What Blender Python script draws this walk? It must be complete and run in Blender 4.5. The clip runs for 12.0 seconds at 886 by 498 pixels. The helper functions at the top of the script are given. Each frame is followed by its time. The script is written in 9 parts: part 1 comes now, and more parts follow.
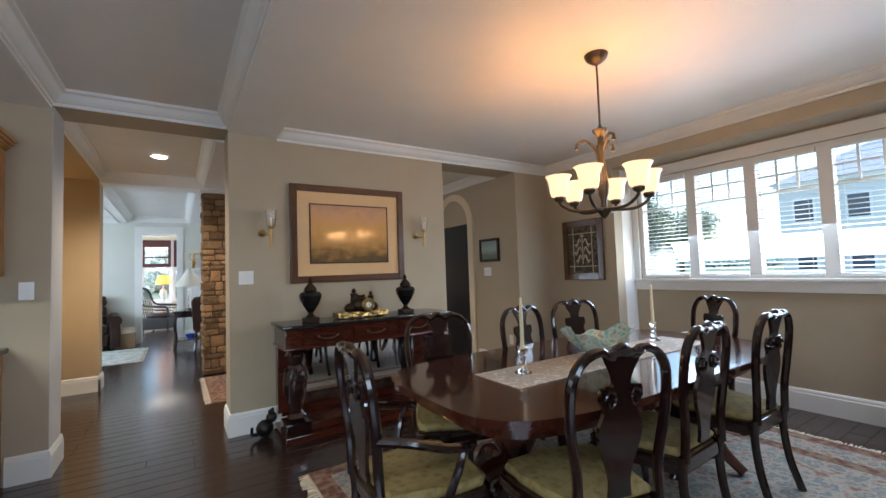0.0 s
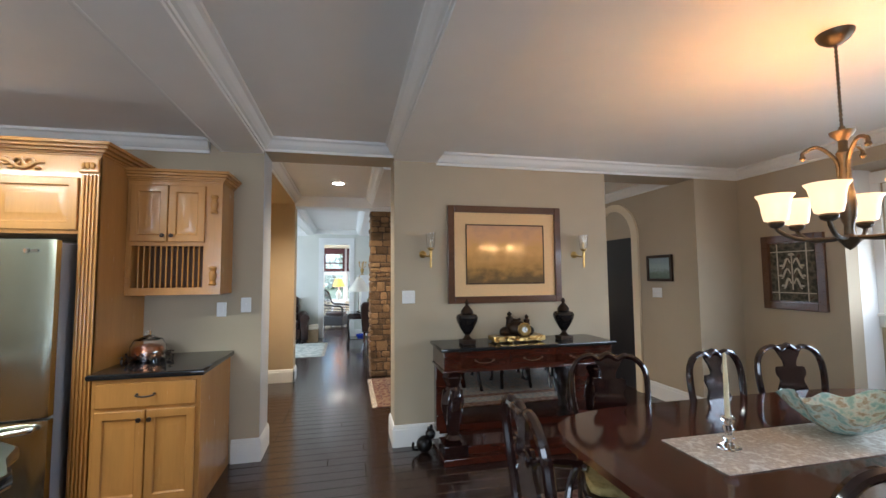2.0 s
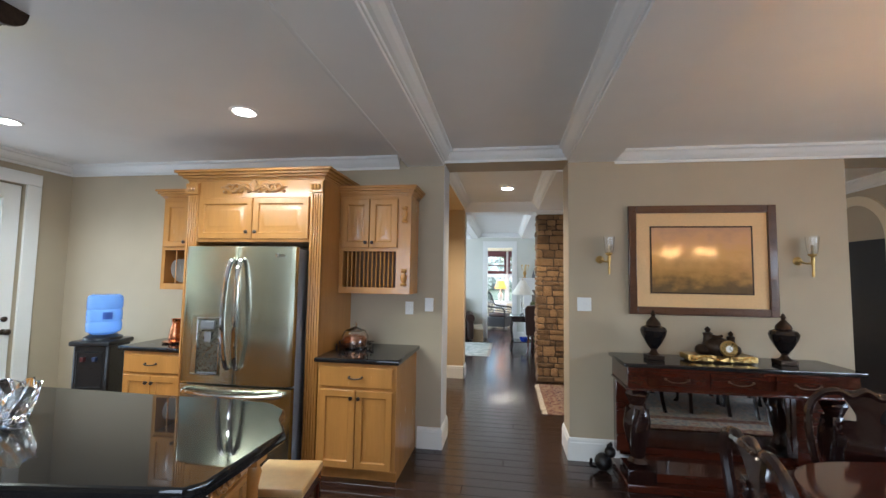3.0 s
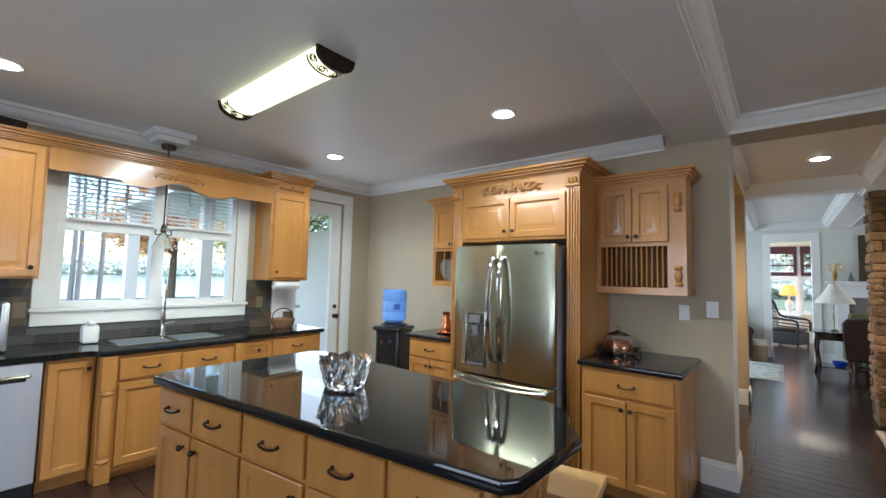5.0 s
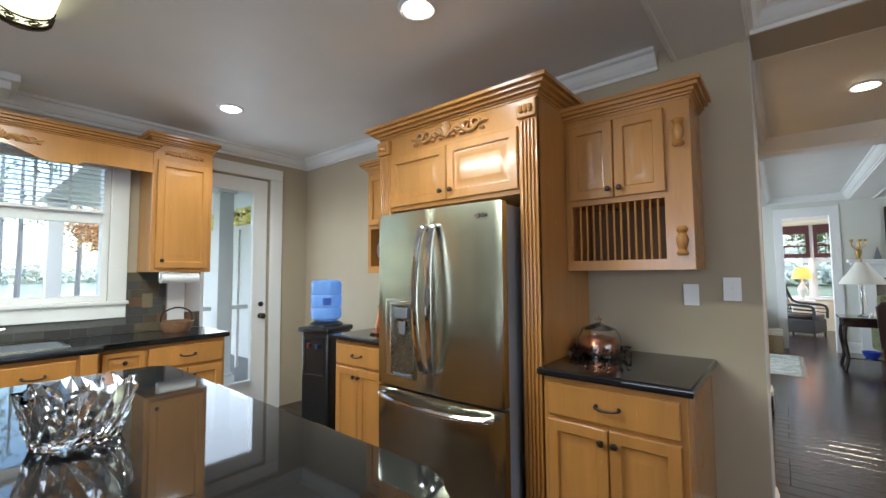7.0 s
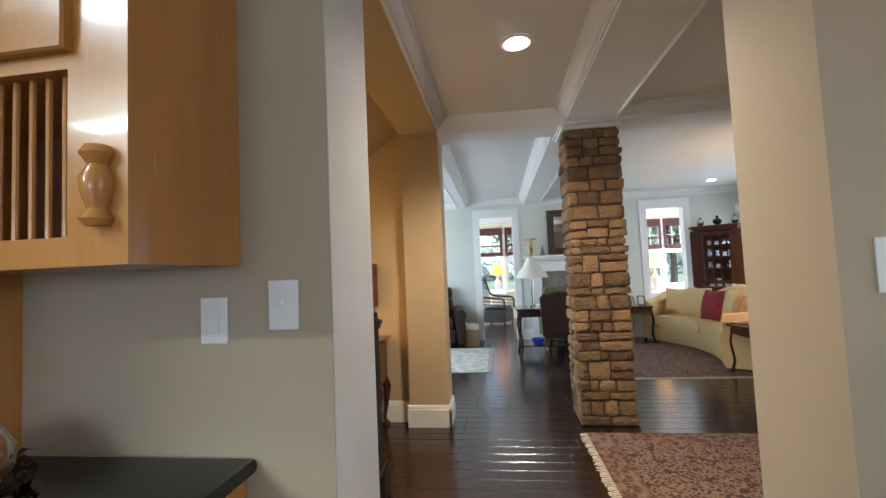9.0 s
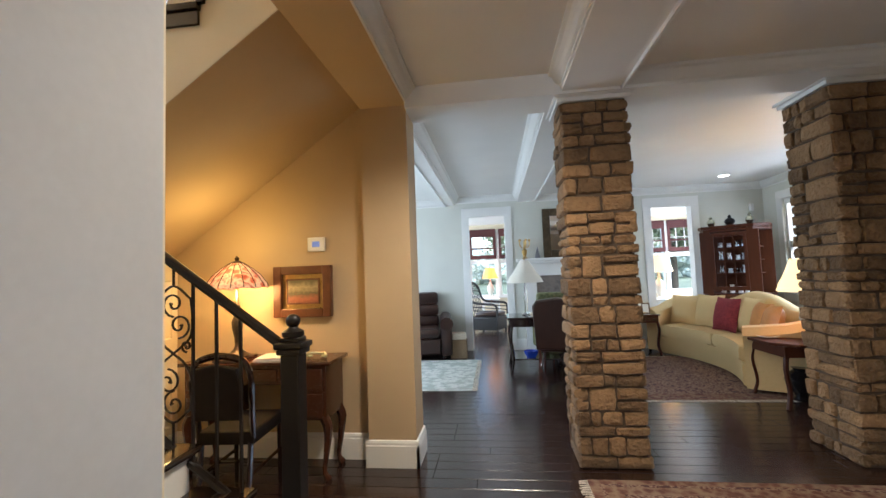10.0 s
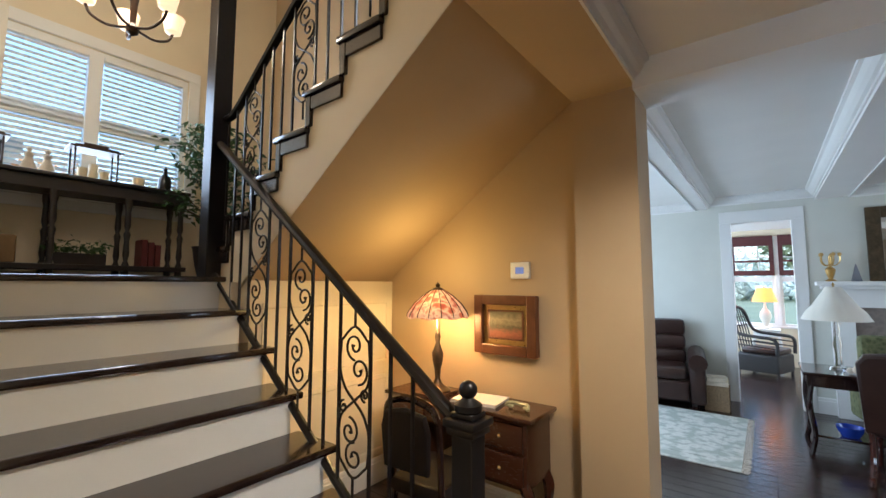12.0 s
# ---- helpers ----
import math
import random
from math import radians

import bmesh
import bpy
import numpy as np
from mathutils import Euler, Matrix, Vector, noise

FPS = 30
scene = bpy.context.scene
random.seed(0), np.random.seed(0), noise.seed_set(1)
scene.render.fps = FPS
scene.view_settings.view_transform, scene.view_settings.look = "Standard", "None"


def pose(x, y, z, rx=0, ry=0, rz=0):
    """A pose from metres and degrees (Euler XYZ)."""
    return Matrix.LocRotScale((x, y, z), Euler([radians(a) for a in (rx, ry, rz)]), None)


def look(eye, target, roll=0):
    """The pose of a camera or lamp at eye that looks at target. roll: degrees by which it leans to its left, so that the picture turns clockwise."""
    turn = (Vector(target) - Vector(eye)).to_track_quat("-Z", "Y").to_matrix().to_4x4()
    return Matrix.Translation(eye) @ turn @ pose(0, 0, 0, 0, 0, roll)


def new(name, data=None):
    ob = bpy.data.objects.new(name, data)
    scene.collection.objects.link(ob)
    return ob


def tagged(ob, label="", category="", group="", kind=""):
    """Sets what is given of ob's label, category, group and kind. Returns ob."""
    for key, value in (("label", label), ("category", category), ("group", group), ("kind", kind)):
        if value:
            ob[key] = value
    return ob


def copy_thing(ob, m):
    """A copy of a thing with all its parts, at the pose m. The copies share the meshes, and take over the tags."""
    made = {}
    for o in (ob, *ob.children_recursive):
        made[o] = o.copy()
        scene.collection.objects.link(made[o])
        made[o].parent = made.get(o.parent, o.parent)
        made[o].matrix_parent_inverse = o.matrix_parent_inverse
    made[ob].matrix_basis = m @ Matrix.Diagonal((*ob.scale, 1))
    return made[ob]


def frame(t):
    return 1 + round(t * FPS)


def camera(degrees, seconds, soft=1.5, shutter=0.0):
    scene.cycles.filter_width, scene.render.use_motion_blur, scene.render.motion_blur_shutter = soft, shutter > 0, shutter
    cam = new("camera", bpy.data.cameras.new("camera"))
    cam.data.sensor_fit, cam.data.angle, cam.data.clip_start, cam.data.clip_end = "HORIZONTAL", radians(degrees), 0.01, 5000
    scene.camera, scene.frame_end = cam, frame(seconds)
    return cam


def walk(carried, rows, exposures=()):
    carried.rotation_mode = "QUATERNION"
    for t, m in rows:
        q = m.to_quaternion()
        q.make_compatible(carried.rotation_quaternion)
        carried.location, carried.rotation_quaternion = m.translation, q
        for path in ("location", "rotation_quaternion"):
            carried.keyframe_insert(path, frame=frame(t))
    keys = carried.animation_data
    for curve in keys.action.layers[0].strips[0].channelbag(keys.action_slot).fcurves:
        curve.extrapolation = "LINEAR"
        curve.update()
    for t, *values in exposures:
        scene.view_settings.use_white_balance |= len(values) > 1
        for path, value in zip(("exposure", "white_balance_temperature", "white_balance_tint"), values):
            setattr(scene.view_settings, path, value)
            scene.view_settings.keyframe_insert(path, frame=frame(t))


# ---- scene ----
cam = camera(93.7, 12.0)
PATH = [
    (0, (0.496, -0.025, 1.339), (1.573, 1.657, 1.442), -2.0),
    (0.5, (0.612, -0.005, 1.387), (1.768, 1.624, 1.487), -2.0),
    (1, (0.62, 0.031, 1.45), (1.67, 1.729, 1.561), -1.7),
    (1.5, (0.561, 0.1, 1.511), (1.345, 1.936, 1.63), -1.2),
    (2, (0.458, 0.138, 1.522), (0.901, 2.084, 1.654), -0.5),
    (2.5, (0.399, 0.148, 1.549), (0.446, 2.143, 1.683), 0.3),
    (3, (0.314, 0.138, 1.547), (0.015, 2.111, 1.686), 0.9),
    (3.5, (0.248, 0.132, 1.555), (-0.346, 2.037, 1.687), 1.3),
    (3.7, (0.218, 0.124, 1.561), (-0.471, 1.997, 1.694), 1.2),
    (5.3, (-0.015, 0.261, 1.476), (-1.383, 1.714, 1.604), 1.3),
    (5.5, (-0.045, 0.319, 1.454), (-1.471, 1.715, 1.581), 1.2),
    (6, (-0.084, 0.569, 1.413), (-1.572, 1.899, 1.536), 0.8),
    (6.5, (-0.127, 0.902, 1.387), (-1.564, 2.288, 1.51), 0.3),
    (7, (-0.174, 1.299, 1.386), (-1.439, 2.844, 1.507), -0.4),
    (7.5, (-0.093, 1.719, 1.393), (-1.09, 3.449, 1.506), -1.0),
    (7.7, (-0.07, 1.867, 1.38), (-0.954, 3.657, 1.497), -1.2),
    (9.3, (0.185, 3.217, 1.35), (-0.007, 5.205, 1.461), -2.5),
    (9.5, (0.206, 3.361, 1.339), (0.025, 5.349, 1.457), -2.4),
    (10, (0.276, 3.691, 1.353), (0.033, 5.672, 1.478), -2.2),
    (10.5, (0.235, 3.94, 1.371), (-0.201, 5.887, 1.51), -1.7),
    (11, (0.189, 4.114, 1.417), (-0.554, 5.965, 1.568), -0.9),
    (11.5, (0.225, 4.221, 1.487), (-0.822, 5.918, 1.643), -0.3),
    (12, (0.187, 4.287, 1.537), (-1.034, 5.862, 1.707), 0.1),
]
walk(cam, [(t, look(eye, target, roll)) for t, eye, target, roll in PATH], [(0, 2.40, 5650, 10), (1.0, 2.34, 5650, 10), (2.0, 2.6, 5650, 10), (3.5, 2.55, 5650, 10), (5.5, 2.25, 5700, 10), (7.5, 2.42, 5850, 10), (9.5, 2.50, 5650, 10), (11, 2.35, 5500, 10), (12, 2.33, 5350, 10)])

# ---- world, sun and large lights ----
world = bpy.data.worlds.new("sky")
scene.world = world
world.use_nodes = True
wn = world.node_tree
sky = wn.nodes.new("ShaderNodeTexSky")
sky.sky_type = "NISHITA"
sky.sun_disc = False
sky.sun_elevation, sky.sun_rotation = radians(38), radians(150)
sky.air_density, sky.dust_density = 1.4, 2.0
wn.links.new(sky.outputs["Color"], wn.nodes["Background"].inputs["Color"])
wn.nodes["Background"].inputs["Strength"].default_value = 0.11
scene.view_settings.exposure = 2.4


def lamp(name, kind, m, energy, color, size=0.1, size_y=None, label=""):
    d = bpy.data.lights.new(name, kind)
    d.energy, d.color = energy, color
    if kind == "AREA":
        d.size = size
        if size_y:
            d.shape, d.size_y = "RECTANGLE", size_y
    elif kind == "SPOT":
        d.spot_size, d.spot_blend, d.shadow_soft_size = radians(size), 0.6, 0.14
    elif kind == "SUN":
        d.angle = radians(size)
    else:
        d.shadow_soft_size = size
    ob = new(name, d)
    ob.matrix_world = m
    return ob


DAY = (0.82, 0.91, 1.0)
WARM = (1.0, 0.62, 0.26)
SOFT = (1.0, 0.78, 0.52)
lamp("sun", "SUN", pose(0, 0, 8, 52, 0, 150), 1.5, (1.0, 0.95, 0.88), 10)
# the sky's light in window openings, and fill lamps added out of view
# added lamp; the west opening it stands in is never in view
lamp("sky_living_west", "AREA", pose(-2.9, 9.0, 1.5, 90, 0, -90), 18, DAY, 2.4, 1.6)
lamp("sky_living_east", "AREA", pose(4.74, 9.45, 1.6, 70, 0, 90), 8, DAY, 1.3, 1.3)
lamp("sky_dining", "AREA", pose(5.10, 0.95, 1.70, 50, 0, 90), 13, DAY, 3.2, 0.9)
lamp("sky_back_door", "AREA", pose(-4.33, 3.13, 1.3, 90, 0, -90), 1.6, DAY, 0.46, 1.8)
lamp("sky_landing", "AREA", pose(-4.24, 5.17, 2.9, 90, 0, -90), 7, DAY, 1.3, 1.2)
# two added lamps that brighten the sunroom from its unseen sides
lamp("sky_sunroom_east", "AREA", pose(5.55, 13.0, 1.5, 90, 0, 90), 28, DAY, 1.9, 1.3)
lamp("sky_sunroom_west", "AREA", pose(-2.2, 13.0, 1.5, 90, 0, -90), 22, DAY, 1.9, 1.3)
# added fill from the south; the wall behind it has no window
lamp("sky_breakfast", "AREA", pose(-1.0, -2.9, 1.5, 90, 0, 0), 17, DAY, 3.0, 1.5)
# lamps of the house
for k in range(6):
    a = 2 * math.pi * k / 6 + 0.35
    lamp("dining_bulb", "POINT", pose(2.785 + 0.275 * math.cos(a), 1.63 + 0.275 * math.sin(a), 1.935), 0.85, (1.0, 0.53, 0.17), 0.035)
lamp("kitchen_tube", "AREA", pose(-2.415, 1.51, 2.59), 13.5, (0.96, 1.0, 0.84), 1.15, 0.2)
lamp("desk_bulb", "POINT", pose(-1.62, 6.53, 1.27), 3.8, (1.0, 0.62, 0.20), 0.05)
lamp("desk_shade_glow", "POINT", pose(-1.62, 6.40, 1.64), 2.3, (1.0, 0.62, 0.17), 0.25)
lamp("landing_bulbs", "POINT", pose(-2.75, 5.02, 3.40), 8, SOFT, 0.14)
for n, (x, y, e, c) in enumerate([(-3.50, 0.385, 11, (0.94, 1.0, 0.98)), (-3.48, 2.715, 11, (0.94, 1.0, 0.98)), (-1.52, 2.756, 11, (0.94, 1.0, 0.98)), (0.33, 5.42, 39, (1.0, 0.80, 0.56))]):
    lamp("can_bulb", "SPOT", pose(x, y, 2.67), e * 1.15, c, 150)
lamp("sofa_lamp_bulb", "POINT", pose(3.22, 8.04, 1.22), 8, WARM, 0.06)
lamp("side_lamp_bulb", "POINT", pose(3.62, 12.75, 1.42), 3.85, WARM, 0.06)


# ---- materials ----
def shade(c, k):
    return tuple(max(0.0, min(1.0, v * k)) for v in c[:3]) + (1.0,)


def mat(name, col, rough=0.5, metal=0.0, var=0.10, scale=3.0, bump=0.0, bscale=60.0, coat=0.0, stretch=(1, 1, 1), rand=0.0, rvar=0.08, spec=0.5):
    """A surface with variation at two scales, in metres."""
    m = bpy.data.materials.new(name)
    m.use_nodes = True
    n, l = m.node_tree.nodes, m.node_tree.links
    b = n["Principled BSDF"]
    tc, mp = n.new("ShaderNodeTexCoord"), n.new("ShaderNodeMapping")
    mp.inputs["Scale"].default_value = stretch
    l.new(tc.outputs["Object"], mp.inputs["Vector"])
    n1, n2 = n.new("ShaderNodeTexNoise"), n.new("ShaderNodeTexNoise")
    n1.inputs["Scale"].default_value, n2.inputs["Scale"].default_value = scale, bscale
    n1.inputs["Detail"].default_value, n2.inputs["Detail"].default_value = 4, 3
    l.new(mp.outputs["Vector"], n1.inputs["Vector"])
    l.new(mp.outputs["Vector"], n2.inputs["Vector"])
    add = n.new("ShaderNodeMath")
    add.operation = "MULTIPLY_ADD"
    l.new(n2.outputs["Fac"], add.inputs[0])
    add.inputs[1].default_value = 0.35
    l.new(n1.outputs["Fac"], add.inputs[2])
    fac = add.outputs[0]
    if rand:
        oi, a2 = n.new("ShaderNodeObjectInfo"), n.new("ShaderNodeMath")
        a2.operation = "MULTIPLY_ADD"
        l.new(oi.outputs["Random"], a2.inputs[0])
        a2.inputs[1].default_value = rand
        l.new(fac, a2.inputs[2])
        fac = a2.outputs[0]
    mr = n.new("ShaderNodeMapRange")
    mr.inputs["From Min"].default_value, mr.inputs["From Max"].default_value = 0.35, 1.0 + rand
    l.new(fac, mr.inputs["Value"])
    mix = n.new("ShaderNodeMix")
    mix.data_type = "RGBA"
    mix.inputs[6].default_value, mix.inputs[7].default_value = shade(col, 1 - var), shade(col, 1 + var)
    l.new(mr.outputs["Result"], mix.inputs[0])
    l.new(mix.outputs[2], b.inputs["Base Color"])
    r2 = n.new("ShaderNodeMapRange")
    r2.inputs["To Min"].default_value, r2.inputs["To Max"].default_value = max(0.02, rough - rvar), min(1, rough + rvar)
    l.new(n2.outputs["Fac"], r2.inputs["Value"])
    l.new(r2.outputs["Result"], b.inputs["Roughness"])
    b.inputs["Metallic"].default_value = metal
    b.inputs["Coat Weight"].default_value = coat
    b.inputs["Coat Roughness"].default_value = 0.06
    b.inputs["Specular IOR Level"].default_value = spec
    if bump:
        bp = n.new("ShaderNodeBump")
        bp.inputs["Strength"].default_value, bp.inputs["Distance"].default_value = bump, 0.004
        l.new(n2.outputs["Fac"], bp.inputs["Height"])
        l.new(bp.outputs["Normal"], b.inputs["Normal"])
    return m


def glow(name, col, strength, base=0.8):
    m = bpy.data.materials.new(name)
    m.use_nodes = True
    b = m.node_tree.nodes["Principled BSDF"]
    b.inputs["Base Color"].default_value = shade(col, base)
    b.inputs["Emission Color"].default_value = (*col, 1)
    b.inputs["Emission Strength"].default_value = strength
    b.inputs["Roughness"].default_value = 0.4
    return m


def glass(name, col=(1, 1, 1), rough=0.0, ior=1.45):
    m = bpy.data.materials.new(name)
    m.use_nodes = True
    b = m.node_tree.nodes["Principled BSDF"]
    b.inputs["Base Color"].default_value = (*col, 1)
    b.inputs["Transmission Weight"].default_value = 1.0
    b.inputs["Roughness"].default_value, b.inputs["IOR"].default_value = rough, ior
    return m


def patterned(name, cols, scale, rough=0.9, kind="VORONOI", stretch=(1, 1, 1), bump=0.3, mixn=0.5):
    """Woven or veined surface: a cell or noise pattern through a colour ramp."""
    m = bpy.data.materials.new(name)
    m.use_nodes = True
    n, l = m.node_tree.nodes, m.node_tree.links
    b = n["Principled BSDF"]
    tc, mp = n.new("ShaderNodeTexCoord"), n.new("ShaderNodeMapping")
    mp.inputs["Scale"].default_value = stretch
    l.new(tc.outputs["Object"], mp.inputs["Vector"])
    no = n.new("ShaderNodeTexNoise")
    no.inputs["Scale"].default_value, no.inputs["Detail"].default_value = scale * 2.1, 5
    l.new(mp.outputs["Vector"], no.inputs["Vector"])
    src = no.outputs["Fac"]
    if kind == "VORONOI":
        v = n.new("ShaderNodeTexVoronoi")
        v.inputs["Scale"].default_value = scale
        l.new(mp.outputs["Vector"], v.inputs["Vector"])
        mx = n.new("ShaderNodeMix")
        mx.inputs[0].default_value = mixn
        l.new(v.outputs["Distance"], mx.inputs[2])
        l.new(no.outputs["Fac"], mx.inputs[3])
        src = mx.outputs[0]
    cr = n.new("ShaderNodeValToRGB")
    cr.color_ramp.interpolation = "LINEAR"
    while len(cr.color_ramp.elements) < len(cols):
        cr.color_ramp.elements.new(0.5)
    for i, (p, c) in enumerate(cols):
        cr.color_ramp.elements[i].position = p
        cr.color_ramp.elements[i].color = (*c, 1)
    l.new(src, cr.inputs["Fac"])
    l.new(cr.outputs["Color"], b.inputs["Base Color"])
    b.inputs["Roughness"].default_value = rough
    f = n.new("ShaderNodeTexNoise")
    f.inputs["Scale"].default_value = 260
    l.new(tc.outputs["Object"], f.inputs["Vector"])
    bp = n.new("ShaderNodeBump")
    bp.inputs["Strength"].default_value, bp.inputs["Distance"].default_value = bump, 0.003
    l.new(f.outputs["Fac"], bp.inputs["Height"])
    l.new(bp.outputs["Normal"], b.inputs["Normal"])
    return m


M_WALL = mat("greige_paint", (0.42, 0.348, 0.245), 0.75, var=0.04, bump=0.03, bscale=220)
M_TAN = mat("tan_paint", (0.49, 0.365, 0.215), 0.75, var=0.04, bump=0.03, bscale=220)
M_PALE = mat("pale_sage_paint", (0.61, 0.61, 0.54), 0.75, var=0.04, bump=0.03, bscale=220)
M_CREAM = mat("cream_paint", (0.72, 0.62, 0.44), 0.75, var=0.04, bump=0.12, bscale=220)
M_CEIL = mat("ceiling_paint", (0.81, 0.79, 0.75), 0.5, var=0.03, bump=0.08, bscale=180)
# paler grey that puts window daylight into the west jamb's colour
M_JAMB_DAYLIT = mat("jamb_daylight_tone", (0.52, 0.51, 0.50), 0.85)
M_TRIM = mat("white_trim_paint", (0.76, 0.75, 0.715), 0.35, var=0.03, bump=0.04, bscale=120)
M_FLOOR = mat("dark_floor_wood", (0.028, 0.014, 0.011), 0.20, spec=0.8, var=0.45, scale=2.0, bump=0.10, bscale=30, stretch=(0.3, 3.0, 1), rand=0.3, rvar=0.06)
M_GAP = mat("floor_gap", (0.008, 0.005, 0.004), 0.6, var=0.2)
M_MAPLE = mat("maple_wood", (0.445, 0.203, 0.051), 0.26, var=0.22, scale=2.2, bump=0.02, bscale=26, stretch=(3.2, 3.2, 0.35), coat=0.22, rand=0.18, rvar=0.03)
M_DARKWOOD = mat("mahogany", (0.052, 0.012, 0.006), 0.13, var=0.35, scale=3, bump=0.05, bscale=30, stretch=(0.5, 3, 3), coat=0.5)
M_BLACKWOOD = mat("dark_chair_wood", (0.016, 0.006, 0.005), 0.13, var=0.35, scale=5, bump=0.05, bscale=40, coat=0.5)
M_GRANITE = patterned("black_granite", [(0.0, (0.006, 0.006, 0.006)), (0.62, (0.012, 0.012, 0.013)), (0.72, (0.06, 0.055, 0.05))], 160, 0.035, "NOISE", bump=0.0)
# brushed steel; its olive tint stands in for greenish room reflections
M_STEEL = mat("steel_reflection_tint", (0.48, 0.48, 0.37), 0.24, 1.0, var=0.06, scale=2, bump=0.03, bscale=40, stretch=(8, 8, 0.3), rvar=0.05)
M_STEEL_SIDE = mat("grey_painted_steel", (0.16, 0.165, 0.18), 0.45, 0.3, var=0.06)
M_STEEL_SOFT = mat("satin_steel", (0.84, 0.84, 0.85), 0.40, 1.0, var=0.05, scale=2, bump=0.03, bscale=40, stretch=(8, 8, 0.3), rvar=0.05)
M_CHROME = mat("chrome", (0.75, 0.75, 0.75), 0.08, 1.0, var=0.02, rvar=0.03)
M_BRONZE = mat("dark_bronze", (0.045, 0.028, 0.018), 0.4, 0.7, var=0.3, scale=30)
M_BRASS = mat("brass", (0.54, 0.36, 0.13), 0.30, 1.0, var=0.15, scale=20)
M_IRON = mat("black_iron", (0.008, 0.006, 0.0055), 0.36, 0.2, var=0.3, scale=20)
M_GLASS = glass("clear_glass")
M_PANE = glass("window_glass", (0.78, 0.85, 0.92), ior=1.02)
M_WHITE = mat("white_plastic", (0.78, 0.77, 0.74), 0.35, var=0.02)
M_BLACK = mat("black_plastic", (0.012, 0.012, 0.013), 0.3, var=0.2)


# ---- mesh helpers ----
def bm_new():
    return bmesh.new()


def box(bm, x0, y0, z0, x1, y1, z1, bev=0.0, m=None):
    v = [bm.verts.new(Vector(p)) for p in ((x0, y0, z0), (x1, y0, z0), (x1, y1, z0), (x0, y1, z0), (x0, y0, z1), (x1, y0, z1), (x1, y1, z1), (x0, y1, z1))]
    fs = [bm.faces.new([v[i] for i in q]) for q in ((3, 2, 1, 0), (4, 5, 6, 7), (0, 1, 5, 4), (1, 2, 6, 5), (2, 3, 7, 6), (3, 0, 4, 7))]
    if bev:
        es = list({e for f in fs for e in f.edges})
        r = bmesh.ops.bevel(bm, geom=es, offset=bev, segments=2, profile=0.5, affect="EDGES")
        v = list({w for f in r["faces"] for w in f.verts} | {w for w in v if w.is_valid})
    if m is not None:
        bmesh.ops.transform(bm, matrix=m, verts=v)
    return v


def prism(bm, pts, z0, z1, m=None, bev=0.0):
    """The outline pts, in the xy plane, made solid from z0 to z1, then moved by m."""
    area = sum(pts[i][0] * pts[(i + 1) % len(pts)][1] - pts[(i + 1) % len(pts)][0] * pts[i][1] for i in range(len(pts)))
    if area < 0:
        pts = pts[::-1]
    n = len(pts)
    lo, hi = [bm.verts.new((p[0], p[1], z0)) for p in pts], [bm.verts.new((p[0], p[1], z1)) for p in pts]
    top, bot = bm.faces.new(hi), bm.faces.new(lo[::-1])
    for i in range(n):
        bm.faces.new((lo[i], lo[(i + 1) % n], hi[(i + 1) % n], hi[i]))
    v = lo + hi
    if bev:
        es = list(set(top.edges) | set(bot.edges))
        r = bmesh.ops.bevel(bm, geom=es, offset=bev, segments=2, profile=0.5, affect="EDGES")
        v = list({w for f in r["faces"] for w in f.verts} | {w for w in v if w.is_valid})
    if m is not None:
        bmesh.ops.transform(bm, matrix=m, verts=v)
    return v


def lathe(bm, prof, seg=20, c=(0, 0, 0), m=None, wav=None):
    """A profile of (radius, height) turned about the z axis."""
    rings = []
    for r, z in prof:
        ring = []
        for i in range(seg):
            a = 2 * math.pi * i / seg
            k = 1.0 if wav is None else 1 + wav[1] * math.cos(wav[0] * a)
            p = Vector((c[0] + r * k * math.cos(a), c[1] + r * k * math.sin(a), c[2] + z))
            ring.append(bm.verts.new(m @ p if m is not None else p))
        rings.append(ring)
    for a, b in zip(rings, rings[1:]):
        for i in range(seg):
            bm.faces.new((a[i], a[(i + 1) % seg], b[(i + 1) % seg], b[i]))
    if prof[0][0] > 1e-4:
        bm.faces.new(rings[0][::-1])
    if prof[-1][0] > 1e-4:
        bm.faces.new(rings[-1])


def tube(bm, pts, r, seg=8, flat=1.0):
    """A rod along the points; r may be a list of radii."""
    pts = [Vector(p) for p in pts]
    rad = r if isinstance(r, (list, tuple)) else [r] * len(pts)
    rings, prev = [], None
    for i, p in enumerate(pts):
        d = (pts[min(i + 1, len(pts) - 1)] - pts[max(i - 1, 0)]).normalized()
        if prev is None:
            up = Vector((0, 0, 1)) if abs(d.z) < 0.9 else Vector((1, 0, 0))
            side = d.cross(up).normalized()
        else:
            side = (prev - d * prev.dot(d)).normalized()
        prev = side
        up2 = side.cross(d)
        rings.append([bm.verts.new(p + (side * math.cos(2 * math.pi * k / seg) + up2 * flat * math.sin(2 * math.pi * k / seg)) * rad[i]) for k in range(seg)])
    for a, b in zip(rings, rings[1:]):
        for i in range(seg):
            bm.faces.new((a[i], b[i], b[(i + 1) % seg], a[(i + 1) % seg]))
    bm.faces.new(rings[0])
    bm.faces.new(rings[-1][::-1])


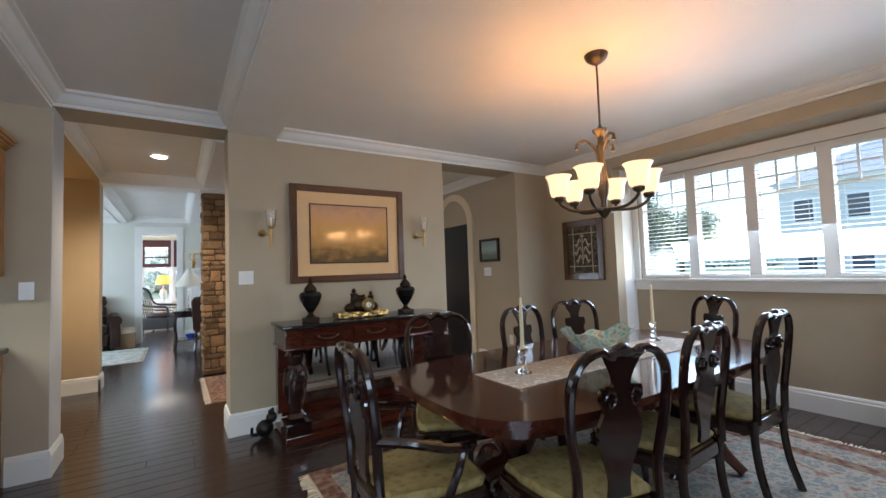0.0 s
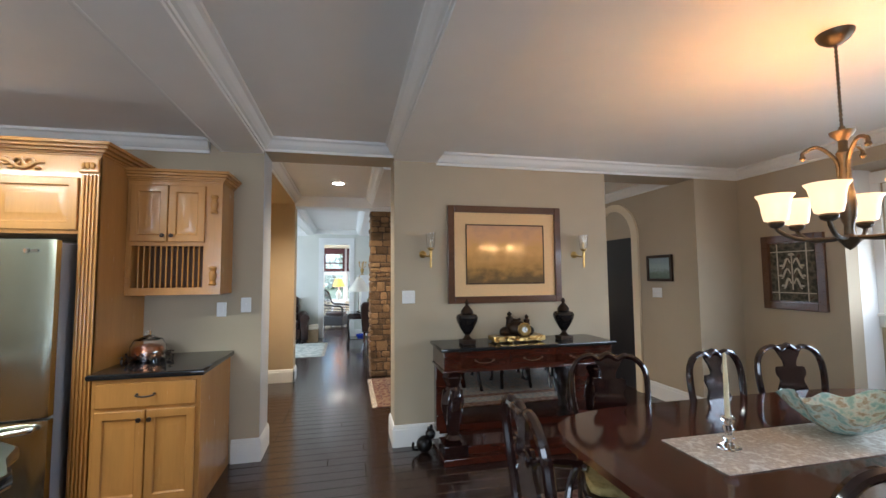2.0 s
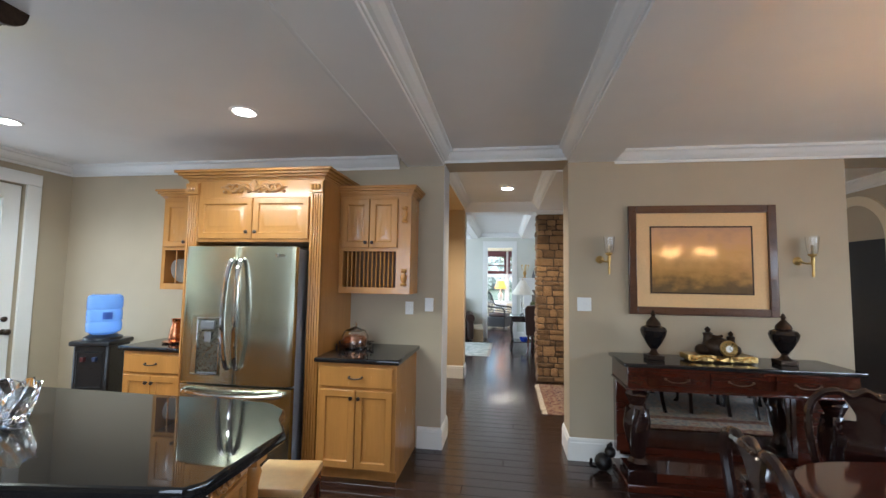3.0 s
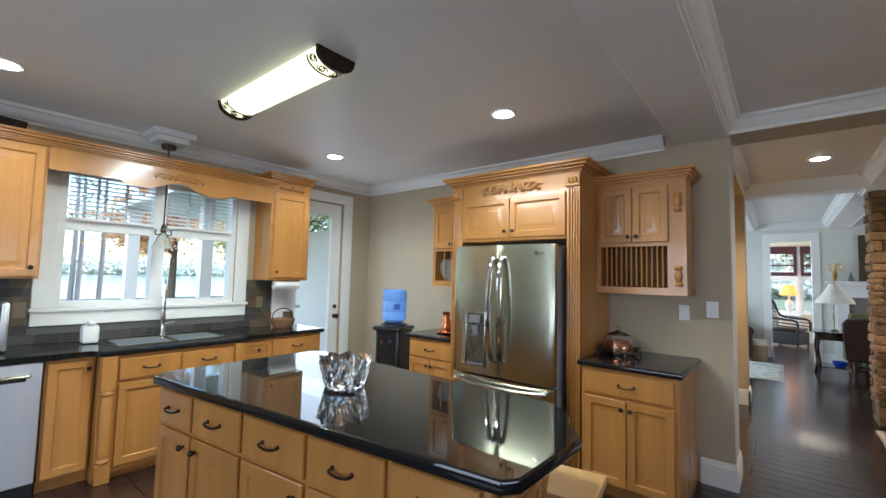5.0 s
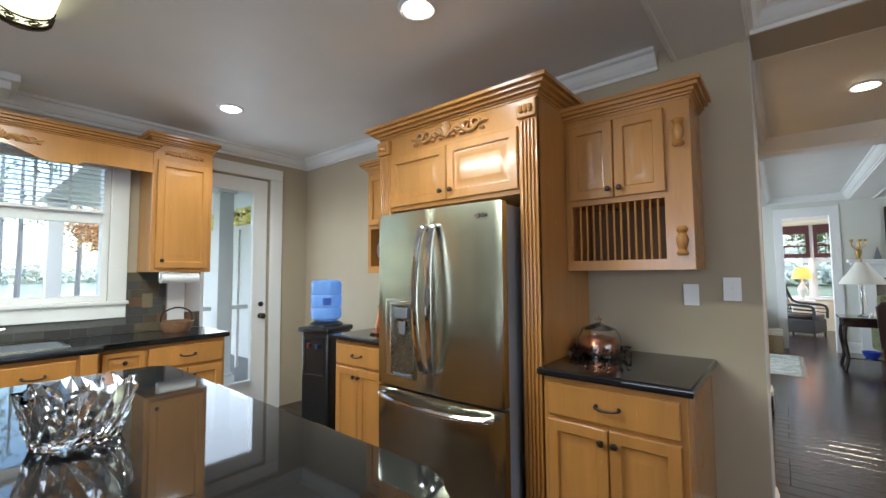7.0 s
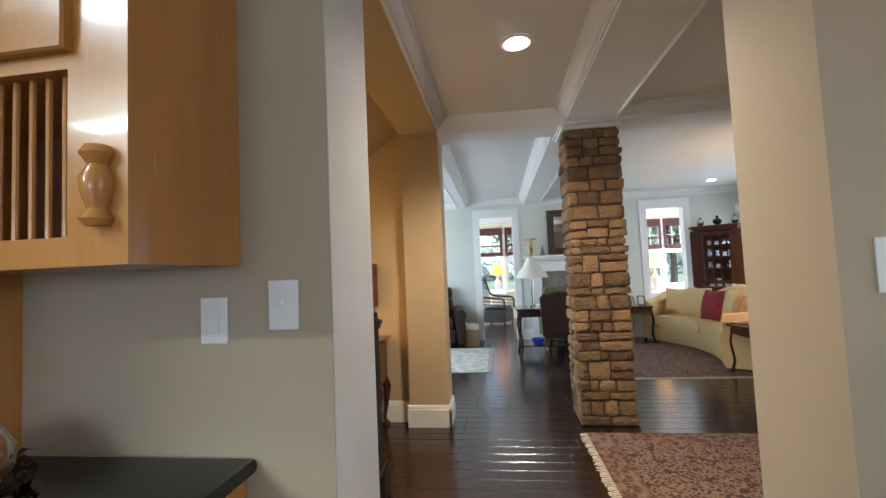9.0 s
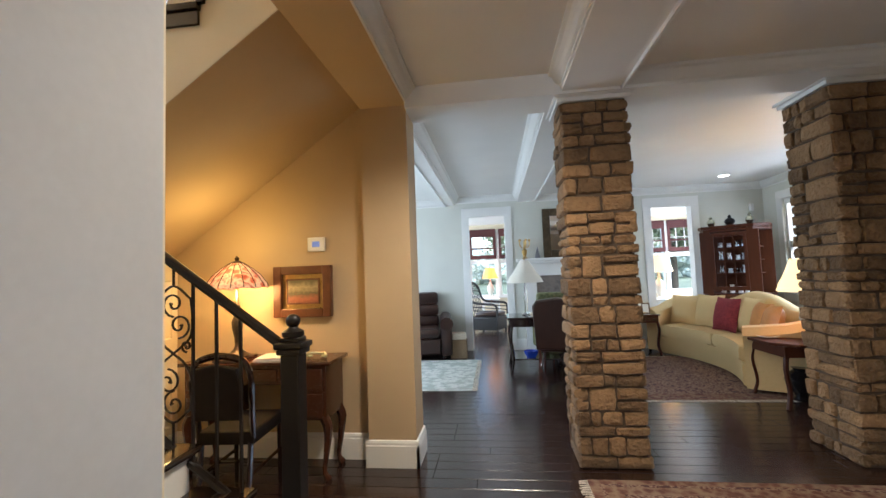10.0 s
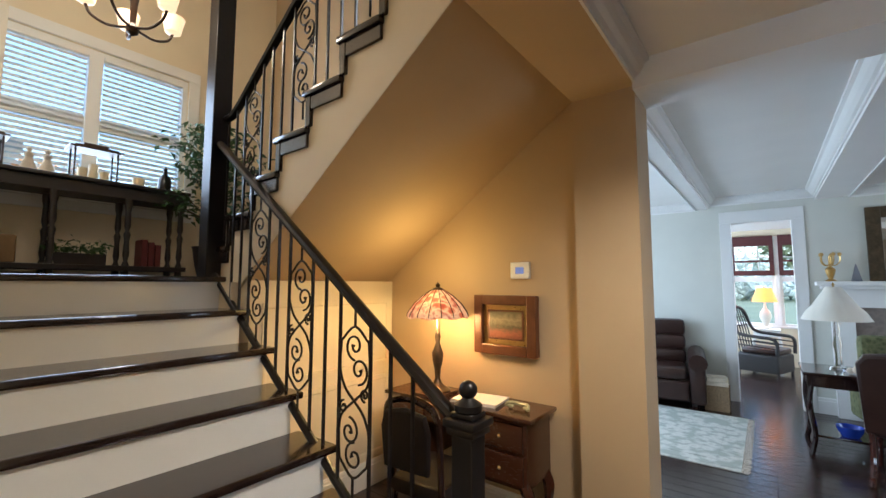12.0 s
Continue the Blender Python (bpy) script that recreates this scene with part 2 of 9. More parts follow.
def smooth_path(pts, n=6):
    """Catmull-Rom through the points."""
    pts = [Vector(p) for p in pts]
    ext = [2 * pts[0] - pts[1]] + pts + [2 * pts[-1] - pts[-2]]
    out = []
    for i in range(1, len(ext) - 2):
        a, b, c, d = ext[i - 1:i + 3]
        for k in range(n):
            t = k / n
            out.append(0.5 * (2 * b + (c - a) * t + (2 * a - 5 * b + 4 * c - d) * t * t + (3 * b - a - 3 * c + d) * t ** 3))
    return out + [pts[-1]]


def ball(bm, c, r, seg=12, squash=1.0):
    k = max(5, seg // 2)
    lathe(bm, [(max(1e-5, r * math.sin(math.pi * i / k)), -r * squash * math.cos(math.pi * i / k)) for i in range(k + 1)], seg, c)


def put(name, bm, material, smooth=None):
    me = bpy.data.meshes.new(name)
    bmesh.ops.remove_doubles(bm, verts=bm.verts, dist=1e-5)
    bmesh.ops.recalc_face_normals(bm, faces=bm.faces)
    if smooth:
        for e in bm.edges:
            if len(e.link_faces) != 2 or e.calc_face_angle(0) > radians(smooth):
                e.smooth = False
        size = {f: f.calc_area() for f in bm.faces}
        for f in bm.faces:
            near = [size[g] for e in f.edges if e.smooth for g in e.link_faces if g is not f]
            f.smooth = bool(near) and size[f] < 8 * sum(near) / len(near)
    bm.to_mesh(me)
    bm.free()
    me.materials.append(material)
    return new(name, me)


def part(name, bm, material, parent, label="", smooth=35):
    ob = put(name, bm, material, smooth)
    ob.parent = parent
    if label:
        ob["label"] = label
    return ob


def thing(name, label, category, m=None, group=""):
    ob = new(name)
    ob.empty_display_size = 0.1
    tagged(ob, label, category, group)
    if m is not None:
        ob.matrix_world = m
    return ob


def solid(name, bm, material, label, category, group="", m=None, smooth=35):
    """A thing of one mesh."""
    ob = put(name, bm, material, smooth)
    tagged(ob, label, category, group)
    if m is not None:
        ob.matrix_world = m
    return ob


def fixed(name, bm, material, label="", category="", smooth=None):
    return tagged(put(name, bm, material, smooth), label, category, kind="structure")


def wall_cells(bm, axis, c0, c1, u0, u1, z0, z1, holes=()):
    us = sorted({u0, u1, *[h[0] for h in holes], *[h[1] for h in holes]})
    zs = sorted({z0, z1, *[h[2] for h in holes], *[h[3] for h in holes]})
    for a, b in zip(us, us[1:]):
        run = None
        for c, d in zip(zs, zs[1:]):
            um, zm = (a + b) / 2, (c + d) / 2
            if any(h[0] < um < h[1] and h[2] < zm < h[3] for h in holes):
                if run:
                    box(bm, *((c0, a, run[0], c1, b, run[1]) if axis == "x" else (a, c0, run[0], b, c1, run[1])))
                run = None
            else:
                run = (run[0], d) if run else (c, d)
        if run:
            box(bm, *((c0, a, run[0], c1, b, run[1]) if axis == "x" else (a, c0, run[0], b, c1, run[1])))


def wall(name, axis, c0, c1, u0, u1, z0, z1, material, holes=(), label="painted plaster wall", category="wall"):
    bm = bm_new()
    wall_cells(bm, axis, c0, c1, u0, u1, z0, z1, holes)
    return fixed(name, bm, material, label, category)


CROWN = [(0, 0), (0.012, 0), (0.012, 0.022), (0.030, 0.030), (0.050, 0.052), (0.068, 0.085), (0.088, 0.095), (0.088, 0.115), (0, 0.115)]
BASE = [(0, 0), (0.020, 0), (0.020, 0.150), (0.015, 0.157), (0.015, 0.172), (0.009, 0.186), (0, 0.19)]


def mould(bm, p0, p1, side, z, prof):
    """A moulding along the wall from p0 to p1; side: +1 if the room lies on the left of that way."""
    a, b = Vector((*p0, z)), Vector((*p1, z))
    d = (b - a).normalized()
    n = Vector((-d.y, d.x, 0)) * side
    e0 = [bm.verts.new(a + n * q[0] + Vector((0, 0, q[1]))) for q in prof]
    e1 = [bm.verts.new(b + n * q[0] + Vector((0, 0, q[1]))) for q in prof]
    k = len(prof)
    for i in range(k):
        bm.faces.new((e0[i], e0[(i + 1) % k], e1[(i + 1) % k], e1[i]))
    bm.faces.new(e0[::-1])
    bm.faces.new(e1)


def crown(p0, p1, side, top=2.70, name="crown_trim"):
    bm = bm_new()
    mould(bm, p0, p1, side, top - 0.115, CROWN)
    return fixed(name, bm, M_TRIM, "white painted crown moulding under the ceiling", "crown moulding")


def skirting(p0, p1, side, name="baseboard"):
    bm = bm_new()
    mould(bm, p0, p1, side, 0.0, BASE)
    return fixed(name, bm, M_TRIM, "tall white painted baseboard along the wall", "baseboard")


# ---- the large structure ----
KX, NY0, NY1 = -4.38, 3.97, 4.31      # kitchen's west wall, faces of the cross wall
CEIL, STRIP, BEAM = 2.70, 2.745, 2.61

FLOORS = [(-3.1, 3.0, -4.5, 5.2), (3.0, 4.1, -4.5, 4.88), (4.1, 6.9, -4.4, 4.3), (6.9, 11.22, -3.12, 4.82), (11.22, 14.65, -2.32, 5.66)]
bm = bm_new()
for ya, yb, xa, xb in FLOORS:
    box(bm, xa, ya, -0.25, xb, yb, -0.012)
fixed("floor", bm, M_GAP, "dark hardwood floor running through the house", "floor")

# kitchen and dining walls
wall("wall_west", "x", KX - 0.16, KX, -3.0, NY0, 0, 2.9, M_WALL, [(0.80, 2.18, 1.19, 2.36), (2.73, 3.53, -1, 2.40)])
wall("wall_cross_west", "y", NY0, NY1, KX - 0.16, -0.265, 0, 2.9, M_WALL)
wall("wall_cross_east", "y", NY0, NY1, 0.87, 3.08, 0, 2.9, M_WALL)
wall("header_hall", "y", NY0, NY1, -0.265, 0.87, 2.632, 2.9, M_WALL, label="painted header over the hall opening", category="header")
wall("header_foyer", "y", NY0, NY1, 3.08, 4.2, 2.585, 2.9, M_WALL, label="painted header over the foyer opening", category="header")
wall("wall_corner", "y", NY0, NY0 + 0.15, 4.2, 4.93, 0, 2.9, M_WALL)
wall("wall_tapestry", "x", 4.78, 4.93, 2.95, NY0, 0, 2.9, M_WALL)
wall("wall_jamb", "y", 2.95, 3.10, 4.93, 5.31, 0, 2.9, M_TRIM)
WIN_E = (-0.55, 2.88, 1.16, 2.33)
wall("wall_east", "x", 5.15, 5.31, -3.0, 2.95, 0, 2.9, M_WALL, [WIN_E])
wall("header_bay", "x", 4.78, 5.15, -3.0, 2.95, 2.46, 2.9, M_WALL, label="painted soffit over the window bay", category="soffit")
wall("wall_south", "y", -3.16, -3.0, KX - 0.16, 5.31, 0, 2.9, M_WALL)
# stair hall, foyer
wall("wall_foyer_east", "x", 4.2, 4.36, NY0 + 0.15, 6.95, 0, 2.9, M_WALL, [(4.98, 5.74, -1, 2.03)])
wall("wall_niche_back", "y", 6.80, 6.95, -4.5, -0.68, 0, 5.4, M_TAN)
wall("pier", "y", 6.67, 6.95, -0.68, -0.33, 0, 2.9, M_TAN, label="tan painted pier at the hall opening", category="pier")
wall("wall_landing", "x", -4.46, -4.30, NY1, 6.80, 0, 5.4, M_CREAM, [(4.45, 5.90, 2.25, 3.56)])
wall("wall_landing_south", "y", NY1 + 0.001, NY1 + 0.012, -4.30, -0.27, 0, 5.4, M_CREAM)
wall("wall_upper", "x", -0.55, -0.40, NY1, 6.80, 2.75, 5.4, M_CREAM)
wall("wall_under_landing", "x", -2.42, -2.30, 5.58, 6.80, 0, 1.56, M_CREAM)
wall("header_living", "y", 6.62, 6.95, -0.33, 4.2, 2.59, 2.9, M_CEIL, label="pale header between foyer and living room", category="header")
# living room
wall("wall_living_north", "y", 11.15, 11.30, -3.2, 5.0, 0, 2.9, M_PALE, [(-0.17, 0.49, -1, 2.38), (2.95, 3.62, -1, 2.38)])
wall("wall_living_east", "x", 4.75, 4.90, 6.95, 11.15, 0, 2.9, M_PALE, [(8.75, 10.68, 0.9, 2.33)])
# opening invented for the fill lamp on this unseen side
wall("wall_living_west", "x", -3.2, -3.05, 6.95, 11.15, 0, 2.9, M_PALE, [(7.6, 10.4, 0.8, 2.3)])
wall("wall_living_south", "y", 6.951, 6.962, -3.2, -0.68, 0, 2.9, M_PALE)
wall("wall_living_southeast", "y", 6.80, 6.95, 4.36, 4.90, 0, 2.9, M_PALE)
# sunroom
wall("wall_sunroom_north", "y", 14.6, 14.75, -2.4, 6.0, 0, 2.9, M_CREAM, [(-1.10, -0.42, 0.75, 2.45), (-0.36, 0.33, 0.75, 2.45), (0.40, 1.08, 0.75, 2.45), (3.80, 4.48, 0.75, 2.45), (4.55, 5.23, 0.75, 2.45)])
# side openings are made up, out of view, to carry added lamps
wall("wall_sunroom_west", "x", -2.4, -2.25, 11.3, 14.6, 0, 2.9, M_CREAM, [(12.0, 14.0, 0.75, 2.15)])
wall("wall_sunroom_east", "x", 5.6, 5.75, 11.3, 14.6, 0, 2.9, M_CREAM, [(12.0, 14.0, 0.75, 2.15)])


def ceiling(name, x0, y0, x1, y1, z, material=None, label="smooth painted ceiling"):
    b = bm_new()
    box(b, x0, y0, z, x1, y1, z + 0.12)
    return fixed(name, b, material or M_CEIL, label, "ceiling")


ceiling("ceiling_kitchen", KX, -3.0, -0.60, NY0, CEIL)
ceiling("ceiling_strip", -0.27, -3.0, 0.87, NY0, STRIP)
ceiling("ceiling_dining", 1.27, -3.0, 4.78, NY0, CEIL)
ceiling("ceiling_hall", -0.33, NY1, 0.80, 6.62, STRIP)
ceiling("ceiling_foyer", 1.20, NY1, 4.2, 6.62, CEIL)
ceiling("ceiling_living_west", -3.05, 6.95, -0.55, 11.15, CEIL)
ceiling("ceiling_living_middle", -0.40, 6.95, 0.72, 11.15, CEIL + 0.04)
ceiling("ceiling_living_east", 1.02, 6.95, 4.75, 11.15, CEIL)
ceiling("ceiling_sunroom", -2.3, 11.3, 5.6, 14.6, 2.62)
ceiling("ceiling_stairwell", -4.3, NY1, -0.5, 6.8, 5.3, M_CREAM)


def beam(name, x0, y0, x1, y1, z=BEAM, material=None):
    b = bm_new()
    box(b, x0, y0, z, x1, y1, 2.86)
    return fixed(name, b, material or M_CEIL, "painted ceiling beam", "beam")


beam("beam_kitchen", -0.60, -3.0, -0.27, NY0)
beam("beam_dining", 0.87, -3.0, 1.27, NY0)
beam("beam_stair", -0.68, NY1, -0.33, 6.67, 2.63, M_TAN)
beam("beam_foyer", 0.80, NY1, 1.20, 6.62)
beam("beam_living_west", -0.55, 6.95, -0.40, 11.15, 2.60)
beam("beam_living_east", 0.72, 6.95, 1.02, 11.15, 2.60)

bm = bm_new()
box(bm, -0.624, -3.0, 2.606, -0.598, NY0, 2.628, 0.006)
fixed("bead_trim", bm, M_TRIM, "thin white bead along the kitchen beam", "trim")

# thin skin added to the west jamb alone, to brighten it
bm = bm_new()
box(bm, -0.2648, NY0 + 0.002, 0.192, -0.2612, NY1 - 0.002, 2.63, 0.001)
fixed("jamb_daylight_lining", bm, M_JAMB_DAYLIT, "thin pale lining with daylight painted on the west jamb", "trim")

# crown mouldings
for p0, p1, side, top in [
    ((KX, NY0), (-0.70, NY0), -1, CEIL), ((KX, -3.0), (KX, NY0), -1, CEIL),
    ((-0.27, -3.0), (-0.27, NY0), -1, STRIP), ((0.87, -3.0), (0.87, NY0), 1, STRIP), ((-0.27, NY0), (0.87, NY0), -1, STRIP),
    ((1.27, NY0), (4.78, NY0), -1, CEIL), ((4.78, -3.0), (4.78, NY0), 1, CEIL),
    ((-0.33, NY1), (-0.33, 6.62), -1, STRIP), ((0.80, NY1), (0.80, 6.62), 1, STRIP), ((-0.33, NY1), (0.80, NY1), 1, STRIP),
    ((1.20, NY1), (1.20, 6.62), -1, CEIL), ((1.20, 6.62), (4.2, 6.62), -1, CEIL), ((4.2, NY1), (4.2, 6.62), 1, CEIL), ((1.2, NY1), (4.2, NY1), 1, CEIL),
    ((-3.05, 11.15), (-0.55, 11.15), -1, CEIL), ((-0.40, 11.15), (0.72, 11.15), -1, CEIL + 0.04), ((1.02, 11.15), (4.75, 11.15), -1, CEIL),
    ((-0.40, 6.95), (-0.40, 11.15), -1, CEIL + 0.04), ((0.72, 6.95), (0.72, 11.15), 1, CEIL + 0.04), ((4.75, 6.95), (4.75, 11.15), 1, CEIL),
    ((-0.55, 6.95), (-0.55, 11.15), 1, CEIL), ((1.02, 6.95), (1.02, 11.15), -1, CEIL),
]:
    crown(p0, p1, side, top)

# baseboards
for p0, p1, side in [
    ((-0.48, NY0), (-0.265, NY0), -1), ((-0.265, NY0 - 0.02), (-0.265, NY1 + 0.02), -1), ((0.87, NY0 - 0.02), (0.87, NY1 + 0.02), 1), ((0.87, NY0), (3.08, NY0), -1),
    ((3.08, NY0 - 0.02), (3.08, NY1), -1), ((KX, NY0), (-3.3, NY0), -1), ((4.2, NY0), (4.78, NY0), -1), ((4.78, 2.95), (4.78, NY0), 1), ((5.15, -3.0), (5.15, 2.95), 1), ((4.78, 2.95), (5.15, 2.95), -1),
    ((4.2, NY0), (4.2, 4.86), 1), ((4.2, 5.86), (4.2, 6.95), 1), ((0.87, NY1), (3.08, NY1), 1),
    ((-2.30, 6.80), (-0.68, 6.80), -1), ((-0.70, 6.67), (-0.31, 6.67), -1), ((-0.33, 6.65), (-0.33, 6.97), -1), ((-2.30, 5.6), (-2.30, 6.8), -1),
    ((-3.05, 11.15), (-0.29, 11.15), -1), ((0.61, 11.15), (2.83, 11.15), -1), ((3.74, 11.15), (4.75, 11.15), -1),
]:
    skirting(p0, p1, side)


# ---- kitchen ----
def rect_rings(bm, x0, z0, x1, z1, rings, back):
    """A panel in the xz plane, its face towards -y: rings of (inset, depth), closed at the depth back."""
    prev = None
    first = None
    for i, d in rings:
        cur = [bm.verts.new((x0 + i, d, z0 + i)), bm.verts.new((x1 - i, d, z0 + i)), bm.verts.new((x1 - i, d, z1 - i)), bm.verts.new((x0 + i, d, z1 - i))]
        if prev:
            for k in range(4):
                bm.faces.new((prev[k], prev[(k + 1) % 4], cur[(k + 1) % 4], cur[k]))
        else:
            first = cur
        prev = cur
    bm.faces.new(prev)
    bk = [bm.verts.new((v.co.x, back, v.co.z)) for v in first]
    for k in range(4):
        bm.faces.new((bk[k], bk[(k + 1) % 4], first[(k + 1) % 4], first[k]))
    bm.faces.new(bk[::-1])


RAISED = [(0, -0.016), (0.004, -0.021), (0.050, -0.021), (0.057, -0.009), (0.066, -0.008), (0.104, -0.019), (0.108, -0.019)]
PLAIN = [(0, -0.014), (0.005, -0.020), (0.012, -0.021)]


def knob(parent, x, z, y=-0.021):
    b = bm_new()
    lathe(b, [(0.006, 0), (0.006, 0.012), (0.015, 0.018), (0.016, 0.026), (0.010, 0.032), (0.001, 0.033)], 12, m=pose(x, y, z, 90, 0, 0))
    return part("knob", b, M_BRONZE, parent, "dark bronze knob")


def pull(parent, x, z, y=-0.021, w=0.10):
    b = bm_new()
    tube(b, smooth_path([(x - w / 2, y, z + 0.004), (x - w / 2, y - 0.022, z), (x - w / 6, y - 0.028, z - 0.006), (x + w / 6, y - 0.028, z - 0.006), (x + w / 2, y - 0.022, z), (x + w / 2, y, z + 0.004)], 4), [0.007] + [0.0055] * 18 + [0.007, 0.007], 8)
    for s in (-1, 1):
        ball(b, (x + s * w / 2, y - 0.004, z + 0.004), 0.010, 8)
    return part("handle", b, M_BRONZE, parent, "dark bronze pull")


def front(parent, kind, x0, z0, x1, z1, k=None):
    b = bm_new()
    if kind == "door":
        rect_rings(b, x0, z0, x1, z1, RAISED if min(x1 - x0, z1 - z0) > 0.2 else [(i * 0.7, d) for i, d in RAISED], -0.001)
        d = part("door", b, M_MAPLE, parent)
        if k:
            knob(d, *k)
    else:
        rect_rings(b, x0, z0, x1, z1, PLAIN, -0.001)
        d = part("drawer", b, M_MAPLE, parent)
        pull(d, (x0 + x1) / 2, (z0 + z1) / 2)
    return d


def cabinet_crown(parent, x0, x1, d, z, h=0.09, out=0.07, name="cornice"):
    """The stepped cornice round the front and sides of a cabinet."""
    b = bm_new()
    steps = [(0.006, 0, 0.012), (0.016, 0.012, 0.024), (out * 0.45, 0.024, h * 0.5), (out * 0.75, h * 0.5, h * 0.74), (out, h * 0.74, h)]
    for o, a, c in steps:
        box(b, x0 - o, -o, z + a, x1 + o, d, z + c, 0.003)
    return part(name, b, M_MAPLE, parent)


def cabinet(name, label, m, w, d, z0, z1, fronts, toe=0.0, group="kitchen cabinets"):
    c = thing(name, label, "cabinet", m, group)
    b = bm_new()
    box(b, 0, 0, z0 + toe, w, d, z1, 0.003)
    if toe:
        box(b, 0.0, 0.05, z0, w, d, z0 + toe)
    part("body", b, M_MAPLE, c)
    for f in fronts:
        front(c, *f)
    return c


def scroll_ornament(parent, cx, cz, w, h, y, material):
    """Carved leaf scrolls with a shell in the middle."""
    k = min(1.35, max(1.0, h / 0.09))
    b = bm_new()
    for s in (-1, 1):
        pts = [(cx + s * w * (0.06 + 0.44 * t), y - 0.008, cz + h * 0.25 * math.sin(t * 8.5) * (1 - 0.4 * t)) for t in np.linspace(0, 1, 16)]
        tube(b, pts, [0.011 * k * (1.1 - 0.75 * i / 15) for i in range(16)], 7)
        for t in (0.22, 0.45, 0.68):
            a = [(cx + s * w * (t * 0.44 + 0.06 + 0.06 * math.cos(u) * (1 - u / 9)), y - 0.009, cz + h * (0.12 + 0.28 * math.sin(u) * (1 - u / 9))) for u in np.linspace(0, 6.5, 14)]
            tube(b, a, 0.0065 * k, 6)
        for t in (0.15, 0.35, 0.55, 0.8):
            ball(b, (cx + s * w * t * 0.55, y - 0.006, cz - h * 0.18), 0.013 * k, 8, 0.7)
    for a in range(7):
        an = math.pi * (0.1 + 0.8 * a / 6)
        tube(b, [(cx, y - 0.006, cz - h * 0.2), (cx + 0.04 * math.cos(an), y - 0.012, cz - h * 0.2 + h * 0.8 * math.sin(an))], [0.004 * k, 0.010 * k], 6)
    return part("carving", b, material, parent, "carved scroll ornament")


def pilaster(parent, x0, x1, z0, z1, d, flutes=4):
    b = bm_new()
    box(b, x0, -0.012, z0, x1, d, z1, 0.002)
    w = (x1 - x0) / (flutes + 1)
    for i in range(flutes):
        fb = bm_new()
        box(fb, x0 + w * (i + 0.75), -0.024, z0 + 0.04, x0 + w * (i + 1.25), -0.0105, z1 - 0.12, 0.004)
        part("flute", fb, M_MAPLE, parent)
    box(b, x0 - 0.006, -0.036, z1 - 0.11, x1 + 0.006, 0.0, z1 - 0.015, 0.008)
    for i in range(3):
        ball(b, (x0 + (x1 - x0) * (i + 1) / 4, -0.040, z1 - 0.065), 0.016, 8, 1.5)
    box(b, x0 - 0.004, -0.024, z0, x1 + 0.004, 0.0, z0 + 0.06, 0.004)
    return part("pilaster", b, M_MAPLE, parent, "fluted pilaster with a carved capital")


def edge_slab(name, pts, z0, z1, label, m=None):
    b = bm_new()
    prism(b, pts, z0, z1, bev=0.012)
    return solid(name, b, M_GRANITE, label, "countertop", m=m)


# slightly darker, more mottled maple for the carved ornament
M_CARVED = mat("darker_maple_carving", (0.40, 0.19, 0.055), 0.32, var=0.3, scale=30, coat=0.2)
# brown wood darkened, so the rack's inner shade is in the colour
M_RACK = mat("rack_back_shaded", (0.13, 0.06, 0.022), 0.6, var=0.2, scale=6, stretch=(3, 3, 0.4))
# fridge wall, fronts towards -y
enc = thing("fridge_cabinet", "tall maple fridge surround with carved crest and fluted pilasters", "cabinet", pose(-2.37, 3.29, 0))
b = bm_new()
box(b, 0, 0.0, 1.82, 1.22, 0.6785, 2.36)
box(b, 0, 0.0, 0, 0.022, 0.6785, 1.82)
box(b, 1.198, 0.0, 0, 1.22, 0.6785, 1.82)
part("body", b, M_MAPLE, enc)
pilaster(enc, 0.0, 0.105, 0.0, 2.33, 0.02)
pilaster(enc, 1.115, 1.22, 0.0, 2.33, 0.02)
front(enc, "door", 0.115, 1.845, 0.605, 2.188, (0.57, 1.90))
front(enc, "door", 0.612, 1.845, 1.105, 2.188, (0.65, 1.90))
scroll_ornament(enc, 0.61, 2.262, 0.60, 0.12, -0.006, M_CARVED)
cabinet_crown(enc, 0, 1.22, 0.6785, 2.335, 0.085, 0.085)


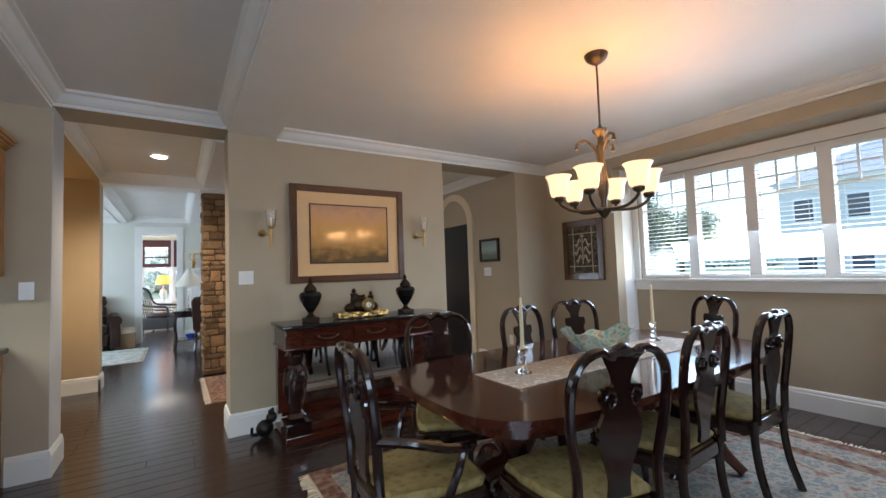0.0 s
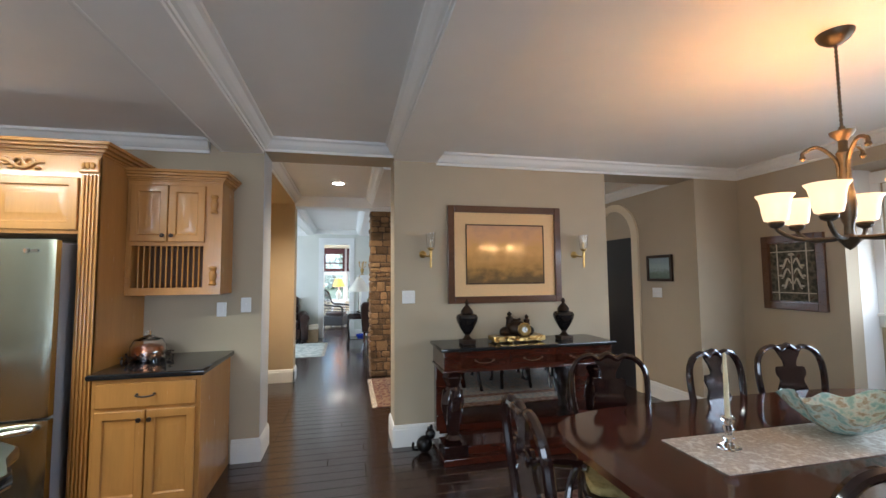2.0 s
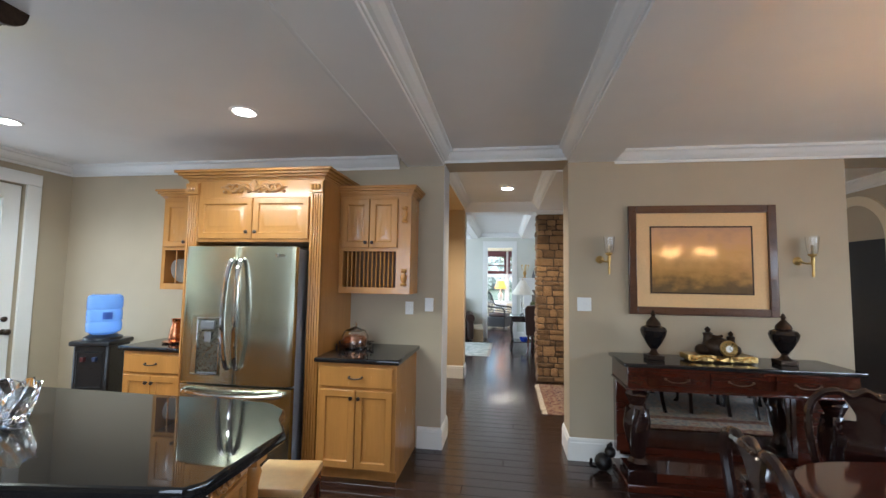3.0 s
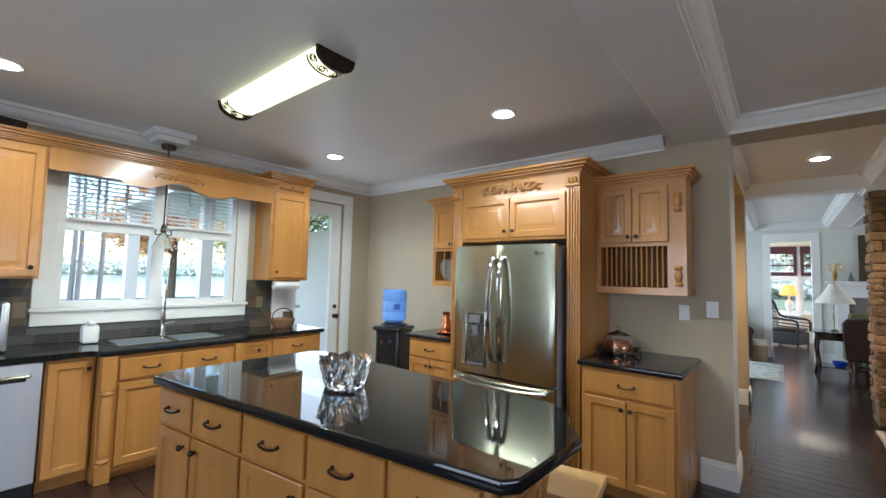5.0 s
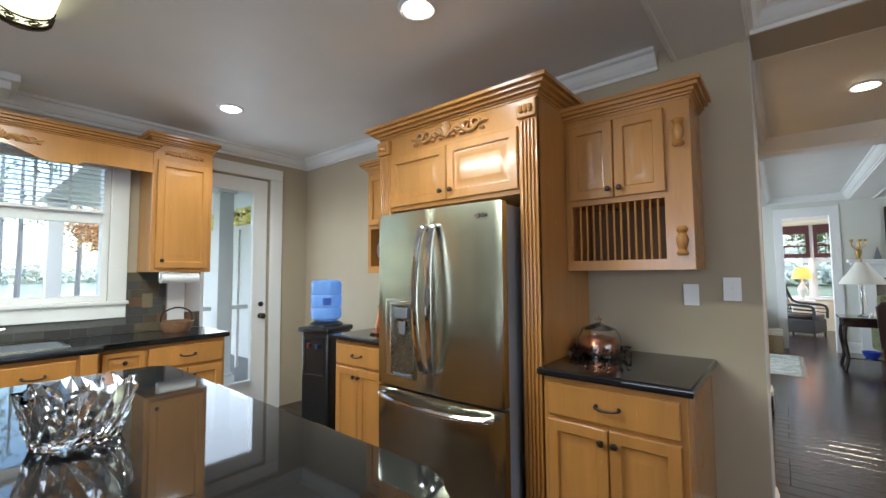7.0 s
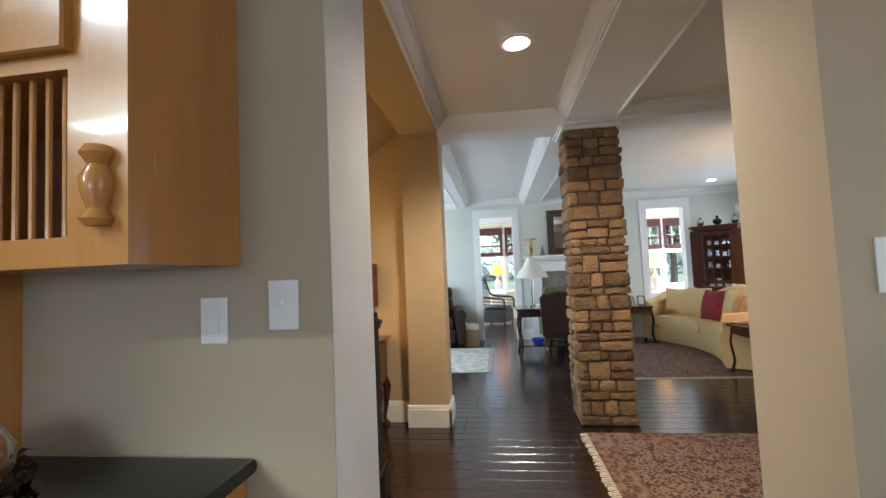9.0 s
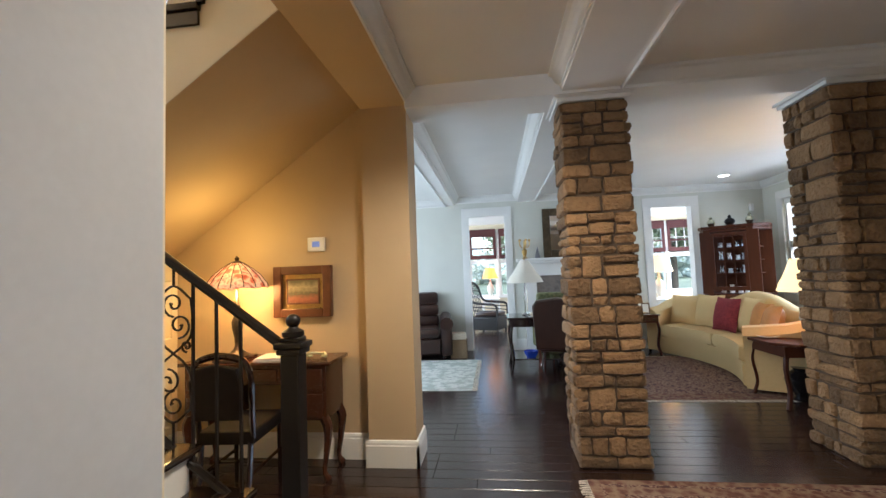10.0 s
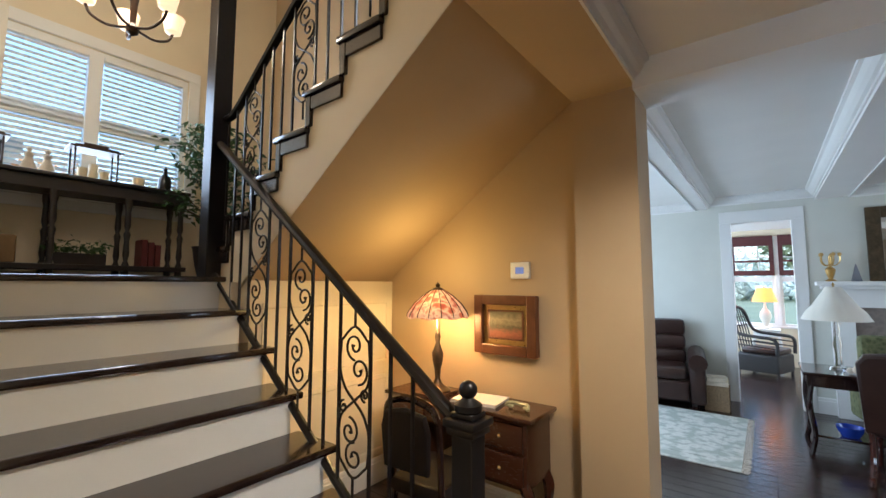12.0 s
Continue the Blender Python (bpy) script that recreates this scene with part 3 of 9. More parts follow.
def rack_cabinet(name, label, m, w, rods, plates=0, z0=1.40, z1=2.26, d=0.3285, zr=1.77, stile=0.0):
    c = thing(name, label, "cabinet", m, "kitchen cabinets")
    b = bm_new()
    wi = w - stile
    box(b, 0, 0, zr, w, d, z1)
    box(b, 0, d - 0.015, z0, wi, d, zr)
    for a in (0, wi - 0.02):
        box(b, a, 0, z0, a + (0.035 if a == 0 else 0.02), d - 0.015, zr)
    box(b, 0.035, 0, z0, wi - 0.02, d - 0.015, z0 + 0.055)
    if stile:
        box(b, wi, 0, z0, w, d, zr)
    part("body", b, M_MAPLE, c)
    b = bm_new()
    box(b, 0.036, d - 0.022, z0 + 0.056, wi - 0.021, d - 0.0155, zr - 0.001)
    part("back_panel", b, M_RACK, c, "brown back of the plate rack, inner shade painted in")
    xs = np.linspace(0.035, wi - 0.02, rods + 2)[1:-1]
    for x in xs:
        for yy in (0.03,):
            b = bm_new()
            lathe(b, [(0.006, z0 + 0.055), (0.006, zr)], 8, (x, yy, 0))
            part("dowel", b, M_MAPLE, c)
    for i in range(plates):
        b = bm_new()
        lathe(b, [(0.03, 0), (0.07, 0.004), (0.115, 0.016), (0.117, 0.019), (0.07, 0.008), (0.001, 0.005)], 24, m=pose(0.07 + 0.05 * i, 0.14, z0 + 0.055 + 0.118, 0, 78, 0))
        part("plate", b, M_WHITE, c, "pale green glazed plate")
    n = 2 if wi > 0.4 else 1
    fw = (wi - 0.03) / n
    for i in range(n):
        kx = 0.025 + fw * (i + 1) - 0.03 if (i == 0) else 0.025 + fw * i + 0.03
        front(c, "door", 0.025 + fw * i, zr + 0.03, 0.02 + fw * (i + 1), z1 - 0.03, (kx, zr + 0.075))
    if stile:
        for zz in ((zr + 0.28), z0 + 0.10):
            b = bm_new()
            lathe(b, [(0.020, 0), (0.028, 0.012), (0.016, 0.03), (0.026, 0.06), (0.028, 0.085), (0.016, 0.11), (0.028, 0.13), (0.020, 0.145)], 14, (wi + stile / 2, -0.008, zz - 0.03))
            part("spindle", b, M_MAPLE, c, "applied half-turned spindle")
    cabinet_crown(c, 0, w, d, z1, 0.085, 0.06)
    return c


rack_cabinet("plate_rack_cabinet", "maple wall cabinet with an empty plate rack beneath two doors", pose(-1.148, 3.64, 0), 0.645, 12, stile=0.105)
rack_cabinet("plate_rack_cabinet", "small maple wall cabinet with plates standing in its rack", pose(-2.92, 3.64, 0), 0.545, 4, plates=5)

cabinet("base_cabinet", "maple base cabinet with one drawer above two doors", pose(-1.128, 3.255, 0), 0.63, 0.7135, 0, 0.88,
        [("drawer", 0.025, 0.70, 0.605, 0.855), ("door", 0.025, 0.10, 0.312, 0.68, (0.285, 0.625)), ("door", 0.318, 0.10, 0.605, 0.68, (0.345, 0.625))], 0.08)
edge_slab("countertop", [(-1.146, 3.215), (-0.47, 3.215), (-0.47, 3.9685), (-1.146, 3.9685)], 0.882, 0.922, "polished black granite counter beside the fridge")
cabinet("base_cabinet", "maple base cabinet beside the water cooler", pose(-2.95, 3.34, 0), 0.575, 0.6285, 0, 0.88,
        [("drawer", 0.025, 0.70, 0.55, 0.855), ("door", 0.025, 0.10, 0.285, 0.68, (0.26, 0.625)), ("door", 0.290, 0.10, 0.55, 0.68, (0.315, 0.625))], 0.08)
edge_slab("countertop", [(-2.975, 3.30), (-2.375, 3.30), (-2.375, 3.9685), (-2.975, 3.9685)], 0.882, 0.922, "polished black granite counter with a copper jug")


def make_fridge():
    f = thing("refrigerator", "stainless steel french-door refrigerator with a lower freezer drawer", "refrigerator", pose(-2.225, 3.12, 0))
    w, h = 0.936, 1.77
    b = bm_new()
    box(b, 0.008, 0.075, 0.02, w - 0.008, 0.80, h - 0.015, 0.006)
    part("body", b, mat("pale_grey_fridge_side", (0.34, 0.35, 0.38), 0.45, 0.1, var=0.05), f, "grey painted steel body")

    def bowed(x0, x1, z0, z1, n=10):
        b = bm_new()
        pts = [(x0 + (x1 - x0) * i / n, 0.022 - 0.022 * max(0.0, math.sin(math.pi * (x0 + (x1 - x0) * i / n) / w)) ** 0.8) for i in range(n + 1)]
        prism(b, pts + [(x1, 0.07), (x0, 0.07)], z0, z1, bev=0.005)
        return b
    doors = [part("door", bowed(0.0, 0.462, 0.70, h), M_STEEL, f, smooth=40), part("door", bowed(0.467, w, 0.70, h), M_STEEL, f, smooth=40)]
    drawer = part("freezer_drawer", bowed(0.0, w, 0.06, 0.685), M_STEEL, f, smooth=40)
    for d, x, s in ((doors[0], 0.425, -1), (doors[1], 0.505, 1)):
        b = bm_new()
        pts = [(x, 0.0, 1.66), (x, -0.035, 1.645), (x + s * 0.006, -0.070, 1.50), (x + s * 0.012, -0.086, 1.24), (x + s * 0.006, -0.070, 0.98), (x, -0.035, 0.845), (x, 0.0, 0.83)]
        tube(b, smooth_path(pts, 5), 0.0195, 10)
        part("handle", b, M_CHROME, d, "curved steel bar handle")
    b = bm_new()
    tube(b, smooth_path([(0.06, 0.015, 0.655), (0.07, -0.03, 0.645), (0.25, -0.058, 0.632), (0.468, -0.068, 0.628), (0.69, -0.058, 0.632), (0.866, -0.03, 0.645), (0.876, 0.015, 0.655)], 5), 0.016, 10)
    part("handle", b, M_CHROME, drawer, "curved steel bar handle")
    b = bm_new()
    rect_rings(b, 0.085, 0.76, 0.345, 1.235, [(0, 0.002), (0.0, -0.004), (0.012, -0.006), (0.016, -0.003)], 0.02)
    disp = part("dispenser", b, M_STEEL, doors[0], "water and ice dispenser panel")
    # flat plate; its darker steel stands in for the hollow's shade
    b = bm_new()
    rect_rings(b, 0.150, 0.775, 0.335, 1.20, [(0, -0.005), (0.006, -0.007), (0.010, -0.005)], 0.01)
    part("dispenser_recess", b, mat("recess_shade_steel", (0.16, 0.16, 0.13), 0.28, 0.9, var=0.15, scale=5), doors[0], "flat steel dispenser plate with the recess's shade painted in")
    b = bm_new()
    for q in ((0.143, 0.765, 0.150, 1.21), (0.335, 0.765, 0.342, 1.21), (0.150, 0.765, 0.335, 0.772), (0.150, 1.203, 0.335, 1.21)):
        box(b, q[0], -0.012, q[1], q[2], -0.004, q[3], 0.002)
    part("dispenser_bezel", b, M_CHROME, doors[0], "bright bezel round the dispenser")
    b = bm_new()
    box(b, 0.185, -0.026, 1.12, 0.30, -0.006, 1.185, 0.006)
    part("dispenser_panel", b, M_STEEL_SIDE, doors[0], "grey dispenser head")
    b = bm_new()
    box(b, 0.215, -0.018, 1.02, 0.275, -0.006, 1.10, 0.006)
    part("dispenser_paddle", b, M_STEEL_SIDE, doors[0], "grey dispenser paddle")
    b = bm_new()
    box(b, 0.165, -0.018, 0.775, 0.325, -0.006, 0.79, 0.003)
    part("drip_tray", b, M_STEEL_SIDE, doors[0], "grey drip tray")
    b = bm_new()
    lathe(b, [(0.016, 0), (0.016, 0.002), (0.001, 0.003)], 16, m=pose(0.79, 0.008, 1.70, 90, 0, 0))
    box(b, 0.812, 0.003, 1.692, 0.85, 0.010, 1.708)
    part("badge", b, M_CHROME, doors[1], "small chrome maker's badge")
    return f


make_fridge()

# sink wall, fronts towards +x: local x runs along the wall
def W(y, x=-3.80, z=0.0):
    return pose(x, y, z, 0, 0, 90)


cabinet("base_cabinet", "narrow maple base cabinet next to the dishwasher", W(0.715), 0.265, 0.57, 0, 0.88, [("door", 0.012, 0.10, 0.25, 0.86, (0.222, 0.80))], 0.08)
cabinet("base_cabinet", "maple base cabinet on the far side of the dishwasher", W(-0.75), 0.80, 0.57, 0, 0.88,
        [("drawer", 0.02, 0.70, 0.78, 0.855), ("door", 0.02, 0.10, 0.395, 0.68, (0.36, 0.62)), ("door", 0.405, 0.10, 0.78, 0.68, (0.44, 0.62))], 0.08)
sink_cab = cabinet("sink_cabinet", "maple sink cabinet standing proud between turned corner posts", W(0.985, -3.70), 1.02, 0.67, 0, 0.88,
                   [("drawer", 0.11, 0.70, 0.505, 0.855), ("drawer", 0.515, 0.70, 0.91, 0.855), ("door", 0.11, 0.10, 0.505, 0.68, (0.46, 0.62)), ("door", 0.515, 0.10, 0.91, 0.68, (0.56, 0.62))], 0.06)
for x in (0.05, 0.97):
    b = bm_new()
    box(b, x - 0.045, -0.03, 0.0, x + 0.045, 0.03, 0.14, 0.006)
    lathe(b, [(0.034, 0.14), (0.042, 0.155), (0.030, 0.175), (0.040, 0.20), (0.036, 0.24), (0.038, 0.56), (0.030, 0.60), (0.042, 0.62), (0.030, 0.64)], 16, (x, -0.005, 0))
    box(b, x - 0.045, -0.03, 0.64, x + 0.045, 0.03, 0.88, 0.006)
    part("post", b, M_MAPLE, sink_cab, "turned maple corner post")
cabinet("base_cabinet", "maple base cabinet by the back door", W(2.02), 0.83, 0.57, 0, 0.88,
        [("drawer", 0.29, 0.70, 0.81, 0.855), ("door", 0.02, 0.70, 0.27, 0.855, (0.145, 0.78)), ("door", 0.02, 0.10, 0.27, 0.68, (0.235, 0.62)), ("door", 0.29, 0.10, 0.545, 0.68, (0.51, 0.62)), ("door", 0.555, 0.10, 0.81, 0.68, (0.59, 0.62))], 0.08)
edge_slab("countertop", [(-4.378, -0.78), (-3.765, -0.78), (-3.765, 0.945), (-3.70, 0.955), (-3.665, 0.985), (-3.665, 2.005), (-3.70, 2.035), (-3.765, 2.045), (-3.765, 2.875), (-4.378, 2.875)], 0.882, 0.922, "polished black granite counter along the sink wall")

dw = thing("dishwasher", "stainless steel dishwasher under the counter", "dishwasher", W(0.075, -3.775))
b = bm_new()
box(b, 0.005, 0.012, 0.0, 0.625, 0.57, 0.10)
part("kick_plate", b, M_BLACK, dw, "black kick plate")
b = bm_new()
box(b, 0.005, -0.012, 0.105, 0.625, 0.55, 0.875, 0.006)
door = part("door", b, M_STEEL_SOFT, dw)
b = bm_new()
box(b, 0.08, -0.016, 0.765, 0.55, -0.010, 0.80, 0.003)
part("handle_recess", b, M_BLACK, door, "dark recess behind the handle")
b = bm_new()
tube(b, smooth_path([(0.07, -0.012, 0.80), (0.09, -0.04, 0.80), (0.315, -0.045, 0.80), (0.54, -0.04, 0.80), (0.56, -0.012, 0.80)], 4), 0.011, 8)
part("handle", b, M_STEEL, door)

# wall cabinets, valance
for y0, w, nd in ((-0.62, 0.86, 2), (0.245, 0.43, 1)):
    c = cabinet("wall_cabinet", "glossy maple wall cabinet with raised panel doors", W(y0, -4.05), w, 0.325, 1.42, 2.37,
                [("door", 0.02 + (w - 0.03) / nd * i, 1.435, 0.015 + (w - 0.03) / nd * (i + 1), 2.355, (((w - 0.03) / nd * (i + 1) - 0.02) if i == 0 else 0.06 + (w - 0.03) / nd, 1.50)) for i in range(nd)])
c = cabinet("wall_cabinet", "tall narrow maple wall cabinet beside the back door", W(2.37, -4.05), 0.45, 0.325, 1.42, 2.46, [("door", 0.03, 1.45, 0.42, 2.33, (0.07, 1.51))])
cabinet_crown(c, 0, 0.45, 0.325, 2.46, 0.085, 0.05)
scroll_ornament(c, 0.225, 2.395, 0.30, 0.05, -0.002, M_MAPLE)
val = thing("valance", "scalloped maple valance with a carved leaf crest over the sink window", "valance", W(0.678, -4.05))
b = bm_new()
w = 1.69
low = [(w * t, 2.215 + (0.0 if abs(t - 0.5) > 0.24 else 0.045 * math.cos((t - 0.5) / 0.24 * math.pi * 1.5) * (1 if abs(t - 0.5) < 0.08 else 0.8)) - (0.02 if 0.2 < abs(t - 0.5) < 0.24 else 0)) for t in np.linspace(0, 1, 61)]
prism(b, low + [(w, 2.375), (0, 2.375)], 0.0, 0.02, pose(0, 0, 0, 90, 0, 0) @ Matrix.Translation((0, 0, -0.02)))
part("board", b, M_MAPLE, val)
scroll_ornament(val, w * 0.5, 2.30, 0.42, 0.07, -0.002, M_MAPLE)
cor = thing("cornice", "long maple cornice along the wall cabinets and valance", "cornice", W(-0.62, -4.05))
cabinet_crown(cor, 0, 2.985, 0.06, 2.375, 0.08, 0.055, "moulding")

# island
TOP = [(-2.62, 0.99), (-2.70, 1.06), (-2.70, 2.02), (-2.62, 2.09), (-0.84, 2.07), (-0.79, 2.05), (-0.765, 2.00), (-0.70, 1.985), (-0.675, 1.95), (-0.66, 1.84), (-0.60, 1.80), (-0.545, 1.72), (-0.56, 1.30), (-0.60, 1.25)]
edge_slab("island_top", TOP, 0.885, 0.93, "polished black granite island top with shaped corners")
ang = math.degrees(math.atan2(0.26, 2.02))
isl = thing("kitchen_island", "maple kitchen island with drawers over doors", "kitchen island", pose(-2.63, 1.045, 0, 0, 0, ang))
b = bm_new()
prism(b, [(0, 0), (1.99, 0), (2.00, 0.42), (1.80, 0.72), (0.12, 0.94), (0.11, 0.90)], 0.09, 0.884)
prism(b, [(0.04, 0.06), (1.94, 0.06), (1.94, 0.40), (0.14, 0.85)], 0.0, 0.09)
part("body", b, M_MAPLE, isl)
cw = [0.0, 0.338, 0.757, 1.187, 1.60, 1.97]
for i in range(5):
    front(isl, "drawer", cw[i] + 0.012, 0.685, cw[i + 1] - 0.012, 0.862)
    front(isl, "door", cw[i] + 0.012, 0.12, cw[i + 1] - 0.012, 0.665, ((cw[i + 1] - 0.055) if i % 2 == 0 else (cw[i] + 0.055), 0.61))
post = bm_new()
box(post, -0.05, -0.05, 0, 0.05, 0.05, 0.12, 0.006)
lathe(post, [(0.030, 0.12), (0.045, 0.15), (0.028, 0.19), (0.044, 0.30), (0.034, 0.62), (0.046, 0.68), (0.030, 0.72)], 16)
box(post, -0.05, -0.05, 0.72, 0.05, 0.05, 0.884, 0.006)
bmesh.ops.translate(post, verts=post.verts, vec=(1.93, 0.60, 0))
part("post", post, M_MAPLE, isl, "turned corner post under the island top")
b = bm_new()
box(b, 1.992, 0.03, 0.10, 2.012, 0.40, 0.135, 0.004)
box(b, 1.992, 0.03, 0.735, 2.012, 0.40, 0.76, 0.004)
for y in (0.03, 0.365):
    box(b, 1.992, y, 0.135, 2.012, y + 0.035, 0.735, 0.004)
part("end_panel", b, M_MAPLE, isl, "framed maple end panel")
b = bm_new()
for k in range(5):
    u = 0.07 + 0.29 * k / 4
    tube(b, [(2.006, u + 0.030 * (1 - q / 8) * math.cos(q * 1.1 + k), 0.81 + 0.030 * (1 - q / 8) * math.sin(q * 1.1 + k)) for q in range(7)], [0.010 - 0.0008 * q for q in range(7)], 6)
    ball(b, (2.006, u + 0.02, 0.785 + 0.04 * (k % 2)), 0.014, 8, 0.7)
part("carving", b, M_CARVED, isl, "carved leaf scroll on the island's end")

# stool at the island's corner
sto = thing("bar_stool", "low wooden stool with a tan seat tucked at the island's corner", "stool", pose(-0.765, 2.13, 0, 0, 0, 8) @ Matrix.Diagonal((0.85, 0.9, 0.90, 1.0)))
b = bm_new()
box(b, -0.175, -0.175, 0.585, 0.175, 0.175, 0.635, 0.014)
part("seat", b, mat("tan_seat_leather", (0.56, 0.34, 0.14), 0.4, var=0.12, scale=14, bump=0.1, bscale=90), sto, "tan padded seat")
b = bm_new()
box(b, -0.165, -0.165, 0.53, 0.165, 0.165, 0.584, 0.005)
part("seat_frame", b, M_DARKWOOD, sto)
for sx in (-1, 1):
    for sy in (-1, 1):
        b = bm_new()
        tube(b, [(sx * 0.145, sy * 0.145, 0.55), (sx * 0.155, sy * 0.155, 0.28), (sx * 0.165, sy * 0.165, 0.0)], [0.022, 0.020, 0.018], 8)
        part("leg", b, M_DARKWOOD, sto)
for q in (-1, 1):
    b = bm_new()
    tube(b, [(-0.155, q * 0.155, 0.24), (0.155, q * 0.155, 0.24)], 0.012, 8)
    part("stretcher", b, M_DARKWOOD, sto)
    b = bm_new()
    tube(b, [(q * 0.157, -0.155, 0.18), (q * 0.157, 0.155, 0.18)], 0.012, 8)
    part("stretcher", b, M_DARKWOOD, sto)

# kitchen window and back door
def window_frame(name, label, axis_m, w, h, cols, sash_split=None, casing=0.10, depth=0.10, mat_=None, grids=None, panes=True):
    """A window in local x (width) and z (height), its room side towards -y; the opening's back at y = depth."""
    mt = mat_ or M_TRIM
    o = new(name)
    tagged(o, label, "window", kind="structure")
    o.matrix_world = axis_m
    b = bm_new()
    if casing:
        c = casing
        box(b, -c, -0.022, -c * 1.15, w + c, 0.0, -0.0, 0.004)
        box(b, -c, -0.022, h, w + c, 0.0, h + c, 0.004)
        box(b, -c, -0.022, 0, 0, 0.0, h, 0.004)
        box(b, w, -0.022, 0, w + c, 0.0, h, 0.004)
        box(b, -c - 0.015, -0.045, -0.03, w + c + 0.015, 0.0, -0.002, 0.005)
        part("casing", b, mt, o)
        b = bm_new()
    t = 0.045
    box(b, 0, 0.02, 0, t, depth, h)
    box(b, w - t, 0.02, 0, w, depth, h)
    box(b, t, 0.02, 0, w - t, depth, t)
    box(b, t, 0.02, h - t, w - t, depth, h)
    part("window_frame", b, mt, o)
    cwid = (w - 2 * t) / cols
    for i in range(cols):
        x0, x1 = t + cwid * i, t + cwid * (i + 1)
        if i:
            b = bm_new()
            box(b, x0 - 0.05, 0.015, t, x0 + 0.05, depth, h - t, 0.004)
            part("mullion", b, mt, o)
        if sash_split:
            b = bm_new()
            box(b, x0 + (0.05 if i else 0), 0.04, sash_split - 0.05, x1 - (0.05 if i < cols - 1 else 0), 0.075, sash_split + 0.05, 0.004)
            part("meeting_rail", b, mt, o)
        if grids:
            for (gz0, gz1, nx, nz) in grids:
                b = bm_new()
                a0, a1 = x0 + (0.05 if i else 0), x1 - (0.05 if i < cols - 1 else 0)
                for k in range(1, nx):
                    xx = a0 + (a1 - a0) * k / nx
                    box(b, xx - 0.009, 0.055, gz0, xx + 0.009, 0.072, gz1)
                for k in range(0, nz):
                    zz = gz0 + (gz1 - gz0) * k / nz
                    box(b, a0, 0.056, zz - 0.009, a1, 0.071, zz + 0.009)
                part("muntin", b, mt, o)
        if panes:
            b = bm_new()
            box(b, x0 - 0.01, 0.078, t - 0.01, x1 + 0.01, 0.084, h - t + 0.01)
            p = part("pane", b, M_PANE, o)
            p.visible_shadow = False
    return o


M_BLIND = mat("blind_slat", (0.72, 0.74, 0.74), 0.5, var=0.02)


def blind(name, label, m, w, z0, z1, pitch=0.045, tilt=25, depth=0.045, cords=2):
    """A blind of tilted slats between z0 and z1, the room towards -y."""
    o = thing(name, label, "blind", m, "window blinds")
    b = bm_new()
    box(b, 0, -0.03, z1 - 0.045, w, 0.03, z1, 0.004)
    part("headrail", b, M_WHITE, o)
    sl = bm_new()
    box(sl, 0.004, -depth / 2, -0.0012, w - 0.004, depth / 2, 0.0012)
    bmesh.ops.rotate(sl, verts=sl.verts, cent=(0, 0, 0), matrix=Matrix.Rotation(radians(tilt), 3, "X"))
    s0 = part("slat", sl, M_BLIND, o, smooth=None)
    n = int((z1 - 0.06 - z0) / pitch)
    s0.location = (0, 0, z1 - 0.07)
    for i in range(1, n):
        s = s0.copy()
        scene.collection.objects.link(s)
        s.location = (0, 0, z1 - 0.07 - pitch * i)
    b = bm_new()
    box(b, 0, -0.025, z0 - 0.012, w, 0.025, z0 + 0.012, 0.004)
    part("bottom_rail", b, M_WHITE, o)
    for i in range(cords):
        b = bm_new()
        x = w * (0.15 + 0.7 * i / max(1, cords - 1))
        tube(b, [(x, -0.027, z0), (x, -0.027, z1 - 0.04)], 0.0015, 5)
        part("cord", b, M_WHITE, o)
    return o


window_frame("window_1", "white double window over the sink with half-raised blinds", W(0.80, KX) @ Matrix.Translation((0, 0, 1.19)), 1.38, 1.17, 2, sash_split=0.67, casing=0.12, depth=0.13, grids=[(0.67, 1.12, 3, 1)])
for y0 in (0.85, 1.55):
    blind("window_blind", "white slatted blind raised half way over the sink", W(y0, KX - 0.02), 0.60, 1.90, 2.30, 0.036, 20)

d = new("door_1")
tagged(d, "white back door with a full glass pane", "door", kind="structure")
d.matrix_world = W(2.73, KX)
b = bm_new()
for x0, x1 in ((-0.13, 0.0), (0.80, 0.93)):
    box(b, x0, -0.025, 0, x1, 0.0, 2.40, 0.004)
box(b, -0.13, -0.025, 2.402, 0.93, 0.0, 2.52, 0.004)
part("casing", b, M_TRIM, d)
b = bm_new()
wall_cells(b, "y", 0.02, 0.065, 0.02, 0.78, 0.01, 2.385, [(0.17, 0.63, 0.33, 2.24)])
part("leaf", b, M_TRIM, d)
b = bm_new()
for q in ((0.145, 0.305, 0.17, 2.265), (0.63, 0.305, 0.655, 2.265), (0.17, 0.305, 0.63, 0.33), (0.17, 2.24, 0.63, 2.265)):
    box(b, q[0], 0.008, q[1], q[2], 0.021, q[3], 0.003)
part("glazing_bead", b, M_TRIM, d)
b = bm_new()
box(b, 0.165, 0.04, 0.325, 0.635, 0.046, 2.245)
p = part("pane", b, M_PANE, d)
p.visible_shadow = False
b = bm_new()
lathe(b, [(0.028, 0), (0.028, 0.006), (0.012, 0.012), (0.012, 0.035), (0.028, 0.045), (0.030, 0.06), (0.018, 0.07), (0.001, 0.071)], 16, m=pose(0.725, 0.02, 0.97, 90, 0, 0))
part("knob", b, M_BRONZE, d, "dark bronze door knob")
b = bm_new()
lathe(b, [(0.026, 0), (0.026, 0.012), (0.018, 0.02), (0.001, 0.021)], 16, m=pose(0.725, 0.02, 1.09, 90, 0, 0))
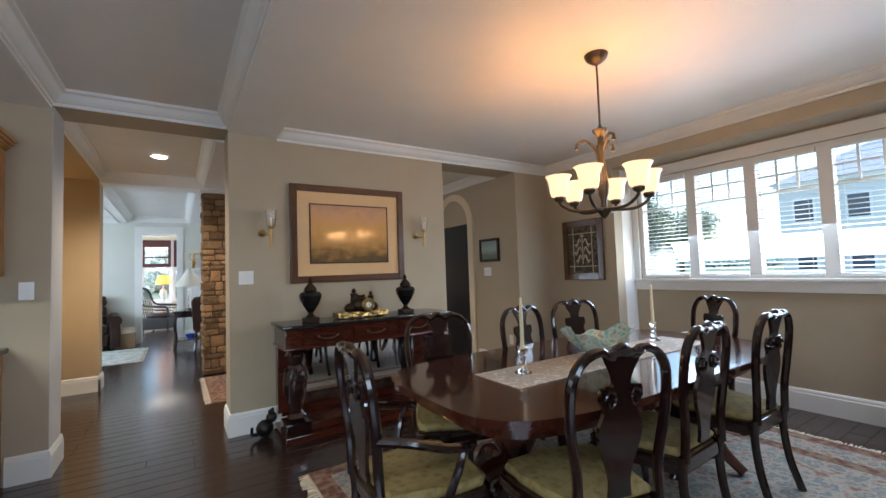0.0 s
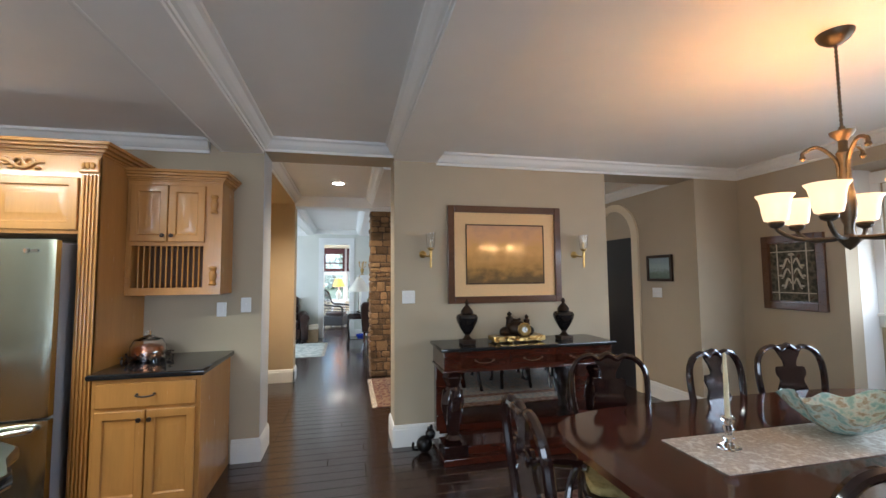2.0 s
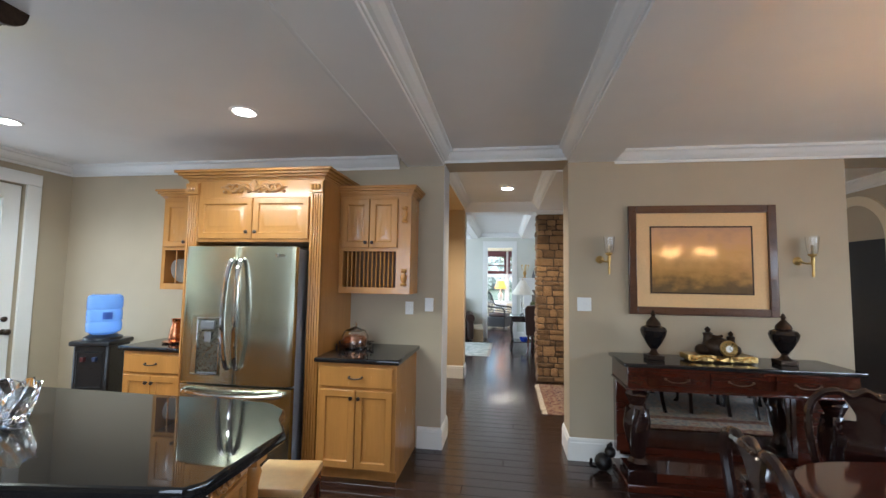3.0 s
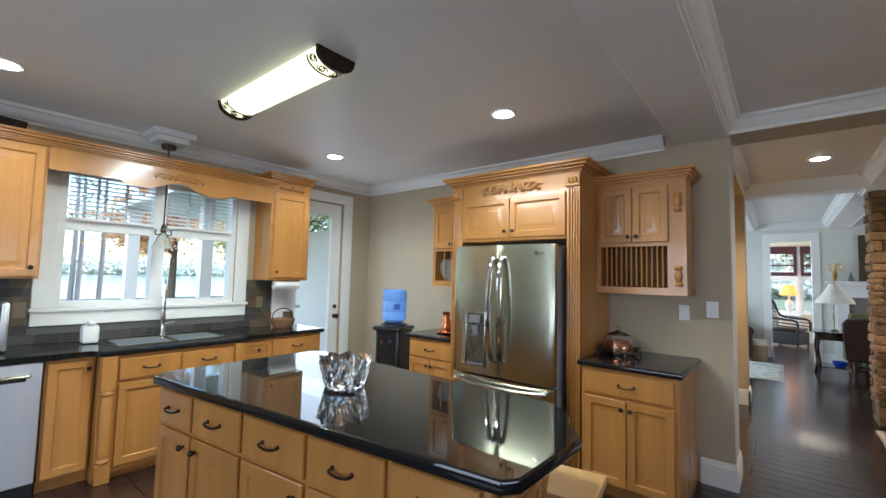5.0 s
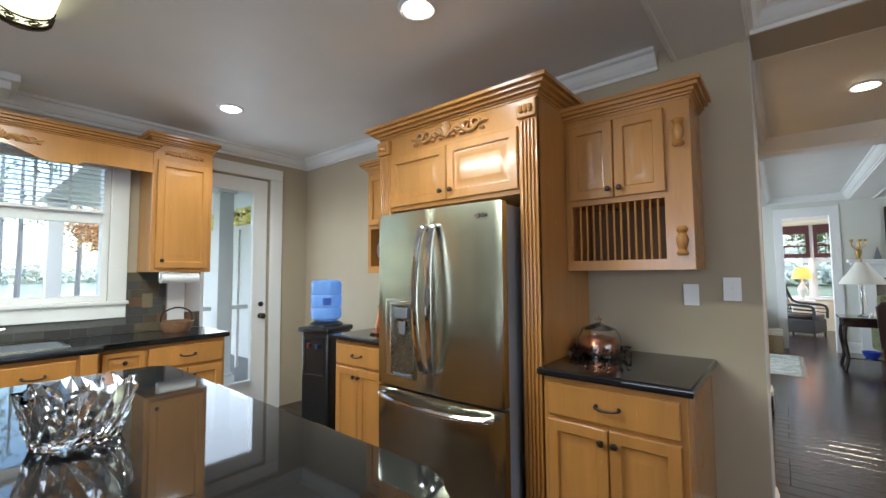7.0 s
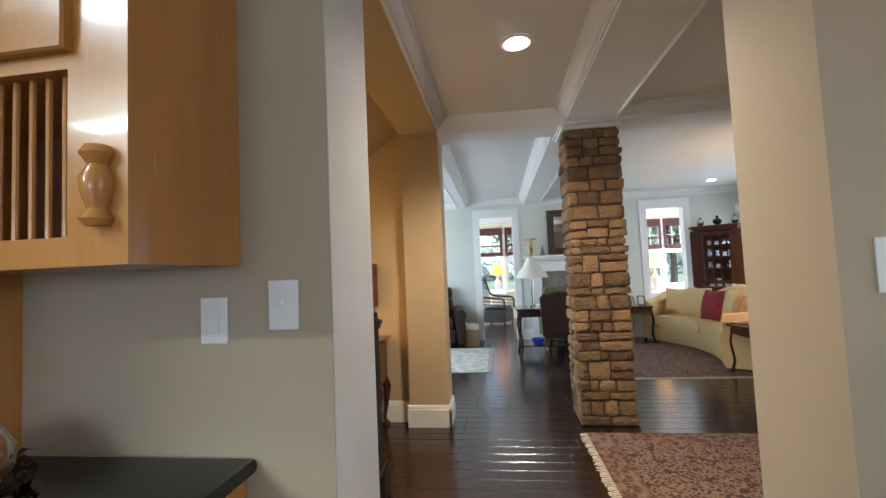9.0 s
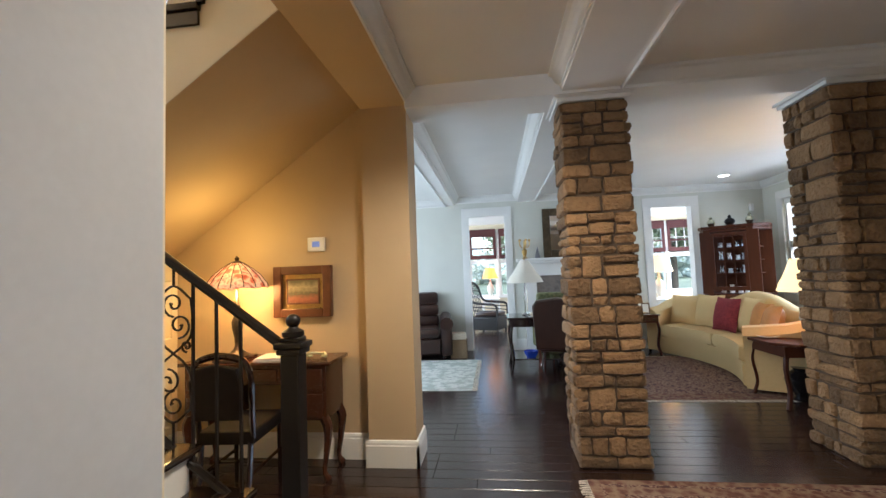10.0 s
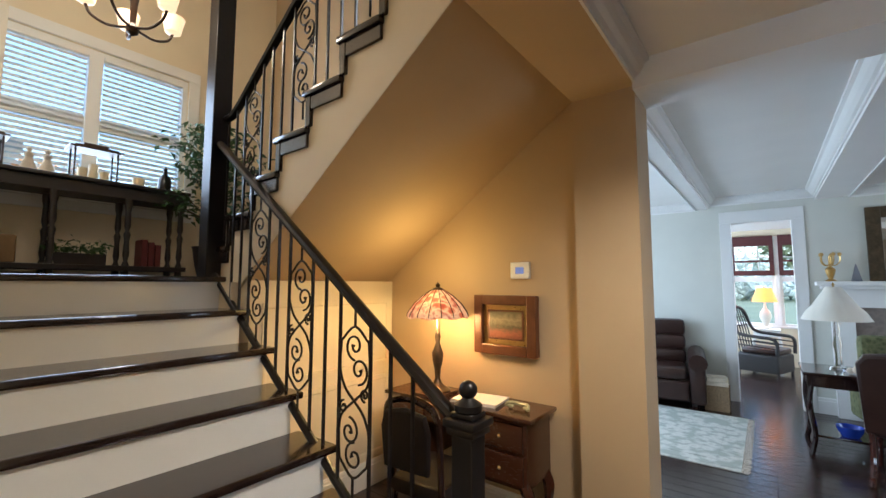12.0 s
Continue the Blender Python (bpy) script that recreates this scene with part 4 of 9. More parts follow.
part("deadbolt", b, M_BRONZE, d, "dark bronze deadbolt")

# island bowl, cut glass
bowl = bm_new()
prof = [(0.085, 0), (0.092, 0.004), (0.100, 0.03), (0.108, 0.06), (0.118, 0.10), (0.128, 0.135), (0.120, 0.135), (0.108, 0.10), (0.098, 0.06), (0.088, 0.03), (0.05, 0.018), (0.001, 0.016)]
seg = 32
rings = []
for k, (r, z) in enumerate(prof):
    ring = []
    for i in range(seg):
        a = 2 * math.pi * i / seg
        rr = r + (0.008 * (1 if (i + k) % 2 else -1) if 0 < k < 6 else 0)
        zz = z + (0.022 * abs(math.cos(a * 4)) if k in (5, 6) else 0)
        ring.append(bowl.verts.new((rr * math.cos(a), rr * math.sin(a), zz)))
    rings.append(ring)
for ra, rb in zip(rings, rings[1:]):
    for i in range(seg):
        q = (ra[i], ra[(i + 1) % seg], rb[(i + 1) % seg], rb[i])
        bowl.faces.new((q[0], q[1], q[2]))
        bowl.faces.new((q[0], q[2], q[3]))
bowl.faces.new(rings[0][::-1])
solid("glass_bowl", bowl, M_GLASS, "heavy cut crystal bowl with a scalloped rim", "bowl", m=pose(-1.72, 1.57, 0.931), smooth=None)

# lights of the kitchen
M_TUBE = glow("lit_acrylic", (1.0, 0.96, 0.52), 0.37)
M_CAN = glow("lit_can_lens", (1.0, 0.95, 0.86), 3.0)
fl = thing("fluorescent_light", "lit wraparound ceiling light with dark scrolled metal ends", "ceiling light", pose(-2.415, 1.51, CEIL) @ Matrix.Diagonal((0.985, 0.83, 0.9, 1.0)))
n = 12
arc = [(0.13 * math.cos(math.pi * i / n), -0.02 - 0.075 * math.sin(math.pi * i / n)) for i in range(n + 1)]
b = bm_new()
prism(b, [(0.135, 0.0)] + arc + [(-0.135, 0.0)], -0.59, 0.59, pose(0, 0, 0, 90, 0, 90))
part("diffuser", b, M_TUBE, fl, "glowing white acrylic diffuser", smooth=50)
for s in (-1, 1):
    b = bm_new()
    prism(b, [(0.15, 0.0)] + [(x * 1.10, y * 1.10 - 0.006) for x, y in arc] + [(-0.15, 0.0)], s * 0.600 - 0.012, s * 0.600 + 0.012, pose(0, 0, 0, 90, 0, 90), 0.004)
    for t in (0.492, 0.580):
        tube(b, [(s * t, -x * 1.03, y * 1.03) for x, y in arc], 0.0055, 6)
    part("end_cap", b, M_BRONZE, fl, "dark bronze end cap")
    for k in range(4):
        b = bm_new()
        for q in (0, 1):
            pts = []
            for u in np.linspace(0, 5.2, 16):
                th = math.pi * (0.125 + 0.25 * k) + (0.30 - 0.045 * u) * math.cos(u + math.pi * q)
                th = min(max(th, 0.03), math.pi - 0.03)
                pts.append((s * (0.536 + 0.030 * (1 - 0.12 * u) * math.sin(u + math.pi * q)), -0.133 * math.cos(th), -0.02 - 0.078 * math.sin(th)))
            tube(b, pts, 0.0042, 5)
        part("scroll", b, M_BRONZE, fl, "dark metal scrollwork over the lit end")


def can_light(x, y, z=CEIL):
    c = thing("recessed_light", "lit recessed can light in the ceiling", "ceiling light", pose(x, y, z), "recessed lights")
    b = bm_new()
    lathe(b, [(0.062, -0.004), (0.085, -0.012), (0.096, -0.006), (0.098, 0.0)], 28)
    b.faces.ensure_lookup_table()
    part("trim_ring", b, M_WHITE, c)
    b = bm_new()
    lathe(b, [(0.066, -0.0125), (0.03, -0.016), (0.001, -0.017)], 24)
    part("lens", b, M_CAN, c, "glowing lens")
    return c


for x, y, z in ((-3.50, 0.385, CEIL), (-3.48, 2.715, CEIL), (-1.52, 2.756, CEIL), (0.33, 5.42, CEIL), (3.78, 10.39, CEIL), (1.75, 9.6, CEIL)):
    can_light(x, y, z)


# ---- dining room ----
M_SEAT = patterned("olive_gold_damask", [(0.3, (0.22, 0.16, 0.05)), (0.6, (0.34, 0.26, 0.10))], 26, 0.8)
M_RUG = patterned("persian_rug_grey", [(0.10, (0.10, 0.05, 0.045)), (0.28, (0.30, 0.27, 0.22)), (0.42, (0.16, 0.17, 0.17)), (0.55, (0.36, 0.32, 0.26)), (0.75, (0.22, 0.10, 0.07))], 17, 0.95)
M_RUG_BORDER = patterned("persian_rug_border", [(0.15, (0.06, 0.022, 0.016)), (0.4, (0.13, 0.048, 0.032)), (0.65, (0.24, 0.16, 0.10))], 18, 0.95)
M_FRINGE = mat("rug_fringe", (0.60, 0.53, 0.42), 0.9, var=0.2, scale=40)
M_LACE = patterned("lace_runner_cloth", [(0.25, (0.62, 0.56, 0.47)), (0.5, (0.45, 0.38, 0.30)), (0.7, (0.70, 0.66, 0.58))], 30, 0.85)
M_WAX = mat("candle_wax", (0.78, 0.66, 0.42), 0.5, var=0.05)
M_ART = patterned("aqua_art_glass", [(0.2, (0.16, 0.30, 0.28)), (0.40, (0.30, 0.50, 0.47)), (0.52, (0.58, 0.68, 0.62)), (0.64, (0.34, 0.30, 0.20)), (0.78, (0.55, 0.66, 0.60))], 10, 0.10, "NOISE", bump=0.02)
M_LIT = glow("lit_frosted_shade", (1.0, 0.62, 0.32), 0.26)
M_BRONZE_L = mat("antique_bronze", (0.10, 0.075, 0.048), 0.4, 0.75, var=0.3, scale=25)


def dining_chair(m, arms=False, label="dark mahogany dining chair with a vase splat and gold seat"):
    c = thing("dining_chair", label, "chair", m, "chairs round the dining table")
    # back stiles and crest in one bent frame
    def back(z, x):
        return (x, -0.005 - 0.075 * max(0, (z - 0.47)) ** 1.4 * 1.6, z)
    b = bm_new()
    pts = [back(0.45, -0.19), back(0.60, -0.185), back(0.78, -0.215), back(0.93, -0.215), back(1.01, -0.17), back(1.035, -0.10), back(1.015, -0.05), back(1.045, 0.0), back(1.015, 0.05), back(1.035, 0.10), back(1.01, 0.17), back(0.93, 0.215), back(0.78, 0.215), back(0.60, 0.185), back(0.45, 0.19)]
    tube(b, smooth_path(pts, 4), 0.021, 8, 0.8)
    part("back_frame", b, M_BLACKWOOD, c, "bowed back frame with a dipped crest")
    b = bm_new()
    half = [(0.050, 0.50), (0.045, 0.56), (0.060, 0.62), (0.092, 0.70), (0.098, 0.76), (0.075, 0.82), (0.095, 0.86), (0.088, 0.905), (0.045, 0.90), (0.042, 0.94), (0.075, 1.0), (0.085, 1.02)]
    sm = smooth_path([(x, z, 0) for x, z in half], 3)
    for s0, s1 in zip(sm, sm[1:]):
        f = []
        for w, z in ((-s0.x, s0.y), (s0.x, s0.y), (s1.x, s1.y), (-s1.x, s1.y)):
            f.append(back(z, w))
        v0 = [b.verts.new((p[0], p[1] - 0.008, p[2])) for p in f]
        v1 = [b.verts.new((p[0], p[1] + 0.008, p[2])) for p in f]
        b.faces.new(v0)
        b.faces.new(v1[::-1])
        b.faces.new((v0[1], v0[2], v1[2], v1[1]))
        b.faces.new((v0[3], v0[0], v1[0], v1[3]))
    part("splat", b, M_BLACKWOOD, c, "pierced vase-shaped splat")
    for s in (-1, 1):
        b = bm_new()
        a = [back(0.865 + 0.028 * math.sin(u), s * (0.055 + 0.028 * math.cos(u) * (1 - u / 9))) for u in np.linspace(0, 6, 14)]
        tube(b, [(p[0], p[1] - 0.016, p[2]) for p in a], 0.006, 6)
        part("scroll", b, M_BLACKWOOD, c, "carved scroll")
    b = bm_new()
    tube(b, [(x, -0.079, 1.032 - 0.2 * abs(x) ** 1.5) for x in np.linspace(-0.08, 0.08, 9)], [0.008, 0.013, 0.010, 0.015, 0.018, 0.015, 0.010, 0.013, 0.008], 6)
    part("shell", b, M_BLACKWOOD, c, "carved shell crest")
    b = bm_new()
    seat = [(-0.20, 0.0), (0.20, 0.0), (0.25, 0.30), (0.26, 0.42), (0.22, 0.46), (0, 0.475), (-0.22, 0.46), (-0.26, 0.42), (-0.25, 0.30)]
    prism(b, seat, 0.385, 0.455, bev=0.008)
    part("seat_rail", b, M_BLACKWOOD, c)
    b = bm_new()
    prism(b, [(x * 0.92, 0.025 + y * 0.92) for x, y in seat], 0.456, 0.495, bev=0.018)
    part("seat", b, M_SEAT, c, "olive gold damask seat pad")
    for s in (-1, 1):
        b = bm_new()
        tube(b, smooth_path([(s * 0.225, 0.42, 0.40), (s * 0.255, 0.45, 0.34), (s * 0.245, 0.44, 0.22), (s * 0.225, 0.42, 0.10), (s * 0.235, 0.435, 0.035), (s * 0.245, 0.45, 0.0)], 4), [0.034, 0.036, 0.037, 0.038, 0.036, 0.034, 0.031, 0.028, 0.025, 0.022, 0.020, 0.018, 0.017, 0.017, 0.018, 0.020, 0.024, 0.029, 0.032, 0.032, 0.028], 10)
        part("leg", b, M_BLACKWOOD, c, "cabriole front leg")
        b = bm_new()
        tube(b, smooth_path([(s * 0.19, 0.0, 0.47), (s * 0.19, 0.01, 0.36), (s * 0.19, -0.01, 0.18), (s * 0.20, -0.06, 0.0)], 4), 0.021, 8)
        part("leg", b, M_BLACKWOOD, c, "splayed rear leg")
        if arms:
            b = bm_new()
            tube(b, smooth_path([back(0.72, s * 0.205), (s * 0.26, 0.08, 0.71), (s * 0.30, 0.22, 0.675), (s * 0.295, 0.32, 0.66), (s * 0.27, 0.35, 0.655)], 4), 0.019, 8)
            tube(b, smooth_path([(s * 0.285, 0.30, 0.66), (s * 0.29, 0.27, 0.58), (s * 0.262, 0.24, 0.47), (s * 0.255, 0.24, 0.42)], 4), 0.017, 8)
            part("arm", b, M_BLACKWOOD, c, "scrolled arm")
    return c


proto = dining_chair(pose(1.84, 0.955, 0, 0, 0, -12))
for x, y, a in ((2.58, 1.02, 3), (3.31, 1.01, 0), (2.68, 2.27, 187), (3.31, 2.32, 168), (1.97, 2.35, 162)):
    copy_thing(proto, pose(x, y, 0, 0, 0, a))
proto = dining_chair(pose(1.145, 1.63, 0, 0, 0, -94), True, "dark mahogany dining armchair with a gold seat at the table's end")
copy_thing(proto, pose(4.14, 1.69, 0, 0, 0, 66))

tab = thing("dining_table", "glossy mahogany dining table with rounded ends", "table", pose(2.71, 1.68, 0))
out = []
for i in range(200):
    a = 2 * math.pi * i / 200
    rho = (abs(math.cos(a) / 1.27) ** 4.4 + abs(math.sin(a) / 0.635) ** 4.4) ** (-1 / 4.4)
    out.append((rho * math.cos(a), rho * math.sin(a)))
b = bm_new()
prism(b, out, 0.730, 0.765, bev=0.010)
part("tabletop", b, M_DARKWOOD, tab)
b = bm_new()
prism(b, [(x * 0.92, y * 0.84) for x, y in out], 0.65, 0.730)
part("apron", b, M_DARKWOOD, tab)
for s in (-1, 1):
    b = bm_new()
    lathe(b, [(0.07, 0.28), (0.10, 0.32), (0.075, 0.36), (0.115, 0.44), (0.12, 0.50), (0.07, 0.57), (0.10, 0.61), (0.10, 0.635)], 20, (s * 0.72, 0, 0))
    part("pedestal", b, M_DARKWOOD, tab, "turned pedestal")
    for k in range(3):
        a = math.pi / 2 * (1 if k == 0 else -1 if k == 1 else 0) + (math.pi if s < 0 and k == 2 else 0)
        b = bm_new()
        dx, dy = math.cos(a), math.sin(a)
        tube(b, smooth_path([(s * 0.72 + dx * 0.05, dy * 0.05, 0.33), (s * 0.72 + dx * 0.22, dy * 0.22, 0.30), (s * 0.72 + dx * 0.36, dy * 0.36, 0.12), (s * 0.72 + dx * 0.47, dy * 0.47, 0.03)], 4), [0.05, 0.05, 0.05, 0.045, 0.045, 0.042, 0.04, 0.038, 0.036, 0.034, 0.032, 0.03, 0.03], 10)
        part("leg", b, M_DARKWOOD, tab, "sweeping pedestal foot")
b = bm_new()
prism(b, [(-0.90, -0.175), (0.90, -0.175), (0.90, 0.175), (-0.90, 0.175)], 0.7665, 0.7700)
solid("table_runner", b, M_LACE, "cream lace runner along the dining table", "table runner", m=pose(2.755, 1.645, 0))

rug = thing("rug", "grey and rust persian rug under the dining table", "rug", pose(2.85, 1.15, 0))
b = bm_new()
box(b, -1.62, -1.45, 0.001, 1.62, 1.75, 0.010)
part("border", b, M_RUG_BORDER, rug, "rust red patterned border")
b = bm_new()
box(b, -1.50, -1.33, 0.0102, 1.50, 1.63, 0.0125)
part("field", b, M_RUG, rug, "grey floral field")
b = bm_new()
for q in ((-1.30, -1.13, 1.30, -1.03), (-1.30, 1.33, 1.30, 1.43), (-1.30, -1.03, -1.20, 1.33), (1.20, -1.03, 1.30, 1.33)):
    box(b, q[0], q[1], 0.0127, q[2], q[3], 0.0142)
part("inner_border", b, M_RUG_BORDER, rug)
rng = random.Random(4)


def fringe(parent, x0, y0, x1, y1, dx, dy, n):
    b = bm_new()
    for i in range(n):
        t = (i + 0.5) / n
        px, py = x0 + (x1 - x0) * t, y0 + (y1 - y0) * t
        j = rng.uniform(-0.012, 0.012)
        wx, wy = (x1 - x0) / n * 0.35, (y1 - y0) / n * 0.35
        k = rng.uniform(0.8, 1.15)
        v = [b.verts.new(p) for p in ((px - wx, py - wy, 0.007), (px + wx, py + wy, 0.007), (px + wx + dx * k + j * abs(dy) * 9, py + wy + dy * k + j * abs(dx) * 9, 0.002), (px - wx + dx * k + j * abs(dy) * 9, py - wy + dy * k + j * abs(dx) * 9, 0.002))]
        b.faces.new(v)
    o = part("fringe", b, M_FRINGE, parent, "cream cotton fringe", smooth=None)
    o["kind"] = "stuff"


fringe(rug, -1.62, -1.45, -1.62, 1.75, -0.07, 0, 190)
fringe(rug, 1.62, -1.45, 1.62, 1.75, 0.07, 0, 190)


def candlestick(x, y, h):
    c = thing("candlestick", "cut glass candlestick with a cream taper candle", "candlestick", pose(x, y, 0.7705), "candlesticks")
    b = bm_new()
    lathe(b, [(0.045, 0), (0.048, 0.006), (0.030, 0.014), (0.014, 0.028), (0.022, 0.045), (0.012, 0.062), (0.024, 0.080), (0.014, 0.098), (0.028, 0.120), (0.030, 0.132), (0.012, 0.130)], 16)
    part("holder", b, M_GLASS, c, "clear cut glass holder", smooth=20)
    b = bm_new()
    lathe(b, [(0.011, 0.131), (0.010, 0.131 + h * 0.6), (0.007, 0.131 + h), (0.002, 0.131 + h + 0.006)], 12)
    cn = part("candle", b, M_WAX, c, "cream taper candle")
    return c


candlestick(2.07, 1.67, 0.27)
candlestick(3.46, 1.76, 0.27)

b = bm_new()
rings = []
seg = 48
prof = [(0.04, 0.0), (0.07, 0.004), (0.13, 0.04), (0.20, 0.10), (0.245, 0.16), (0.252, 0.168), (0.235, 0.158), (0.19, 0.105), (0.12, 0.05), (0.05, 0.018), (0.001, 0.014)]
for k, (r, z) in enumerate(prof):
    ring = []
    for i in range(seg):
        a = 2 * math.pi * i / seg
        w = max(0, (r - 0.08) / 0.17)
        rr = r * (1 + w * (0.10 * math.cos(3 * a + 0.5) + 0.06 * math.cos(8 * a)))
        zz = z + w * w * (0.035 * math.cos(2 * a + 0.8) + 0.018 * math.cos(7 * a))
        ring.append(b.verts.new((rr * math.cos(a), rr * math.sin(a), zz)))
    rings.append(ring)
for ra, rb in zip(rings, rings[1:]):
    for i in range(seg):
        b.faces.new((ra[i], ra[(i + 1) % seg], rb[(i + 1) % seg], rb[i]))
b.faces.new(rings[0][::-1])
solid("art_glass_bowl", b, M_ART, "rippled aqua and white art glass bowl on the runner", "bowl", m=pose(2.735, 1.69, 0.7715) @ Matrix.Scale(0.86, 4), smooth=60)

# chandelier
ch = thing("chandelier", "bronze chandelier with six lit bell shades over the dining table", "chandelier", pose(2.785, 1.63, 1.63))
b = bm_new()
lathe(b, [(0.001, 1.005), (0.03, 1.012), (0.06, 1.035), (0.072, 1.055), (0.075, 1.069)], 20)
part("canopy", b, M_BRONZE_L, ch, "dark bronze ceiling canopy")
b = bm_new()
for i in range(18):
    z = 0.60 + 0.41 * (i + 0.5) / 18
    lathe(b, [(0.004, z - 0.013), (0.008, z), (0.004, z + 0.013)], 6)
tube(b, [(0, 0, 0.59), (0, 0, 1.012)], 0.004, 6)
part("chain", b, M_BRONZE_L, ch)
b = bm_new()
lathe(b, [(0.001, 0.0), (0.02, 0.015), (0.045, 0.05), (0.05, 0.06), (0.02, 0.075), (0.018, 0.12), (0.032, 0.16), (0.036, 0.22), (0.026, 0.32), (0.018, 0.42), (0.03, 0.47), (0.018, 0.49), (0.018, 0.53), (0.045, 0.56), (0.05, 0.575), (0.015, 0.585), (0.012, 0.60)], 18)
part("stem", b, M_BRONZE_L, ch, "turned bronze stem")
for k in range(6):
    a = 2 * math.pi * k / 6 + 0.35
    ca, sa = math.cos(a), math.sin(a)
    b = bm_new()
    tube(b, smooth_path([(0.03 * ca, 0.03 * sa, 0.06), (0.12 * ca, 0.12 * sa, 0.055), (0.20 * ca, 0.20 * sa, 0.065), (0.265 * ca, 0.265 * sa, 0.105), (0.275 * ca, 0.275 * sa, 0.14)], 5), 0.010, 8)
    lathe(b, [(0.012, 0.175), (0.030, 0.185), (0.036, 0.20), (0.030, 0.212)], 14, (0.275 * ca, 0.275 * sa, -0.055))
    arm = part("arm", b, M_BRONZE_L, ch)
    b = bm_new()
    lathe(b, [(0.028, 0.208), (0.050, 0.215), (0.058, 0.25), (0.062, 0.29), (0.070, 0.325), (0.084, 0.345), (0.080, 0.345), (0.066, 0.325), (0.056, 0.285), (0.045, 0.225)], 20, (0.275 * ca, 0.275 * sa, -0.055))
    part("shade", b, M_LIT, arm, "lit amber frosted glass shade")
for k in range(3):
    a = 2 * math.pi * k / 3 + 0.1
    ca, sa = math.cos(a), math.sin(a)
    b = bm_new()
    tube(b, smooth_path([(0.02 * ca, 0.02 * sa, 0.34), (0.03 * ca, 0.03 * sa, 0.44), (0.09 * ca, 0.09 * sa, 0.515), (0.145 * ca, 0.145 * sa, 0.50), (0.15 * ca, 0.15 * sa, 0.475)], 5), 0.009, 8)
    ball(b, (0.15 * ca, 0.15 * sa, 0.47), 0.014, 8)
    part("scroll", b, M_BRONZE_L, ch, "upper bronze scroll")


# sideboard
M_MIRROR = mat("mirror_silver", (0.85, 0.85, 0.84), 0.02, 1.0, var=0.01, rvar=0.01)
sb = thing("sideboard", "carved mahogany console with a black stone top and mirrored back", "sideboard", pose(1.22, 3.48, 0))
w, d = 1.54, 0.46
b = bm_new()
box(b, -0.03, -0.03, 0.905, w + 0.03, d, 0.935, 0.008)
part("top", b, M_GRANITE, sb, "polished dark stone top")
b = bm_new()
box(b, 0, 0, 0.735, w, d, 0.904, 0.006)
box(b, -0.012, -0.012, 0.735, w + 0.012, d, 0.752, 0.004)
part("frieze", b, M_DARKWOOD, sb)
for i in range(3):
    b = bm_new()
    x0 = 0.14 + i * 0.43
    rect_rings(b, x0, 0.775, x0 + 0.40, 0.885, [(0, -0.002), (0.004, -0.012), (0.014, -0.012), (0.018, -0.007)], 0.0)
    dr = part("drawer", b, M_DARKWOOD, sb)
    b = bm_new()
    for xx in (x0 + 0.12, x0 + 0.28):
        lathe(b, [(0.005, 0), (0.010, 0.01), (0.001, 0.018)], 10, m=pose(xx, -0.012, 0.83, 90, 0, 0))
    tube(b, smooth_path([(x0 + 0.12, -0.022, 0.83), (x0 + 0.16, -0.026, 0.81), (x0 + 0.24, -0.026, 0.81), (x0 + 0.28, -0.022, 0.83)], 4), 0.004, 6)
    part("handle", b, M_BRONZE_L, dr, "small antique brass pull")
for x in (0.10, w - 0.10):
    b = bm_new()
    box(b, x - 0.10, 0.01, 0.05, x + 0.10, 0.24, 0.15, 0.006)
    lathe(b, [(0.055, 0.15), (0.075, 0.18), (0.048, 0.21), (0.058, 0.28), (0.080, 0.40), (0.092, 0.48), (0.075, 0.55), (0.050, 0.60), (0.065, 0.64), (0.082, 0.68), (0.055, 0.735)], 14, (x, 0.12, 0), wav=(6, 0.08))
    for k in range(5):
        tube(b, smooth_path([(x + 0.06 * math.cos(k * 1.26), 0.12 + 0.06 * math.sin(k * 1.26), 0.30), (x + 0.085 * math.cos(k * 1.26 + 0.3), 0.12 + 0.085 * math.sin(k * 1.26 + 0.3), 0.44), (x + 0.07 * math.cos(k * 1.26 + 0.7), 0.12 + 0.07 * math.sin(k * 1.26 + 0.7), 0.58)], 4), 0.016, 6)
    part("leg", b, M_BLACKWOOD, sb, "carved griffin-like leg")
    b = bm_new()
    box(b, x - 0.095, d - 0.10, 0.15, x + 0.095, d - 0.015, 0.735, 0.004)
    part("pilaster", b, M_DARKWOOD, sb)
b = bm_new()
box(b, -0.01, -0.01, 0.0, w + 0.01, d, 0.055, 0.006)
box(b, 0.2, 0.06, 0.055, w - 0.2, d - 0.06, 0.12, 0.006)
part("base", b, M_DARKWOOD, sb, "stepped plinth shelf")
b = bm_new()
box(b, 0.20, d - 0.035, 0.17, w - 0.20, d - 0.03, 0.72)
part("mirror", b, M_MIRROR, sb, "mirror set in the back")
b = bm_new()
box(b, 0.05, d - 0.029, 0.10, w - 0.05, d - 0.012, 0.735)
part("back", b, M_DARKWOOD, sb)

